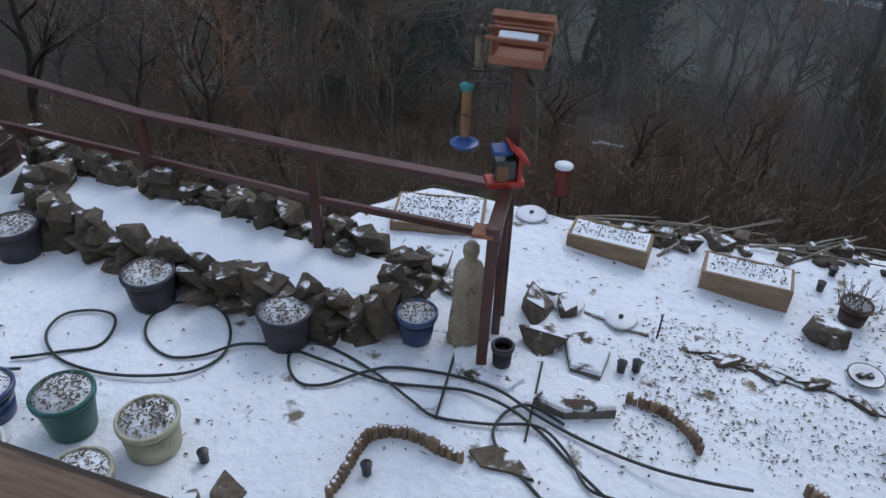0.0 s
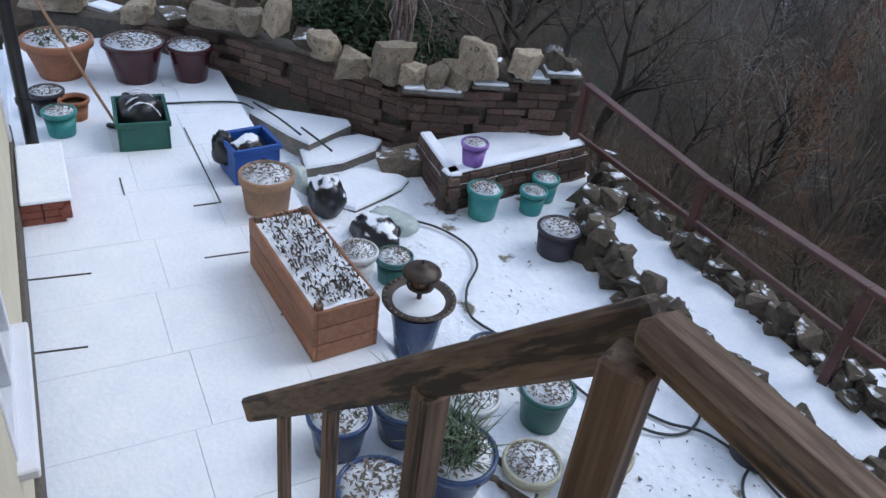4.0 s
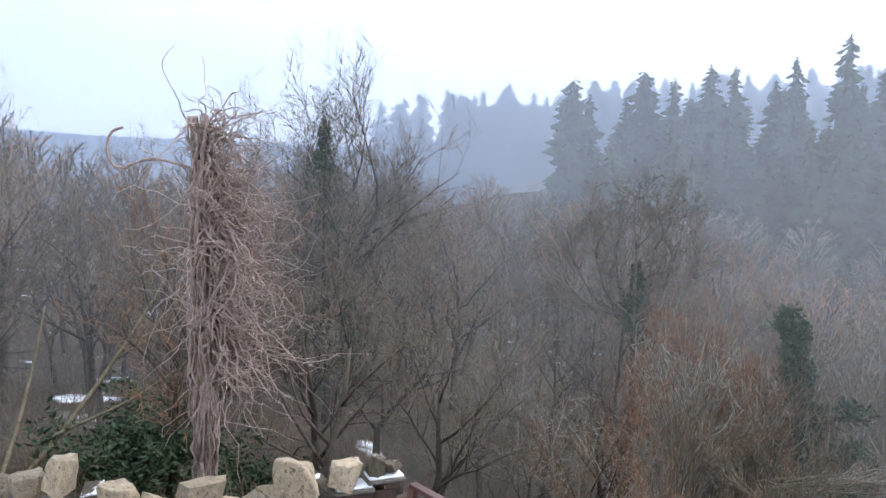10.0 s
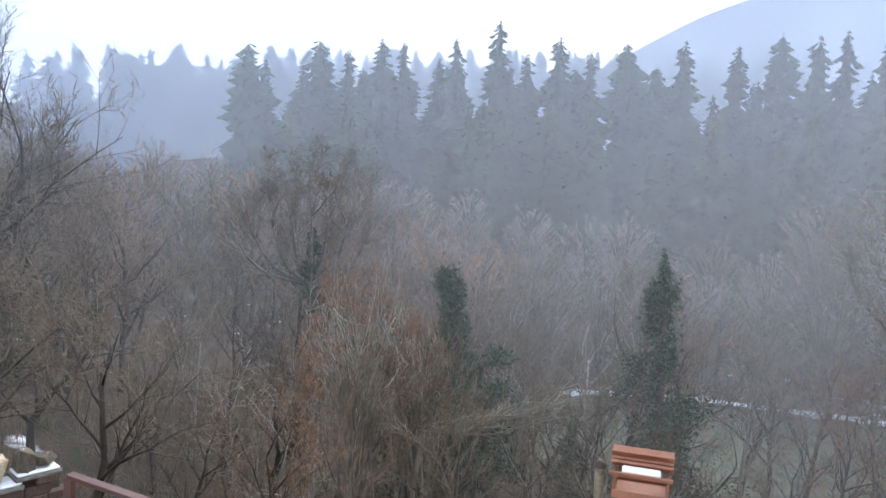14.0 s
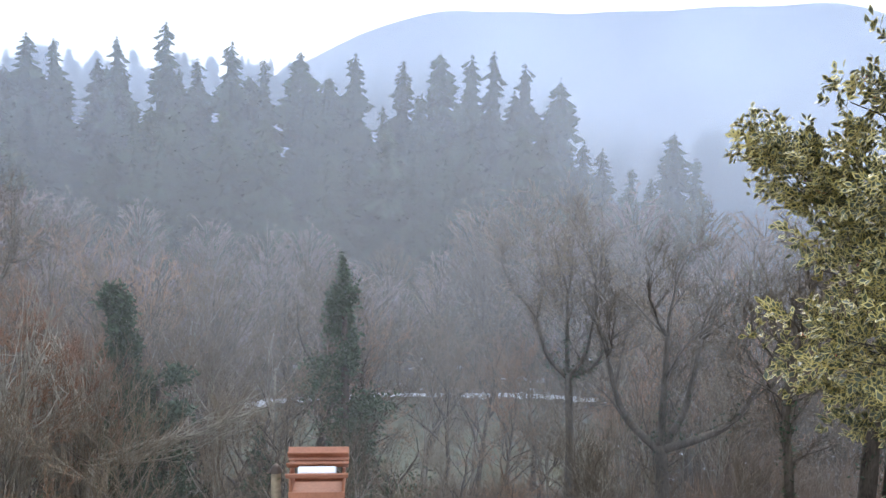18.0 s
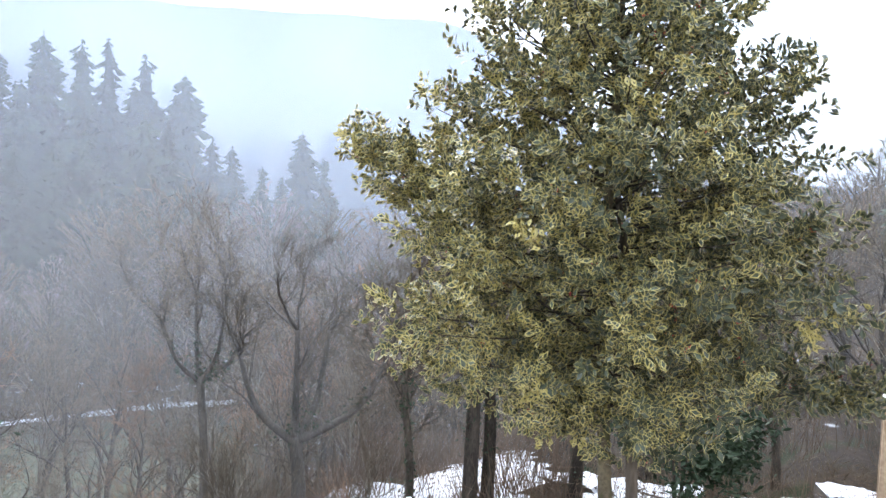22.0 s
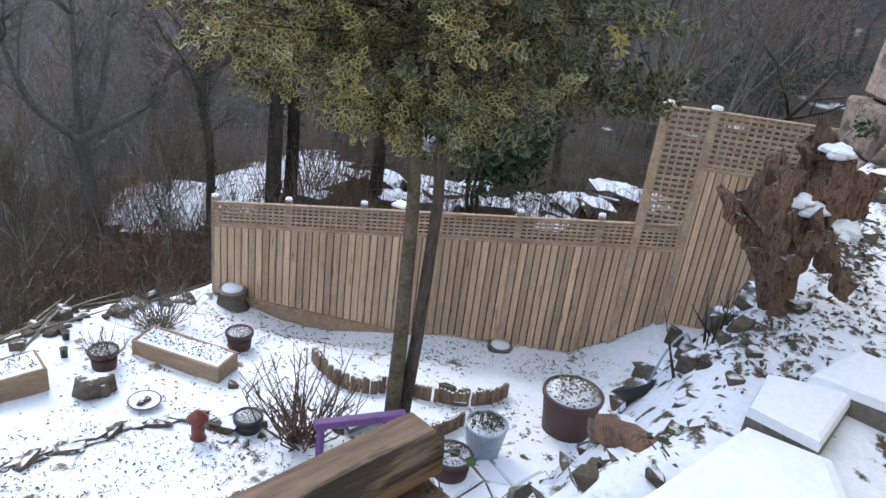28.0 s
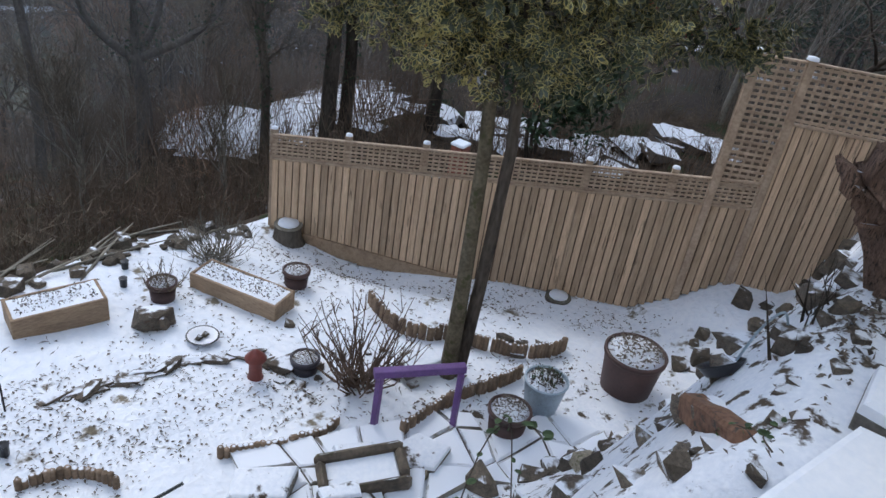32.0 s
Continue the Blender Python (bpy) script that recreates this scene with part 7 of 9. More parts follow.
log_roll("log-roll edging beside the holly trunk", [(3.75, 2.76), (3.99, 2.73), (4.31, 2.71), (4.69, 2.64), (5.01, 2.52), (5.37, 2.44)], None, tall=1.4)
plot = thing("stone_edging", "line of small dark stones and bark edging the snowy plot", "edging")
re = random.Random(61)
for (x0, y0), (x1, y1) in zip(((1.9, 5.03), (2.3, 4.96), (2.7, 4.84), (3.1, 4.72), (3.45, 4.58)), ((2.3, 4.96), (2.7, 4.84), (3.1, 4.72), (3.45, 4.58), (3.75, 4.35))):
    for k in range(7):
        t = (k + re.random()) / 7
        x, y = x0 + (x1 - x0) * t, y0 + (y1 - y0) * t + re.gauss(0, 0.03)
        w = re.uniform(0.05, 0.17)
        part("stone", ROCKS_SNOWY[re.randrange(9)], None, plot, at=scaled(x, y, garden_z(x, y) - 0.01, w * 1.5, w * 0.7, w * 0.55, -20 + re.gauss(0, 25)))
for x, y, s in ((2.75, 4.83, 0.36), (3.2, 4.7, 0.3)):
    lg = thing("edging_log", "rotting log edging half under snow", "log", pose(x, y, garden_z(x, y) + 0.01, 0, 0, -18))
    v, f = [], []
    tube_data([(-s / 2, 0, 0), (-s / 6, 0.02, 0.012), (s / 5, -0.015, 0.008), (s / 2, 0.02, 0)], [0.02, 0.034, 0.03, 0.016], 8, v, f)
    part("log", raw_mesh("log", v, f, LOG_SNOWY, True), None, lg)

# ---- crates, bags, brick box, broom on the patio ----
CRATE_GREEN = plain("green_crate", (0.02, 0.11, 0.08), 0.45)
CRATE_BLUE = plain("blue_crate", (0.025, 0.09, 0.36), 0.4)
BAG = plain("black_sack", (0.014, 0.014, 0.016), 0.28)
BAG_SNOWY = mat("snowy_black_sack", (0.012, 0.012, 0.014), (0.02, 0.02, 0.023), 6, 0.3, 0.1, fine=40, snow=0.45)
BAG_CLEAR = plain("clear_polythene", (0.45, 0.5, 0.47), 0.2)


def crate(label, x, y, w, d, h, turn, material):
    t = thing("crate", label, "crate", pose(x, y, 0, 0, 0, turn))
    for x0, y0, x1, y1 in ((-w, -d, w, -d + 0.02), (-w, d - 0.02, w, d), (-w, -d + 0.021, -w + 0.02, d - 0.021), (w - 0.02, -d + 0.021, w, d - 0.021)):
        part("side", boxed(x0, y0, 0.0, x1, y1, h, 0.006), material, t)
    for x0, y0, x1, y1 in ((-w - 0.02, -d - 0.02, w + 0.02, -d - 0.001), (-w - 0.02, d + 0.001, w + 0.02, d + 0.02), (-w - 0.02, -d, -w - 0.001, d), (w + 0.001, -d, w + 0.02, d)):
        part("rim", boxed(x0, y0, h - 0.06, x1, y1, h + 0.005, 0.005), material, t)
    part("base", boxed(-w + 0.021, -d + 0.021, 0.01, w - 0.021, d - 0.021, 0.06), material, t)
    return t


def sack(label, x, y, z, w, d, h, seed, material=BAG, turn=0, snow=True):
    bm = bmesh.new()
    bmesh.ops.create_icosphere(bm, subdivisions=4, radius=1)
    for v in bm.verts:
        p = v.co.copy()
        k = 1 + 0.20 * noise.noise(p * 1.6 + Vector((seed, 0, 0))) + 0.10 * abs(noise.noise(p * 4.5 + Vector((0, seed, 0))))
        v.co = Vector((p.x * w * k, p.y * d * k, max(0.0, (p.z + 0.55) / 1.55) * h * k))
    t = thing("plastic_sack", label, "sack", pose(x, y, z - 0.02, 0, 0, turn))
    part("bag", bm, BAG_SNOWY if snow and material is BAG else material, t, smooth=True)
    return t


crate("green plastic crate holding a black sack", -8.40, 3.26, 0.36, 0.27, 0.34, WALL_TURN - 4, CRATE_GREEN)
gs = sack("black sack stuffed in a green crate", -8.44, 3.28, 0.12, 0.31, 0.25, 0.38, 3, BAG, WALL_TURN - 4, False)
for k, (px, lean) in enumerate(((-0.16, 0.5), (-0.04, 0.2), (0.09, -0.1), (0.2, -0.5))):
    v, f = [], []
    arc = [Vector((px + 0.06 * lean * math.cos(a), 0.25 * math.cos(a) * (1 - 0.25 * abs(lean)), 0.04 + 0.365 * math.sin(a) * (1 - 1.6 * px * px))) for a in (0.35 + 1.9 * q / 11 for q in range(12))]
    tube_data(arc, [0.004 + 0.009 * abs(math.sin(2.1 * q + k)) for q in range(12)], 6, v, f)
    part("snow_streak", raw_mesh("snow_streak", v, f, SNOW, True), None, gs, "snow caught in a crease")
crate("blue plastic crate with a torn black sack", -7.04, 3.78, 0.23, 0.25, 0.41, WALL_TURN + 8, CRATE_BLUE)
sack("torn black sack in a blue crate", -7.0, 3.74, 0.15, 0.19, 0.21, 0.31, 5)
sack("black sack flopping over the crate", -7.22, 3.58, 0.14, 0.16, 0.11, 0.33, 6, snow=False)
sack("black compost sack streaked with snow", -6.39, 4.33, LOW, 0.25, 0.2, 0.37, 7, turn=-20)
sack("black compost sack slumped on the steps", -5.59, 4.35, LOW, 0.3, 0.2, 0.28, 8, turn=10)
sack("crumpled clear polythene bag", -5.67, 4.66, LOW, 0.3, 0.2, 0.2, 9, BAG_CLEAR, 30)
sack("crumpled clear polythene bag behind the clay pot", -6.86, 4.21, LOW, 0.2, 0.16, 0.4, 10, BAG_CLEAR, 0, False)
bb = thing("brick_ledge", "low red brick ledge capped with snow beside the house", "ledge", pose(-7.77, 1.91, 0, 0, 0, WALL_TURN))
for c in range(3):
    for k in range(5):
        part("brick", UNIT_BRICK_RED, None, bb, at=scaled(-0.46 + k * 0.22 + 0.08 * (c % 2), 0.15, c * 0.075, 0.21, 0.1, 0.068))
    for k in range(2):
        part("brick", UNIT_BRICK_RED, None, bb, at=scaled(0.53, -0.14 + k * 0.19, c * 0.075, 0.1, 0.18, 0.068))
part("core", boxed(-0.57, -0.2, 0.0, 0.5, 0.13, 0.225), MORTAR, bb)
part("snow_cap", boxed(-0.59, -0.22, 0.226, 0.6, 0.215, 0.262, 0.014), SNOW, bb, "thick cushion of snow")
br = thing("broom", "long wooden-handled rake leaning on the house", "rake")
hx, hy = -8.70, 3.10
part("handle", beam((hx, hy, 0.05), (-8.72, 2.32, 1.95), 0.03, 0.03, 0.008), POT_TAN, br, "pale wooden handle")
part("head", beam((hx - 0.12, hy - 0.06, 0.03), (hx + 0.12, hy + 0.08, 0.03), 0.06, 0.04, 0.006), BLACK_PLASTIC, br, "dark rake head")


# ---- lower garden things ----
def small_pot(label, x, y, r, h, m, k, fill="leaves"):
    pot("plant_pot", label, x, y, height(x, y) + 0.0, r, h, m, 0.78, k=k, fill=fill, group="pots in the lower garden")


small_pot("brown barrel pot with twiggy stems by the troughs", 3.67, 5.73, 0.14, 0.22, POT_BROWN, 31, "few")
small_pot("brown barrel pot topped with snow", 4.93, 5.09, 0.145, 0.22, POT_BROWN, 32)
small_pot("large brown tub with looped handles full of snow", 6.07, 1.56, 0.31, 0.5, POT_BROWN, 33)
small_pot("brown pot with straggling dead plants", 4.53, 2.12, 0.19, 0.3, POT_BROWN, 34, "few")
bx, by = 5.05, 2.04
bk = thing("zinc_bucket", "pale blue zinc bucket of dead leaves and snow", "bucket", pose(bx, by, height(bx, by) - 0.01))
part("body", lathe([(0, 0), (0.14, 0), (0.15, 0.02), (0.205, 0.38), (0.212, 0.385), (0.212, 0.4), (0.195, 0.4)], 28), ZINC, bk, smooth=True)
part("snow_fill", lathe([(0.198, 0.36), (0.15, 0.4), (0, 0.42)], 24), SNOW, bk, "snow and litter", True)
part("dead_leaves", FLECKS[2], None, bk, at=scaled(0, 0, 0.36, 0.18, 0.18, 0.35), kind="stuff")
part("leaf_tuft", SHOOTS[1], None, bk, "withered stems", at=scaled(0, 0, 0.4, 0.19, 0.19, 0.3), kind="stuff")
hv, hf = [], []
tube_data([Vector((0.212 * math.cos(a), 0.03 + 0.1 * math.sin(a), 0.37 - 0.16 * math.sin(a))) for a in (math.pi * k / 12 for k in range(13))], [0.006] * 13, 5, hv, hf)
part("handle", raw_mesh("handle", hv, hf, ZINC), None, bk)

PURPLE_PAINT = plain("purple_paint", (0.13, 0.06, 0.2), 0.5)
pr = thing("purple_rail", "purple painted timber handrail at the garden path", "handrail")
pl, prr = Vector((3.69, 2.98, 0.05)), Vector((4.18, 2.47, 0.1))
part("post", beam((pl.x, pl.y, height(pl.x, pl.y) - 0.1), (pl.x + 0.01, pl.y, 0.02), 0.055, 0.055, up=(0, 1, 0)), PURPLE_PAINT, pr)
part("post", beam((prr.x + 0.03, prr.y + 0.02, height(prr.x, prr.y) - 0.1), (prr.x - 0.03, prr.y, 0.06), 0.05, 0.05, up=(0, 1, 0)), PURPLE_PAINT, pr)
part("rail", beam(pl + Vector((-0.06, 0.02, 0.03)), prr + Vector((0.03, 0, 0.0)), 0.08, 0.07), PURPLE_PAINT, pr)

x, y = 3.44, 4.16
RUSTY_RED = plain("rusty_red_glaze", (0.17, 0.04, 0.028), 0.5)
rl = thing("red_lantern", "small red ceramic lantern ornament", "ornament", pose(x, y, height(x, y)))
part("body", lathe([(0, 0), (0.07, 0), (0.075, 0.02), (0.06, 0.05), (0.06, 0.2), (0.065, 0.22)], 16), RUSTY_RED, rl, smooth=True)
part("roof", lathe([(0.095, 0.22), (0.1, 0.235), (0.05, 0.29), (0.02, 0.32), (0, 0.33)], 16), RUSTY_RED, rl, smooth=True)
x, y = 3.77, 4.08
orn = thing("stone_ornament", "dark round stone ornament with snow", "ornament", pose(x, y, height(x, y)))
part("block", ROCKS_SNOWY[2], None, orn, at=scaled(0, 0, -0.02, 0.24, 0.2, 0.2))
pot("plant_pot", "small black pot filled with snow by the shrub", 3.86, 3.95, height(3.86, 3.95), 0.13, 0.17, POT_BLACK, 0.85, k=36)
for k in range(26):
    q = re.random()
    x, y = 3.55 + 1.1 * q + re.gauss(0, 0.14), 4.2 - 1.15 * q + re.gauss(0, 0.16)
    w = re.uniform(0.06, 0.15)
    st = thing("garden_rock", "small dark stone by the twiggy shrub", "rock", pose(x, y, height(x, y) - 0.01), "loose garden rocks")
    part("block", ROCKS_SNOWY[k % 9], None, st, at=scaled(0, 0, 0, w, w * 0.8, w * 0.7, 40 * k))
x, y = 3.48, 4.91
pt = thing("dish", "white dish with two stones lying on the snow", "dish", pose(x, y, height(x, y)))
part("plate", lathe([(0, 0.03), (0.1, 0.032), (0.14, 0.06), (0.15, 0.055), (0.11, 0.01), (0, 0.01)], 24), WHITE_PAINT, pt, smooth=True)
part("rim", lathe([(0.138, 0.058), (0.152, 0.064), (0.158, 0.056), (0.15, 0.05)], 24), BLACK_PLASTIC, pt, "dark rim", True)
for dx in (-0.035, 0.04):
    part("pebble", ROCKS_DARK[1], None, pt, at=scaled(dx, 0.01, 0.03, 0.08, 0.07, 0.06))
for x, y, s, k in ((3.31, 5.41, 0.42, 0), (3.31, 5.37, 0.3, 3), (0.73, 4.90, 0.42, 5), (0.67, 5.34, 0.4, 6), (0.93, 5.40, 0.3, 7), (-0.10, 5.56, 0.3, 8), (-0.28, 5.89, 0.42, 4), (-2.43, 3.09, 0.34, 2), (-2.67, 3.02, 0.26, 1), (-2.56, 3.05, 0.3, 5), (-1.52, 3.17, 0.3, 6), (-1.75, 3.07, 0.26, 3), (-1.94, 2.95, 0.3, 2)):
    st = thing("garden_rock", "weathered garden rock dusted with snow", "rock", pose(x, y, height(x, y) - 0.02), "loose garden rocks")
    part("block", ROCKS_SNOWY[k], None, st, at=scaled(0, 0, 0, s * 0.75, s * 0.62, s * 0.62, 40 * k))
for x, y, s in ((1.42, 5.30, 0.13), (0.68, 6.86, 0.15), (0.96, 5.43, 0.13)):
    d = thing("pot_lid", "round white lid lying on the snow", "lid", pose(x, y, height(x, y) + 0.02))
    part("disc", lathe([(0, 0.03), (s, 0.03), (s + 0.02, 0.015), (s, 0)], 24), WHITE_PAINT, d, smooth=True)
    part("knob", lathe([(0.02, 0.03), (0.024, 0.05), (0, 0.06)], 10), BLACK_PLASTIC, d)
for x, y in ((1.34, 4.66), (-0.60, 3.45), (3.51, 6.14), (3.73, 6.42), (-1.76, 3.47), (1.47, 4.69)):
    s = thing("path_light", "small dark solar path light", "garden light", pose(x, y, height(x, y)))
    part("body", lathe([(0, 0), (0.035, 0), (0.04, 0.1), (0.045, 0.105), (0, 0.12)], 10), BLACK_PLASTIC, s)
    part("stake", lathe([(0.008, -0.08), (0.008, 0)], 6), BLACK_PLASTIC, s)
sl = thing("dark_slate", "dark pointed slab of slate lying by the log edging", "stone", pose(0.3, 3.62, height(0.3, 3.62) + 0.02, 4, -3, 0))
bm = bmesh.new()
bm.faces.new([bm.verts.new((x - 0.3, y - 3.62, 0)) for x, y in ((0.11, 3.68), (0.20, 3.55), (0.42, 3.50), (0.57, 3.44), (0.46, 3.63), (0.32, 3.73))])
got = bmesh.ops.extrude_face_region(bm, geom=bm.faces[:])
for v in [g for g in got["geom"] if isinstance(g, bmesh.types.BMVert)]:
    v.co.z += 0.035
bmesh.ops.recalc_face_normals(bm, faces=bm.faces[:])
part("slab", bm, DARK_STONE, sl)
for (x0, y0), (x1, y1) in (((-0.15, 3.98), (-0.02, 4.8)), ((0.52, 3.81), (0.60, 4.2)), ((0.62, 4.3), (0.69, 4.66))):
    st = thing("path_edging", "thin dark edging strip between snowy path slabs", "edging")
    part("strip", beam((x0, y0, height(x0, y0) + 0.012), (x1, y1, height(x1, y1) + 0.012), 0.018, 0.02, 0.003), JOINT, st)
x, y = 1.0, 7.2
gf = thing("post_feeder", "maroon post feeder with a pale round top beyond the railing", "bird feeder", pose(x, y, height(x, y)))
part("stake", lathe([(0.012, -0.1), (0.012, 0.35)], 8), IRON, gf)
part("body", lathe([(0, 0.28), (0.08, 0.28), (0.085, 0.3), (0.07, 0.34), (0.07, 0.6), (0.09, 0.62)], 18), RUSTY_RED, gf, smooth=True)
part("lid", lathe([(0.1, 0.62), (0.1, 0.64), (0.03, 0.665), (0, 0.665)], 18), WHITE_PAINT, gf, "pale snowy lid", True)
st = thing("garden_stake", "thin dark stake stuck in the snow", "stake", pose(1.7, 5.08, height(1.7, 5.08)))
part("stake", beam((0, 0, -0.1), (0.05, 0.12, 0.22), 0.016, 0.016, 0.003), BLACK_PLASTIC, st)
for x, y, s in ((1.24, 5.31, 0.3), (1.52, 5.17, 0.25), (2.16, 4.95, 0.3), (0.75, 5.6, 0.35)):
    lg = thing("edging_log", "rotting log edging half under snow", "log", pose(x, y, garden_z(x, y), 0, 0, -28))
    part("log", beam((-s / 2, 0, 0), (s / 2, 0.03, 0.01), 0.05, 0.045, 0.012), LOG_SNOWY, lg)
# flat paving stones by the bird table
PS = "flat paving stone under snow beside the path"
slab_poly("paving_stone", PS, [(0.59, 4.18), (0.81, 4.47), (1.21, 4.32), (1.22, 4.11), (0.82, 4.05)], -0.2, 0.12, cover=SNOW_SOIL)
slab_poly("paving_stone", PS, [(0.89, 4.97), (1.19, 5.06), (1.26, 4.79), (1.15, 4.51), (0.91, 4.59)], -0.25, 0.08, cover=SNOW_SOIL)
slab_poly("paving_stone", PS, [(-0.06, 4.75), (0.15, 4.87), (0.48, 4.62), (0.54, 4.43), (0.40, 4.30), (-0.03, 4.48)], -0.28, 0.05, cover=SNOW_SOIL)
slab_poly("paving_stone", PS, [(2.43, 3.32), (2.77, 2.99), (2.48, 2.85), (2.20, 3.16)], -0.28, 0.1, cover=SNOW_SOIL)
slab_poly("paving_stone", PS, [(2.71, 2.75), (2.98, 2.57), (2.89, 2.46), (2.66, 2.65)], -0.3, 0.1, cover=SNOW_SOIL)
slab_poly("paving_stone", PS, [(3.45, 2.68), (3.82, 2.61), (3.88, 2.30), (3.58, 2.26), (3.41, 2.54)], -0.44, 0.05, cover=SNOW_SOIL)
slab_poly("paving_stone", PS, [(3.21, 3.03), (3.46, 2.81), (3.36, 2.55), (3.07, 2.78)], -0.42, 0.05, cover=SNOW_SOIL)
slab_poly("paving_stone", PS, [(4.48, 3.36), (4.93, 3.27), (4.81, 3.02), (4.39, 3.15)], -0.48, 0.05, cover=SNOW_SOIL)

# ---- crazy paving between the trough and the brown pots ----
crazy = thing("crazy_paving", "irregular paving stones under snow with dark open joints", "paving", kind="structure")
CU, CV = Vector((0.87, -0.49, 0)), Vector((0.49, 0.87, 0))
CO = Vector((3.95, 2.28, 0))
bed = bmesh.new()
grid = {}
for i in range(19):
    for j in range(7):
        p = CO + CU * (-1.8 + 0.2 * i) + CV * (-0.55 + 0.18 * j)
        grid[i, j] = bed.verts.new((p.x, p.y, height(p.x, p.y) + 0.012))
for i in range(18):
    for j in range(6):
        bed.faces.new((grid[i, j], grid[i + 1, j], grid[i + 1, j + 1], grid[i, j + 1]))
part("bedding", bed, SNOW_SOIL, crazy, "snow-dusted soil in the joints")
knot = {}
for i in range(11):
    for j in range(4):
        edge = 0.04 if j in (0, 3) else 0.09
        knot[i, j] = CO + CU * (-1.78 + 0.355 * i + re.gauss(0, 0.07)) + CV * (-0.5 + 0.33 * j + re.gauss(0, edge))
for i in range(10):
    for j in range(3):
        ring = [knot[i, j], knot[i + 1, j], knot[i + 1, j + 1], knot[i, j + 1]]
        c = sum(ring, Vector()) / 4
        if re.random() < 0.08 or c.x > 5.1:
            continue
        z = height(c.x, c.y)
        bm = bmesh.new()
        lower = [bm.verts.new((*(c + (p - c) * 0.95).xy, z - 0.04)) for p in ring]
        upper = [bm.verts.new((*(c + (p - c) * 0.93).xy, z + 0.045 + re.uniform(-0.008, 0.008))) for p in ring]
        inner = [bm.verts.new((*(c + (p - c) * 0.8).xy, z + 0.062 + re.uniform(-0.006, 0.006))) for p in ring]
        for lo, hi in ((lower, upper), (upper, inner)):
            for k in range(4):
                bm.faces.new((lo[k], lo[(k + 1) % 4], hi[(k + 1) % 4], hi[k]))
        bm.faces.new(inner)
        part("paving_slab", bm, PAVED_SNOW, crazy)

# ---- twiggy shrubs ----
def shrub(label, x, y, z, r, h, seed, n=26, material=TWIG, thick=0.008):
    rnd = random.Random(seed)
    v, f, stems = [], [], []
    for k in range(n):
        a, lean = rnd.uniform(0, math.tau), 0.15 + 0.85 * rnd.random() ** 0.6
        p = Vector((rnd.uniform(-0.1, 0.1), rnd.uniform(-0.1, 0.1), -0.03))
        tall = h * rnd.uniform(0.6, 1.0)
        wave = Vector((rnd.gauss(0, 0.035), rnd.gauss(0, 0.035), 0)) * h

        def way(t):
            return p + Vector((math.cos(a) * lean * r * t ** 0.75, math.sin(a) * lean * r * t ** 0.75, tall * t * (1.15 - 0.35 * lean + 0.2 * lean * t))) + wave * math.sin(5 * t)

        pts = [way(t) for t in (0, 0.35, 0.7, 1.0)]
        big = k % 5 == 0
        sv, sf = ([], []) if big else (v, f)
        tube_data(pts, [thick * (1.5 if big else 1), thick * 0.9, thick * 0.55, thick * 0.3], 4, sv, sf)
        if big:
            stems.append((sv, sf))
        for _ in range(4):
            t = rnd.uniform(0.35, 0.95)
            q = way(t)
            e = q + Vector((rnd.gauss(0.0, 0.09), rnd.gauss(0, 0.09), rnd.uniform(0.1, 0.24))) * h
            tube_data([q, q.lerp(e, 0.5) + Vector((0, 0, 0.01)), e], [thick * 0.6, thick * 0.4, thick * 0.25], 3, v, f)
    t = thing("shrub", label, "shrub", pose(x, y, z))
    for sv, sf in stems:
        part("stem", raw_mesh("stem", sv, sf, material), None, t)
    part("twig_mass", raw_mesh("twig_mass", v, f, material), None, t, "dense bare twigs", kind="stuff")
    return t


x, y = 4.03, 3.44
shrub("leafless twiggy shrub with red-brown stems", x, y, height(x, y), 0.62, 0.86, 1, 52, TWIG_SHRUB, 0.0095)
x, y = 4.59, 6.02
shrub("dry pale grass clump by the trough", x, y, height(x, y), 0.5, 0.48, 2, 90, BARK_PALE, 0.0045)
x, y = 3.61, 5.67
shrub("dry stems growing from a pot", x, y, -0.36, 0.2, 0.26, 3, 22, TWIG, 0.005)

# ---- cut stump by the fence ----
def cut_stump(x, y, r, h):
    t = thing("tree_stump", "sawn tree stump with a snowy top", "stump", pose(x, y, height(x, y) - 0.03))
    bm = lathe([(r * 1.35, 0), (r * 1.1, h * 0.3), (r, h * 0.7), (r, h)], 18)
    for v in bm.verts:
        v.co.x *= 1 + 0.12 * math.sin(3 * math.atan2(v.co.y, v.co.x))
    part("bark", bm, BARK_GREY, t, smooth=True)
    part("cut", lathe([(r * 1.1, h - 0.01), (r * 1.05, h + 0.004), (0, h + 0.006)], 18), BARK_PALE, t, "pale sawn face")
    part("snow_cap", lathe([(r * 0.8, h + 0.006), (r * 0.75, h + 0.03), (0, h + 0.035)], 18), SNOW, t, "disc of snow", True)


cut_stump(5.94, 6.19, 0.17, 0.26)
cut_stump(7.32, 2.94, 0.15, 0.07)

# ---- bank of rocks and slabs by the house ----
bank = thing("rock_bank", "snowy bank set with rocks rising to the house", "rockery")
rb = random.Random(77)


def bank_rock(x, y, s, k, m=None, lift=0.0):
    z = height(x, y) - 0.05 + lift
    part("rock", (m or ROCKS_DARK)[(0, 2, 5, 7, 3)[k % 5]], None, bank, at=scaled(x, y, z, s, s * 0.85, s * 0.9, 53 * k, rb.uniform(-10, 10), rb.uniform(-10, 10)))


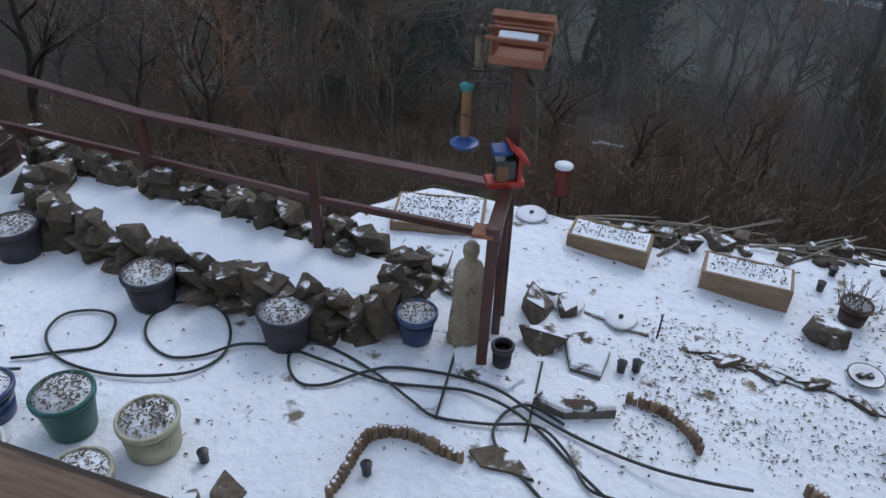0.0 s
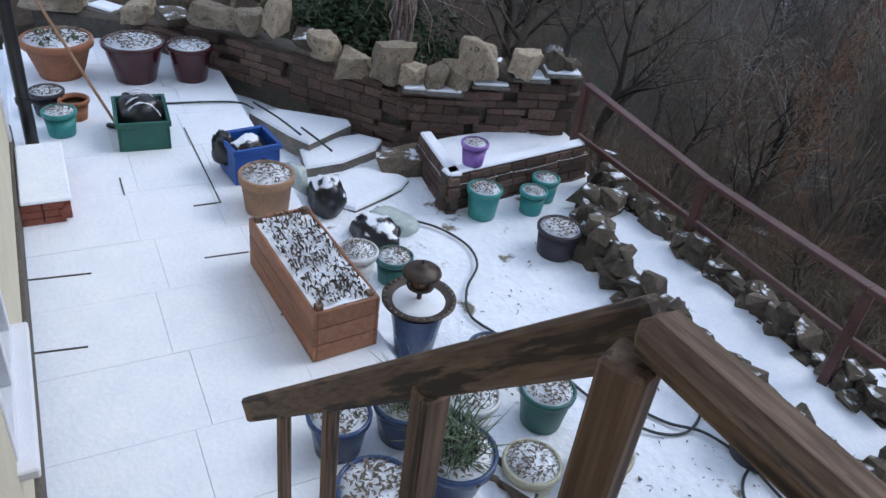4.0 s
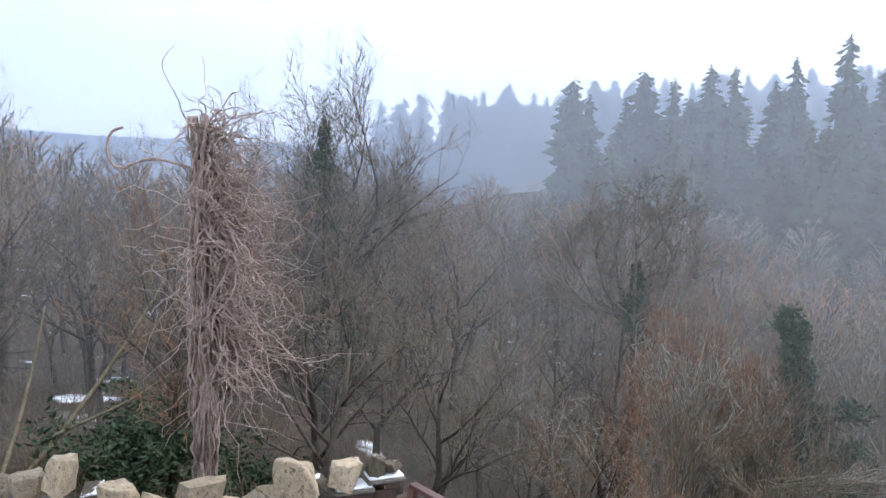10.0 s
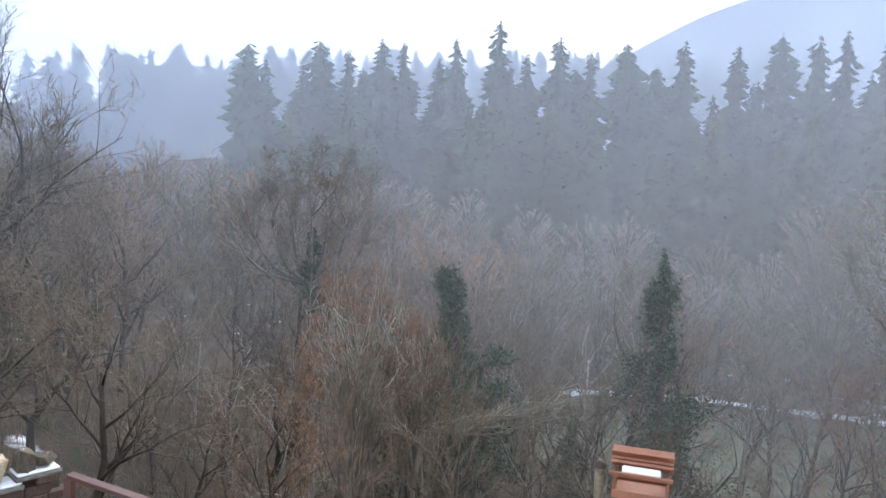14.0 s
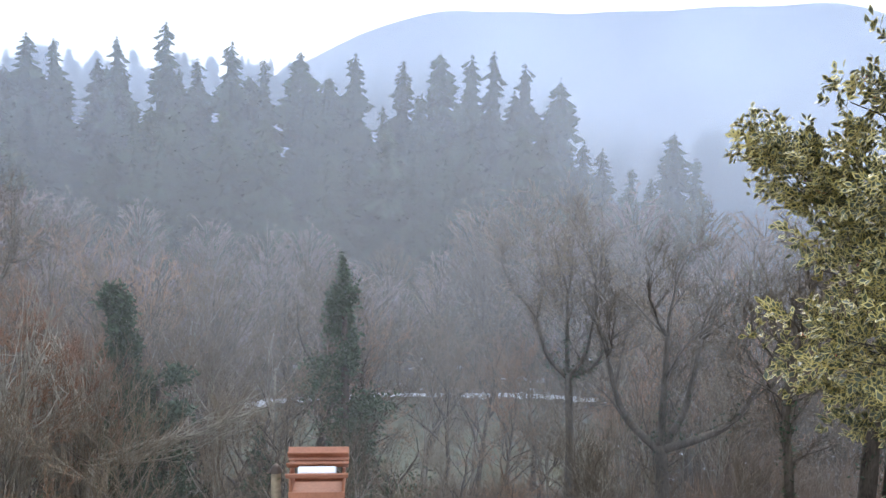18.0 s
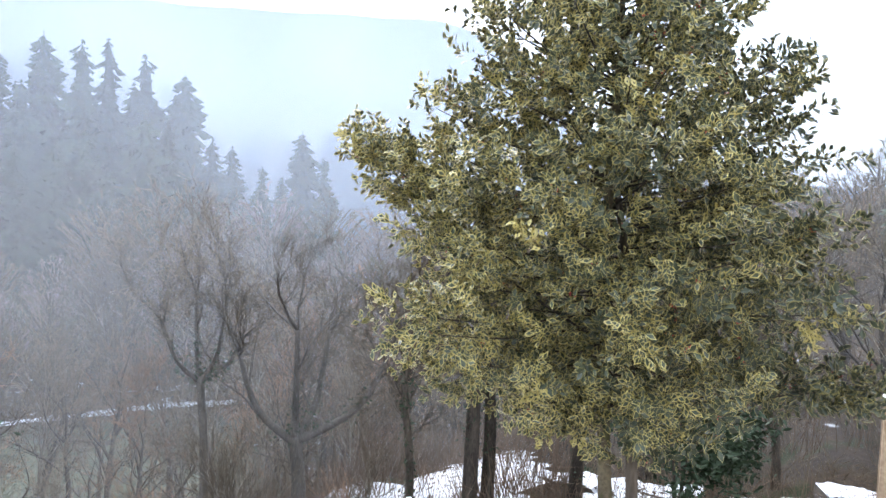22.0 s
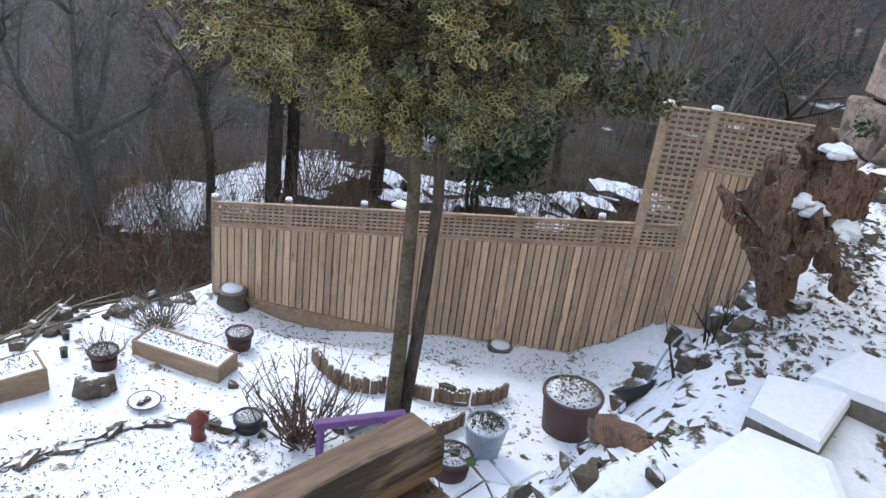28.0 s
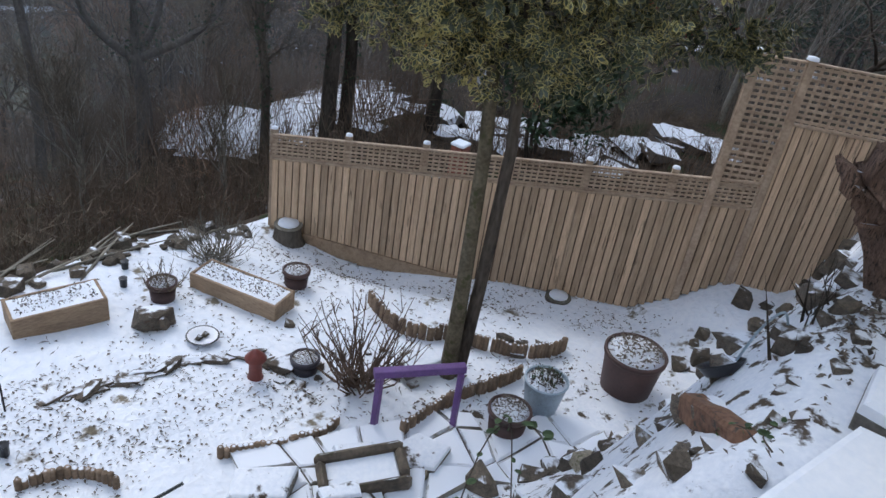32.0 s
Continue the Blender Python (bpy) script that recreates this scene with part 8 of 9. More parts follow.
for k in range(34):
    x = rb.uniform(2.2, 7.7)
    y = along(BANK_FOOT, x) - rb.uniform(-0.1, along(BANK_WIDE, x) + 0.25)
    bank_rock(x, y, rb.uniform(0.07, 0.1) * (1 + 0.32 * max(0.0, x - 2.2)), k, ROCKS_SNOWY)
for k in range(20):
    x = 2.9 + 0.2 * k + rb.uniform(-0.06, 0.06)
    y = along(BANK_FOOT, x) - 0.12 + rb.uniform(-0.06, 0.06)
    bank_rock(x, y, rb.uniform(0.16, 0.27), k + 11, ROCKS_SNOWY if k % 2 else ROCKS_DARK, lift=rb.uniform(-0.06, 0.02))
for k, (x, y, s) in enumerate(((3.05, 1.02, 0.24), (2.52, 0.5, 0.16), (3.3, 1.35, 0.2), (4.35, 1.35, 0.26), (2.35, 1.2, 0.18), (5.3, 0.9, 0.26), (4.6, 0.55, 0.24), (5.6, 0.45, 0.24), (3.75, 0.3, 0.16), (4.2, 0.25, 0.2), (3.1, 0.2, 0.1))):
    bank_rock(x, y, s, k, ROCKS_SNOWY)
for k in range(26):
    bank_rock(rb.uniform(6.7, 8.0), rb.uniform(0.2, 1.25), rb.uniform(0.1, 0.24), k + 40)
for k, (x, y, s) in enumerate(((3.83, 1.17, 0.34), (3.49, 2.32, 0.3), (3.34, 2.52, 0.36), (4.44, 1.85, 0.26), (3.35, 0.69, 0.3), (2.80, 0.16, 0.22), (3.70, 0.54, 0.36), (3.59, 0.26, 0.34), (7.61, 0.72, 0.28), (6.76, 1.07, 0.24))):
    bank_rock(x, y, s * 0.5, k + 3, ROCKS_PALE if k in (0, 1) else ROCKS_SNOWY)
bank_rock(3.2, 0.58, 0.17, 2, ROCKS_SNOWY, 0.04)
bank_rock(2.98, 0.46, 0.15, 5, ROCKS_SNOWY, 0.02)
a, b = Vector((3.17, 0.585, 1.57)), Vector((2.64, 0.225, 1.9))
bl = thing("fallen_block", "long red-brown fallen stone block in the bank", "stone block")
bm = beam(a, b, 0.15, 0.15, 0.02)
bmesh.ops.subdivide_edges(bm, edges=bm.edges[:], cuts=3, use_grid_fill=True)
for v in bm.verts:
    v.co += Vector((noise.noise(v.co * 5), noise.noise(v.co * 5 + Vector((7, 0, 0))), noise.noise(v.co * 5 + Vector((0, 7, 0))))) * 0.025
part("block", bm, mat("rusty_stone", (0.09, 0.048, 0.03), (0.25, 0.135, 0.08), 6, 0.9, 0.7, (0.06, 0.05, 0.04), 0.35, fine=30), bl)
off = Vector((0.035, -0.075, 0.055))
bm = beam(a + off, b + off, 0.13, 0.06, 0.02)
bmesh.ops.subdivide_edges(bm, edges=bm.edges[:], cuts=3, use_grid_fill=True)
for v in bm.verts:
    v.co += Vector((0, noise.noise(v.co * 9), noise.noise(v.co * 9 + Vector((0, 7, 0))))) * 0.02
part("snow_cap", bm, SNOW, bl, "snow along the top")
# flat leaf-littered stones and dark lumps on the bank's edge
for k, (x, y, w) in enumerate(((3.5, 1.05, 0.17), (3.27, 0.74, 0.13), (2.79, 0.17, 0.07), (2.87, 0.08, 0.06), (2.42, 0.16, 0.09), (2.5, 0.62, 0.13), (2.43, 0.45, 0.12), (3.2, 0.16, 0.09), (3.36, 0.02, 0.1), (2.62, 0.42, 0.09), (3.02, 0.1, 0.07))):
    bank_rock(x, y, w, k + 1, ROCKS_SNOWY if k % 3 else ROCKS_DARK)
# curved plank and hoop of hose on the bank
wl = thing("worn_trough", "old stone sink lying in the snow", "stone trough", pose(3.15, 2.66, height(3.15, 2.66) + 0.06, 8, -6, -40))
for x0, y0, x1, y1 in ((-0.36, -0.2, 0.36, -0.13), (-0.36, 0.13, 0.36, 0.2), (-0.36, -0.13, -0.28, 0.13), (0.28, -0.13, 0.36, 0.13)):
    part("rim", boxed(x0, y0, -0.12, x1, y1, 0.12, 0.032), DARK_STONE, wl)
part("snow_fill", boxed(-0.28, -0.13, -0.12, 0.28, 0.13, 0.05, 0.01), SNOW, wl, "snow inside")
x, y = 3.62, 0.53
td = thing("black_tub", "shallow black rubber tub tipped over in the snow", "tub", pose(x, y, height(x, y) + 0.02, -35, 20, 0))
part("bowl", lathe([(0, 0), (0.1, 0), (0.135, 0.06), (0.145, 0.068), (0.135, 0.072), (0.095, 0.02), (0, 0.016)], 28), BLACK_PLASTIC, td, smooth=True)
hoop = thing("bent_pipe", "grey bent pipe arching over the rocks", "pipe")
v, f = [], []
pa, pb = Vector((3.72, 0.51, 0)), Vector((3.79, 0.31, 0))
pa.z, pb.z = height(pa.x, pa.y), height(pb.x, pb.y)
path = smooth_path([pa, pa.lerp(pb, 0.3) + Vector((0, 0, 0.2)), pa.lerp(pb, 0.7) + Vector((0, 0, 0.22)), pb], 6)
tube_data(path, [0.008] * len(path), 7, v, f)
part("pipe", raw_mesh("pipe", v, f, ZINC, True), None, hoop)
# path slabs near the house
PT = "large path slab under thick clean snow"
slab_poly("path_slab", PT, [(1.85, 0.22), (2.86, -0.12), (2.86, -0.51), (2.35, -0.69), (1.81, -0.15)], 2.14, 0.16, snow=0.06)
slab_poly("path_slab", PT, [(2.97, -0.10), (3.38, -0.12), (3.50, -0.55), (2.90, -0.44)], 2.16, 0.18, snow=0.06)
slab_poly("path_slab", PT, [(3.44, -0.31), (3.94, -0.52), (3.87, -0.89), (3.42, -0.73)], 2.2, 0.2, snow=0.06)

# ---- ruined stone wall with ivy ----
ruin = thing("ruin_wall", "tall ruined wall of large weathered stone blocks", "wall")
RX, RY = 7.40, -0.2


def ruin_blocks():
    rnd = random.Random(9)
    way, back = Vector((0.55, -0.83, 0)), Vector((0.83, 0.55, 0))
    z, c = 2.0, 0
    turn = math.degrees(math.atan2(way.y, way.x))
    face = Vector((RX, RY, 0))
    heights = (0.42, 0.5, 0.62, 0.36, 0.55, 0.42, 0.5, 0.46, 0.5, 0.44, 0.5)
    for c, h in enumerate(heights):
        s = 0.07 * c + rnd.uniform(-0.03, 0.05)
        while s < 3.2:
            w = rnd.uniform(0.42, 0.8)
            p = face + way * (s + w / 2) + back * 0.25
            bm = boxed(-w / 2 + 0.012, -0.3, 0.012, w / 2 - 0.012, 0.3, h - 0.012, 0.035)
            for v in bm.verts:
                v.co += Vector((noise.noise(v.co * 3 + Vector((c, s, 0))), noise.noise(v.co * 3 + Vector((0, c, s))), 0)) * 0.045
            part("block", bm, RUIN_STONE, ruin, at=pose(p.x, p.y, z, 0, 0, turn))
            s += w
        z += h
    a, b = face + way * 0.5 + back * 0.32, face + way * 3.2 + back * 0.32
    part("core", beam((a.x, a.y, 4.3), (b.x, b.y, 4.3), 0.3, 4.6, 0), MORTAR, ruin)
    return way, back, face


RW, RB, RF = ruin_blocks()
LEDGE = thing("slate_ledge", "protruding slates with a strip of snow on the ruin", "slates", pose(RF.x + RW.x * 0.15, RF.y + RW.y * 0.15, 3.52, 0, 0, math.degrees(math.atan2(RW.y, RW.x))))
part("slate", boxed(-0.2, -0.22, 0, 0.25, 0.1, 0.04, 0.008), SLAB_STONE, LEDGE)
part("slate", boxed(0.1, -0.2, 0.041, 0.4, 0.1, 0.07, 0.008), SLAB_STONE, LEDGE)
part("snow_cap", boxed(-0.17, -0.19, 0.04, 0.09, 0.0, 0.075, 0.012), SNOW, LEDGE, "strip of snow")


def ivy_mass(label, spots, seed, size=0.06, material=IVY, per=240):
    rnd = random.Random(seed)
    v, f = [], []
    for x, y, z, sx, sy, sz in spots:
        leaf_cards(v, f, (x, y, z), (sx, sy, sz), per, size, rnd, 1.0)
    t = thing("ivy", label, "ivy")
    part("foliage", raw_mesh("foliage", v, f, material), None, t, kind="stuff")
    sv, sf = [], []
    for x, y, z, sx, sy, sz in spots:
        for _ in range(3):
            tube_data([(x + rnd.gauss(0, sx), y + rnd.gauss(0, sy), z - 2 * sz), (x + rnd.gauss(0, sx), y + rnd.gauss(0, sy), z), (x + rnd.gauss(0, sx), y + rnd.gauss(0, sy), z + sz)], [0.004, 0.0035, 0.0025], 4, sv, sf)
    part("stem_tangle", raw_mesh("stem_tangle", sv, sf, BARK), None, t, "brown climbing stems", kind="stuff")


ivy_mass("dark green ivy hanging over the ruined wall", [(RF.x + RW.x * s - RB.x * 0.16, RF.y + RW.y * s - RB.y * 0.16, z, 0.13, 0.13, 0.22) for s, z in ((0.35, 5.0), (0.2, 5.4), (0.5, 5.5), (0.1, 5.9), (0.6, 6.0), (0.9, 5.7), (0.3, 6.3), (0.8, 6.4), (0.1, 5.05), (0.15, 4.6), (-0.05, 5.6))], 4)
ivy_mass("sprigs of ivy on the ruin's edge", [(RF.x - RW.x * 0.05, RF.y - RW.y * 0.05, z, 0.08, 0.08, 0.07) for z in (4.5, 4.15, 2.75)], 5, 0.045, IVY, 26)
BRAMBLE_LEAF = mat("bramble_leaf", (0.035, 0.06, 0.022), (0.085, 0.13, 0.05), 14, 0.5, 0.2, spec=0.35, own=0.2)


def bramble(foot, over, tip, seed, leaves=9, size=0.035):
    """One arching bramble stem with a few rounded leaves."""
    rnd = random.Random(seed)
    t = thing("bramble", "arching bramble stem with a few green leaves over the snow", "bramble", pose(*foot))
    path = [p - Vector(foot) for p in smooth_path([Vector(foot), Vector(over), Vector(tip)], 7)]
    v, f = [], []
    tube_data(path, [0.005 * (1 - 0.5 * i / len(path)) for i in range(len(path))], 5, v, f)
    part("stem", raw_mesh("stem", v, f, BARK), None, t)
    for k in range(leaves):
        p = path[min(len(path) - 1, 4 + int((len(path) - 4) * k / leaves))] + Vector((rnd.gauss(0, 0.02), rnd.gauss(0, 0.02), rnd.gauss(0.005, 0.012)))
        r = size * rnd.uniform(0.6, 1.4)
        ring = [Vector((r * 1.25 * math.cos(a), r * 0.85 * math.sin(a), -0.12 * r * math.cos(a) ** 2 + 0.25 * r * abs(math.sin(a)))) for a in (math.tau * q / 10 for q in range(10))]
        turn = Matrix.Rotation(rnd.uniform(0, math.tau), 3, "Z") @ Matrix.Rotation(rnd.gauss(0, 0.45), 3, "X")
        part("leaf", raw_mesh("leaf", [p + turn @ q for q in [Vector((0, 0, 0))] + ring], [(0, 1 + q, 1 + (q + 1) % 10) for q in range(10)], BRAMBLE_LEAF), None, t)


bramble((2.07, 1.38, height(2.07, 1.38)), (2.34, 1.34, 1.45), (2.6, 1.08, 1.4), 1, 10, 0.02)
bramble((2.66, 1.2, height(2.66, 1.2)), (2.5, 1.3, 1.42), (2.47, 1.36, 1.42), 2, 6, 0.014)
bramble((2.6, 0.2, height(2.6, 0.2)), (2.7, 0.3, 1.94), (2.76, 0.4, 1.8), 3, 8, 0.014)
bramble((2.55, 0.14, height(2.55, 0.14)), (2.66, 0.2, 1.98), (2.8, 0.16, 1.98), 4, 7, 0.015)

# ---- the great root stump ----
def root_stump(x, y, z):
    """A torn-out stump: a fluted, splintered bole that widens upwards, broken lumps along its top and roots at its foot."""
    rnd = random.Random(14)
    t = thing("root_stump", "broken reddish tree stump with jagged splintered wood", "stump", pose(x, y, z) @ Matrix.Scale(0.72, 4))
    left, fro = Vector((-0.46, 0.89, 0)), Vector((-0.89, -0.46, 0))

    def gnaw(me, amount):
        for q in me.vertices:
            c = q.co.copy()
            q.co += Vector((noise.noise(c * 6), noise.noise(c * 6 + Vector((9, 0, 0))), 1.6 * noise.noise(c * 8 + Vector((0, 5, 0))))) * amount + Vector((noise.noise(c * 19), noise.noise(c * 19 + Vector((9, 0, 0))), 1.5 * noise.noise(c * 15 + Vector((0, 9, 0))))) * amount * 0.5
        return me

    def at(side, up, front=0.0):
        return left * side + fro * front + Vector((0, 0, up))

    # the bole leans out and widens upwards, with a slanting torn top
    v, f = [], []
    rings, n = 26, 40
    for k in range(rings + 1):
        q = k / rings
        middle = at(0.26 + 0.3 * q ** 1.1, -0.5 + 1.05 * q)
        wide, deep = 0.1 + 0.2 * q ** 0.9, 0.1 + 0.12 * q
        for j in range(n):
            a = math.tau * j / n
            flute = 1 + 0.3 * noise.noise(Vector((3.2 * math.cos(a), 3.2 * math.sin(a), q * 1.1))) + 0.22 * noise.noise(Vector((9 * math.cos(a), 9 * math.sin(a), q * 2.5 + 7)))
            p = middle + left * (wide * flute * math.cos(a)) + fro * (deep * flute * math.sin(a))
            p.z += (0.34 * noise.noise(Vector((2.6 * math.cos(a) + 5, 2.6 * math.sin(a), 0))) + 0.25 * noise.noise(Vector((8 * math.cos(a), 8 * math.sin(a), 3))) - 0.12 * math.sin(a)) * q ** 3
            v.append(p)
    for k in range(rings):
        for j in range(n):
            b, p = k * n, (j + 1) % n
            f.append((b + j, b + p, b + n + p, b + n + j))
    f.append(tuple(rings * n + j for j in range(n)))
    part("bole", raw_mesh("bole", v, f, STUMP_WOOD), None, t, "fluted rotten bole")
    # splinters, broken lumps and the split-off log: foot and head (side, up, front), thickness
    for foot, head, r in (((0.55, 0.2, 0.1), (1.0, 0.56, 0.1), 0.1), ((0.5, 0.2, 0.16), (0.82, 0.7, 0.14), 0.1), ((0.45, 0.1, 0.2), (0.66, 0.72, 0.2), 0.09), ((0.4, 0.2, 0.1), (0.6, 0.95, 0.0), 0.1), ((0.3, 0.2, 0.05), (0.4, 0.76, 0.02), 0.09),
                          ((0.1, 0.3, 0.0), (0.18, 1.0, 0.0), 0.15), ((-0.02, 0.3, 0.0), (-0.06, 0.8, -0.05), 0.1), ((0.32, 0.5, 0.22), (-0.17, -0.12, 0.24), 0.08), ((0.4, 0.05, 0.2), (0.2, 0.45, 0.22), 0.08), ((-0.1, 0.5, -0.15), (-0.35, 0.75, -0.2), 0.1), ((0.3, 0.7, -0.2), (0.24, 1.15, -0.2), 0.1)):
        v, f = [], []
        path = [at(*foot).lerp(at(*head), q / 9) + Vector((rnd.gauss(0, 0.012), rnd.gauss(0, 0.012), 0)) for q in range(10)]
        tube_data(path, [r * (0.8, 0.95, 1.0, 1.0, 0.95, 0.95, 0.9, 0.85, 0.8, 0.62)[q] for q in range(10)], 14, v, f)
        part("splinter", gnaw(raw_mesh("splinter", v, f, STUMP_WOOD), 0.1), None, t)
    for e in ((0.25, -0.95, 0.3), (0.55, -0.8, 0.28), (0.05, -0.75, 0.35)):
        v, f = [], []
        path = smooth_path([at(0.32, -0.2, 0.05), at(0.3, -0.45, 0.15), at(*e).lerp(at(0.3, -0.5, 0.2), 0.35), at(*e)], 5)
        tube_data([p + Vector((rnd.gauss(0, 0.012), rnd.gauss(0, 0.012), 0)) for p in path], [0.085 * (1 - 0.6 * i / len(path)) for i in range(len(path))], 8, v, f)
        part("root", gnaw(raw_mesh("root", v, f, STUMP_WOOD), 0.04), None, t)
    # snow lodged in the hollows
    for side, up, front, r in ((0.42, 0.62, 0.1, 0.12), (0.3, 0.56, 0.1, 0.13), (0.72, 0.52, 0.05, 0.09), (0.19, 1.02, 0.0, 0.12), (0.5, 0.72, -0.05, 0.1), (0.02, 0.42, 0.1, 0.16)):
        bm = bmesh.new()
        bmesh.ops.create_icosphere(bm, subdivisions=3, radius=r)
        for q in bm.verts:
            q.co = at(side, up, front) + Vector((q.co.x, q.co.y, q.co.z * 0.5)) * (1 + 0.5 * noise.noise(q.co * 14))
        part("snow_clump", bm, SNOW, t, "snow lodged in the hollows")


def stump_litter():
    """Stones, dead leaves and broken stems in the snow about the stump."""
    rnd = random.Random(77)
    for k, (x, y, w) in enumerate(((3.83, 0.15, 0.12), (3.52, 0.19, 0.1), (3.68, -0.02, 0.1), (3.4, 0.02, 0.09), (3.95, 0.1, 0.13), (4.1, 0.12, 0.12), (4.37, 0.12, 0.16), (3.6, 0.28, 0.11), (5.6, -0.45, 0.13), (5.9, -0.4, 0.15), (6.1, -0.62, 0.2), (5.3, -0.55, 0.1), (4.9, -0.3, 0.1), (4.25, -0.32, 0.07), (4.6, -0.5, 0.07))):
        bank_rock(x, y, w, k + 2, ROCKS_DARK if k % 3 == 1 else ROCKS_SNOWY)
    v, f = [], []
    for cx, cy, sx, n in ((4.15, -0.22, 0.22, 330), (5.2, -0.35, 0.3, 300), (5.7, -0.4, 0.25, 200), (4.7, -0.45, 0.3, 150), (3.75, 0.0, 0.25, 180), (4.4, -0.6, 0.35, 60)):
        for _ in range(n):
            x, y = rnd.gauss(cx, sx), rnd.gauss(cy, 0.11)
            leaf_cards(v, f, (x, y, height(x, y) + 0.012), (0.0, 0.0, 0.006), 1, rnd.uniform(0.014, 0.034), rnd, 0.35)
    tagged(new("leaf_litter", raw_mesh("leaf_litter", v, f, MULCH)), "dead brown and grey-green leaves about the stump", "leaves", kind="stuff")
    t = thing("dead_stems", "broken brown plant stems sticking out of the snow", "stems", pose(4.0, 0.22, height(4.0, 0.22)))
    v, f = [], []
    for _ in range(26):
        p = Vector((rnd.gauss(0, 0.22), rnd.gauss(0, 0.06), -0.1))
        spike([p, p + Vector((rnd.gauss(0, 0.12), rnd.gauss(0, 0.1), rnd.uniform(0.18, 0.42)))], rnd.uniform(0.006, 0.014), v, f)
    part("stem_tangle", raw_mesh("stem_tangle", v, f, BARK), None, t, kind="stuff")


stump_litter()
# dark stones round the holly's bed and the shrub
for k, (x, y, w) in enumerate(((5.21, 3.9, 0.1), (5.19, 3.77, 0.12), (5.27, 3.62, 0.11), (5.36, 3.44, 0.13), (5.75, 2.84, 0.2), (5.69, 2.66, 0.16), (5.93, 2.71, 0.14), (5.53, 2.79, 0.12), (4.71, 3.66, 0.1), (4.8, 3.44, 0.12), (6.11, 2.6, 0.11), (4.53, 3.74, 0.09), (4.28, 4.56, 0.12), (4.0, 4.48, 0.1))):
    bank_rock(x, y, w, k + 4, ROCKS_SNOWY if k % 2 else ROCKS_DARK)
root_stump(4.36, -0.2, 2.42)

# ---- variegated holly ----
def holly():
    rnd = random.Random(40)
    x, y = 4.87, 2.97
    z = height(x, y)
    t = thing("holly_tree", "variegated holly with yellow-edged leaves, red berries and two bare stems", "tree", pose(x, y, z))
    top = 8.6
    ox, oy = 0.3, 0.28
    for k, (dx, r) in enumerate(((-0.03, 0.07), (0.06, 0.06))):
        v, f = [], []
        tube_data([(dx, -0.05 * k, -0.15), (dx * 1.5 + 0.02, -0.1 * k, 1.0), (dx + 0.1, 0.08 - 0.2 * k, 2.4), (dx * 1.4 + 0.22, oy - 0.2 * k, 4.2), (ox, oy, 6.2 - k), (ox, oy, top - 0.3 - 1.5 * k)], [r * 1.25, r, r * 0.85, r * 0.65, r * 0.4, 0.015], 10, v, f)
        part("trunk", raw_mesh("trunk", v, f, (BARK_MOSS, BARK)[k], True), None, t, ("mossy olive stem", "dark brown stem")[k])
    shape = ((3.15, 0.7), (3.4, 1.45), (3.7, 1.85), (4.3, 1.9), (4.9, 1.78), (5.5, 1.6), (6.0, 1.35), (6.6, 1.15), (7.3, 0.9), (8.0, 0.55), (8.7, 0.15))

    def reach(h):
        for (h0, r0), (h1, r1) in zip(shape, shape[1:]):
            if h <= h1:
                return r0 + (r1 - r0) * max(0.0, (h - h0)) / (h1 - h0)
        return 0.1

    sprays = []
    wood_v, wood_f = [], []

    def bough(root, tip, count, first=0.2, fuzz=0.17):
        mid = root.lerp(tip, 0.55) - Vector((0, 0, 0.04 * (tip - root).length))
        path = smooth_path([root, mid, tip], 4)
        tube_data(path, [0.012 * (1 - 0.75 * i / len(path)) for i in range(len(path))], 4, wood_v, wood_f)
        out = (tip - root).normalized()
        for _ in range(count):
            q = first + (1 - first) * math.sqrt(rnd.random())
            i = min(len(path) - 2, int(q * (len(path) - 1)))
            p = path[i].lerp(path[i + 1], q * (len(path) - 1) - i)
            c = p + Vector((rnd.gauss(0, fuzz), rnd.gauss(0, fuzz), rnd.gauss(0.02, fuzz * 0.75)))
            d = (out * 0.7 + (c - p) * 4 + Vector((rnd.gauss(0, 0.35), rnd.gauss(0, 0.35), rnd.uniform(-0.1, 0.6)))).normalized()
            sprays.append((c, d))

    for k in range(185):
        h = 3.15 + 5.4 * ((k + rnd.random()) / 185) ** 1.22
        a = k * 2.39996 + rnd.uniform(-0.4, 0.4)
        r = reach(h) * (0.92 + 0.3 * noise.noise(Vector((1.6 * math.cos(a), 1.6 * math.sin(a), h * 1.3 + 4)))) * (1.0 if k % 3 else rnd.uniform(0.45, 0.8))
        rise = -0.1 + 0.42 * smoothstep(3.6, 6.5, h)
        root = Vector((ox * min(1, h / 5), oy * min(1, h / 5), max(2.75, h - (0.1 + rise) * r)))
        bough(root, Vector((ox + r * math.cos(a), oy + r * math.sin(a), h)), int(6 + 7.5 * r))
    here = Vector((x, y, z))
    bough(Vector((ox, oy, 3.9)), Vector((4.02, 5.22, 4.80)) - here, 70, 0.3, 0.14)
    bough(Vector((ox, oy, 3.7)), Vector((4.15, 5.0, 4.45)) - here, 40, 0.4, 0.14)
    bough(Vector((ox, oy, 3.9)), Vector((4.35, 4.75, 4.75)) - here, 36, 0.4, 0.13)
    bough(Vector((ox, oy, 3.3)), Vector((5.9, 1.35, 2.95)) - here, 40, 0.4, 0.13)
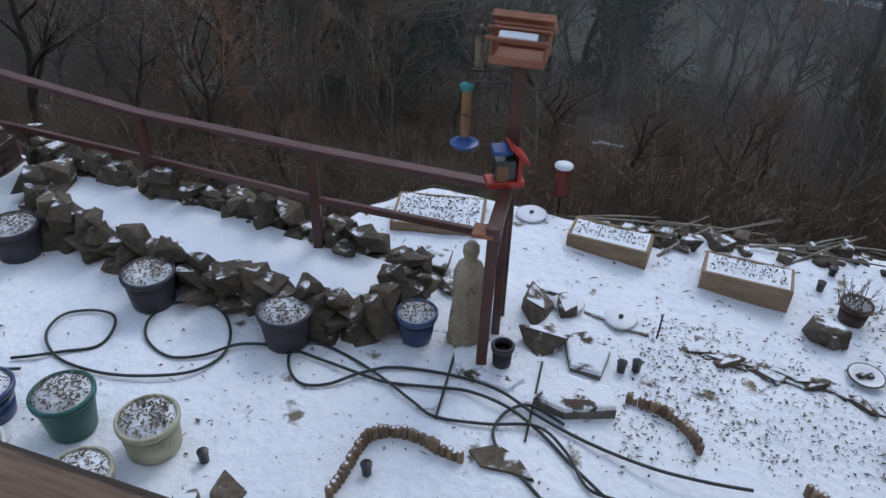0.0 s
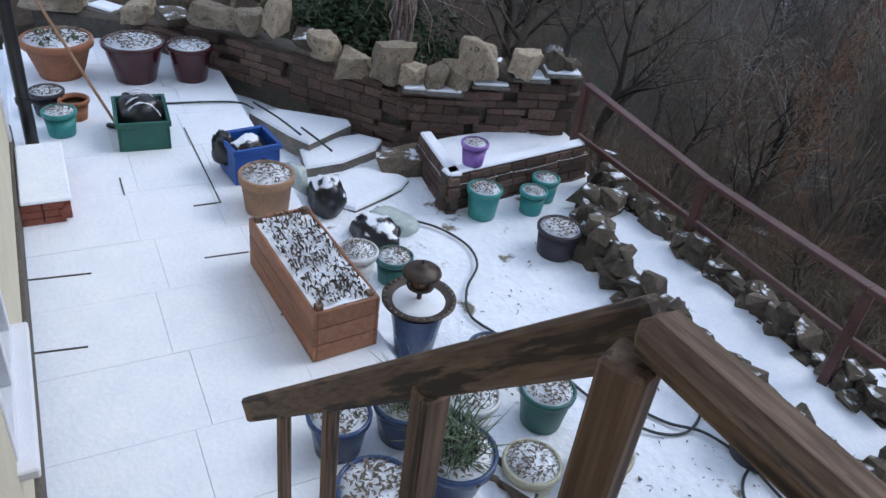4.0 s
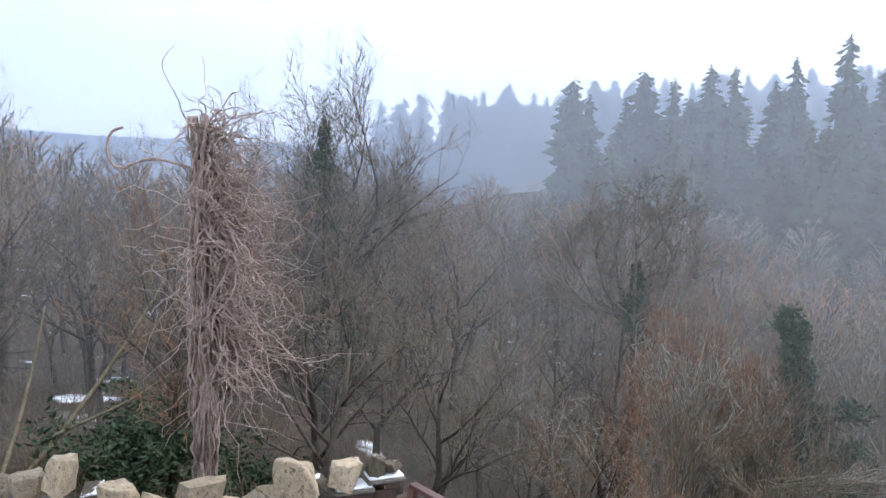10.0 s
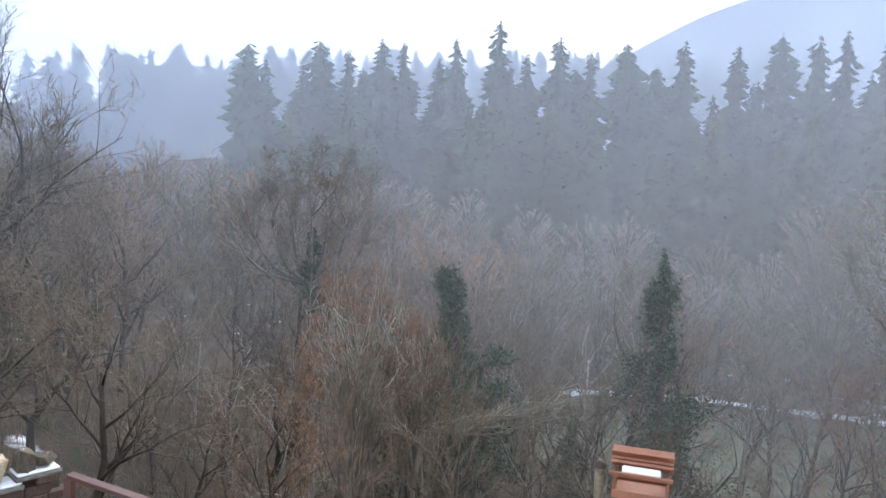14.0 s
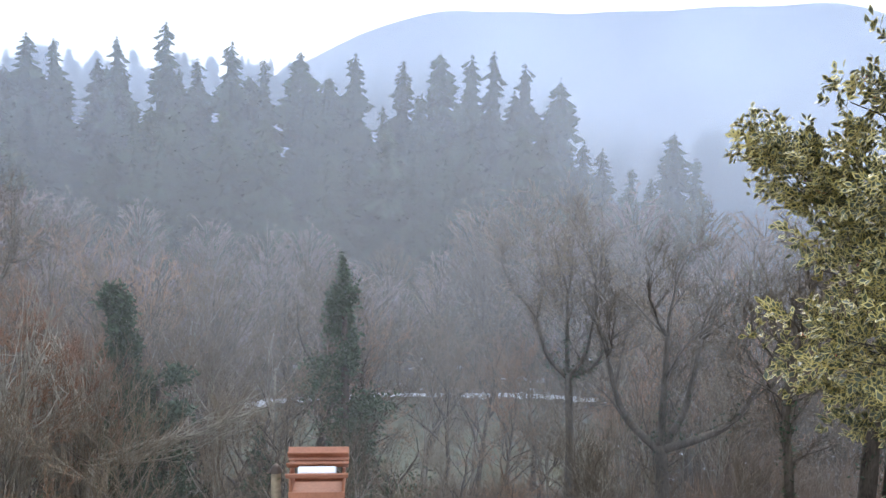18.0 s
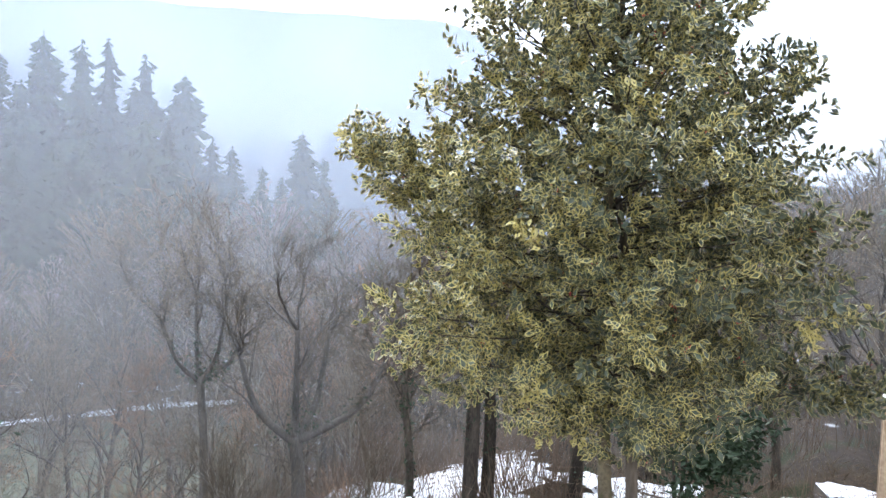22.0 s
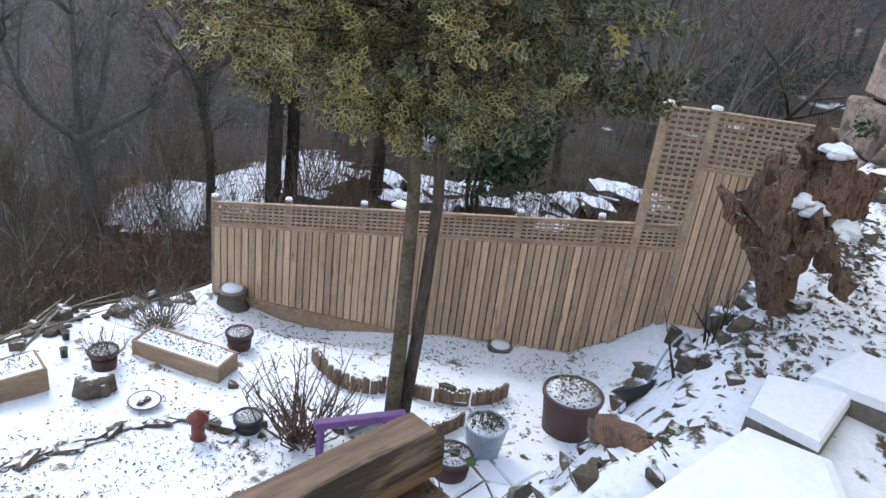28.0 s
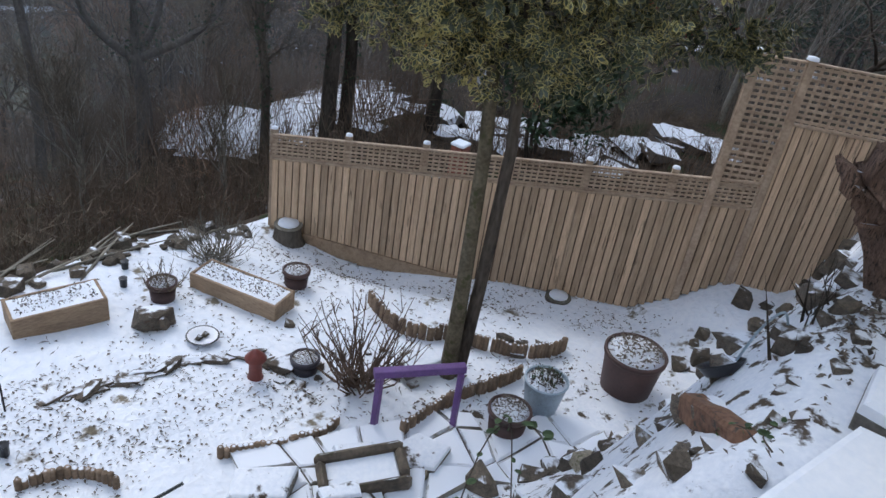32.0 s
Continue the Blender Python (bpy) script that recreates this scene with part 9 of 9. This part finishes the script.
    for _ in range(420):
        h = 3.3 + 3.4 * rnd.random()
        a, r = rnd.uniform(0, math.tau), reach(h) * math.sqrt(rnd.random()) * 0.8
        sprays.append((Vector((ox + r * math.cos(a), oy + r * math.sin(a), h)), Vector((math.cos(a), math.sin(a), 0.3)).normalized()))
    part("branch_work", raw_mesh("branch_work", wood_v, wood_f, BARK, True), None, t, "thin dark boughs", kind="stuff")

    # each leaf has a dark blade inside a cream margin; sprays differ in how wide the margin is, at random and by a
    # painted lit side
    gen = np.random.default_rng(7)
    per = 24
    n = len(sprays) * per
    c = np.repeat(np.array([q[0] for q in sprays]), per, axis=0)
    d = np.repeat(np.array([q[1] for q in sprays]), per, axis=0)
    # margins widen towards the valley, so leaf colour paints that side as lit
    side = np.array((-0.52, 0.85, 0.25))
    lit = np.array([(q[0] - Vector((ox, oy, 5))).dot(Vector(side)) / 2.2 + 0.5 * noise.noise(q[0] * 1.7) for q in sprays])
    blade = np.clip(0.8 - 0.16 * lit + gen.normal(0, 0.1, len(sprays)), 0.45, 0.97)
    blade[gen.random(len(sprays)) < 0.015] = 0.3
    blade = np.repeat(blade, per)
    along_twig = gen.uniform(-0.13, 0.13, (n, 1))
    spin = gen.normal(0, 1, (n, 3))
    spin -= d * (spin * d).sum(1, keepdims=True)
    spin /= np.linalg.norm(spin, axis=1, keepdims=True)
    axis = d * gen.uniform(0.25, 1.0, (n, 1)) + spin
    axis /= np.linalg.norm(axis, axis=1, keepdims=True)
    size = gen.uniform(0.03, 0.048, (n, 1))
    mid = c + d * along_twig + axis * (size + 0.008) + gen.normal(0, 0.02, (n, 3))
    wide = np.cross(axis, gen.normal(0, 0.5, (n, 3)) + d)
    wide /= np.linalg.norm(wide, axis=1, keepdims=True)
    up = np.cross(wide, axis)
    fold = up * size * 0.16
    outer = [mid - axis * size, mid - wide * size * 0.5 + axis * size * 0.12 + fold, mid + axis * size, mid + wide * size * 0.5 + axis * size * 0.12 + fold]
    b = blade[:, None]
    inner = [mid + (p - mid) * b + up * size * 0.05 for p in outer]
    verts = np.stack(outer + inner, axis=1).reshape(-1, 3)
    quads = np.array([(0, 1, 5, 4), (1, 2, 6, 5), (2, 3, 7, 6), (3, 0, 4, 7), (4, 5, 6, 7)])
    faces = (np.arange(n)[:, None, None] * 8 + quads[None]).reshape(-1, 4)
    me = bpy.data.meshes.new("foliage")
    me.from_pydata(verts, [], faces)
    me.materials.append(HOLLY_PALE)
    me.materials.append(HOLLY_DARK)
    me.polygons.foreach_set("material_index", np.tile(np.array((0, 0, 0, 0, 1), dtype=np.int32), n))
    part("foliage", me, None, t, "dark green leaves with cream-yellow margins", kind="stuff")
    bv, bf2 = [], []
    for p, way in sprays:
        if rnd.random() < 0.09:
            for _ in range(5):
                leaf_cards(bv, bf2, p + way * 0.05 + Vector((rnd.gauss(0, 0.02), rnd.gauss(0, 0.02), rnd.gauss(0, 0.015))), (0.002, 0.002, 0.002), 3, 0.008, rnd, 1.0)
    part("berry_scatter", raw_mesh("berry_scatter", bv, bf2, BERRY), None, t, "scattered red berries", kind="stuff")


holly()

# ---- vine-wrapped dead trunk behind the wall ----
def wander(rnd, p, d, length, steps, curl, sag):
    """A crooked line that sags as it goes."""
    pts = [Vector(p)]
    d = Vector(d).normalized()
    for _ in range(steps):
        d = (d + Vector((rnd.gauss(0, curl), rnd.gauss(0, curl), rnd.gauss(0, curl) - sag))).normalized()
        pts.append(pts[-1] + d * (length / steps))
    return pts


def vine_trunk():
    rnd = random.Random(50)
    b, top = Vector((-8.59, 7.38, 0.05)), Vector((-9.38, 8.41, 5.24))
    t = thing("vine_trunk", "dead trunk wrapped in tangled brown vines", "tree", pose(b.x, b.y, b.z - 0.6))
    hgt = top.z - b.z + 0.6
    v, f = [], []
    tube_data([(0, 0, -0.3), (0.04, 0, hgt * 0.3), (-0.02, 0, hgt * 0.65), (0.0, 0, hgt * 0.97)], [0.12, 0.1, 0.09, 0.06], 10, v, f)
    part("trunk", raw_mesh("trunk", v, f, VINE, True), None, t)
    v, f = [], []
    for _ in range(110):
        a, turns = rnd.uniform(0, math.tau), rnd.uniform(-1.8, 1.8)
        z0 = rnd.uniform(-0.2, hgt * 0.8)
        z1 = min(hgt * 0.99, z0 + rnd.uniform(0.8, 2.4))
        pts = []
        for k in range(9):
            q = k / 8
            r = 0.08 + 0.13 * rnd.random()
            pts.append((r * math.cos(a + turns * q), r * math.sin(a + turns * q), z0 + (z1 - z0) * q))
        tube_data(pts, [rnd.uniform(0.01, 0.026)] * 9, 4, v, f)
    part("vine_tangle", raw_mesh("vine_tangle", v, f, VINE, True), None, t, "twisting brown vines", kind="stuff")
    v, f = [], []
    right = Vector((0.86, 0.51, 0))
    for k in range(620):
        z0 = rnd.uniform(hgt * 0.42, hgt * 0.98)
        good = rnd.random() < 0.94
        d = (right if good else -right) + Vector((rnd.gauss(0, 0.3), rnd.gauss(0, 0.3), rnd.uniform(-0.3, 0.6)))
        wide = 1.25 - 0.55 * z0 / hgt
        pts = wander(rnd, (0, 0, z0), d, (rnd.uniform(0.7, 2.5) if good else rnd.uniform(0.15, 0.35)) * wide, 13, 0.4, 0.1)
        tube_data(pts, [0.0125 * (1 - 0.7 * q / 13) for q in range(14)], 3, v, f)
    for _ in range(26):
        pts = wander(rnd, (0, 0, hgt * rnd.uniform(0.88, 0.98)), (rnd.gauss(0, 0.8), rnd.gauss(0, 0.8), 0.9), rnd.uniform(0.25, 0.6), 6, 0.4, 0.02)
        tube_data(pts, [0.016 * (1 - 0.7 * q / 6) for q in range(7)], 4, v, f)
    pts = [(-0.1, -0.05, hgt - 0.75), (-0.55, -0.35, hgt - 0.62), (-0.9, -0.6, hgt - 0.75), (-1.02, -0.68, hgt - 0.55), (-0.98, -0.65, hgt - 0.3), (-0.85, -0.56, hgt - 0.22)]
    path = smooth_path(pts, 5)
    tube_data(path, [0.02] * len(path), 5, v, f)
    part("trailing_tangle", raw_mesh("trailing_tangle", v, f, VINE), None, t, "hanging mass of thin dead vines", kind="stuff")


vine_trunk()

# ---- dead leaves and twigs lying on the snow ----
def leaf_scatter():
    rnd = random.Random(90)
    v, f = [], []
    areas = ((1.2, 3.7, 3.5, 5.4, 2600, 0.75), (3.6, 7.6, 1.6, 6.2, 5200, 0.85), (1.5, 7.5, -0.4, 2.6, 1700, 0.75), (-2.0, 3.0, 2.2, 5.2, 900, 0.7), (-4.5, -0.5, 3.6, 6.6, 300, 0.8), (1.0, 6.0, 5.2, 6.8, 420, 1.0), (-2.0, 1.0, 6.2, 7.3, 150, 1.0))
    for x0, x1, y0, y1, count, big in areas:
        for _ in range(count):
            x, y = rnd.uniform(x0, x1), rnd.uniform(y0, y1)
            if noise.noise(Vector((x * 1.3, y * 1.3, 2))) < rnd.uniform(-0.5, 0.35) or y > edge_y(x):
                continue
            z = height(x, y) + 0.03 * noise.noise(Vector((x * 2.1, y * 2.1, 0))) + 0.016 * noise.noise(Vector((x * 6, y * 6, 5))) + 0.012
            a = rnd.uniform(0, math.tau)
            s = 0.017 * big * rnd.uniform(0.5, 1.8)
            if rnd.random() < 0.2:
                s *= 1.8
                thin = 0.09
            else:
                thin = rnd.uniform(0.3, 0.6)
            d, w = Vector((math.cos(a), math.sin(a), rnd.uniform(-0.2, 0.4))) * s, Vector((-math.sin(a), math.cos(a), rnd.uniform(-0.4, 0.4))) * s * thin
            c = Vector((x, y, z))
            b = len(v)
            v += [c - d, c - w + Vector((0, 0, 0.25 * s)), c + d, c + w + Vector((0, 0, 0.25 * s))]
            f += [(b, b + 1, b + 2), (b, b + 2, b + 3)]
    tagged(new("leaf_litter", raw_mesh("leaf_litter", v, f, MULCH)), "brown dead leaves and twig bits strewn over the snow", "leaf litter", kind="stuff")


leaf_scatter()
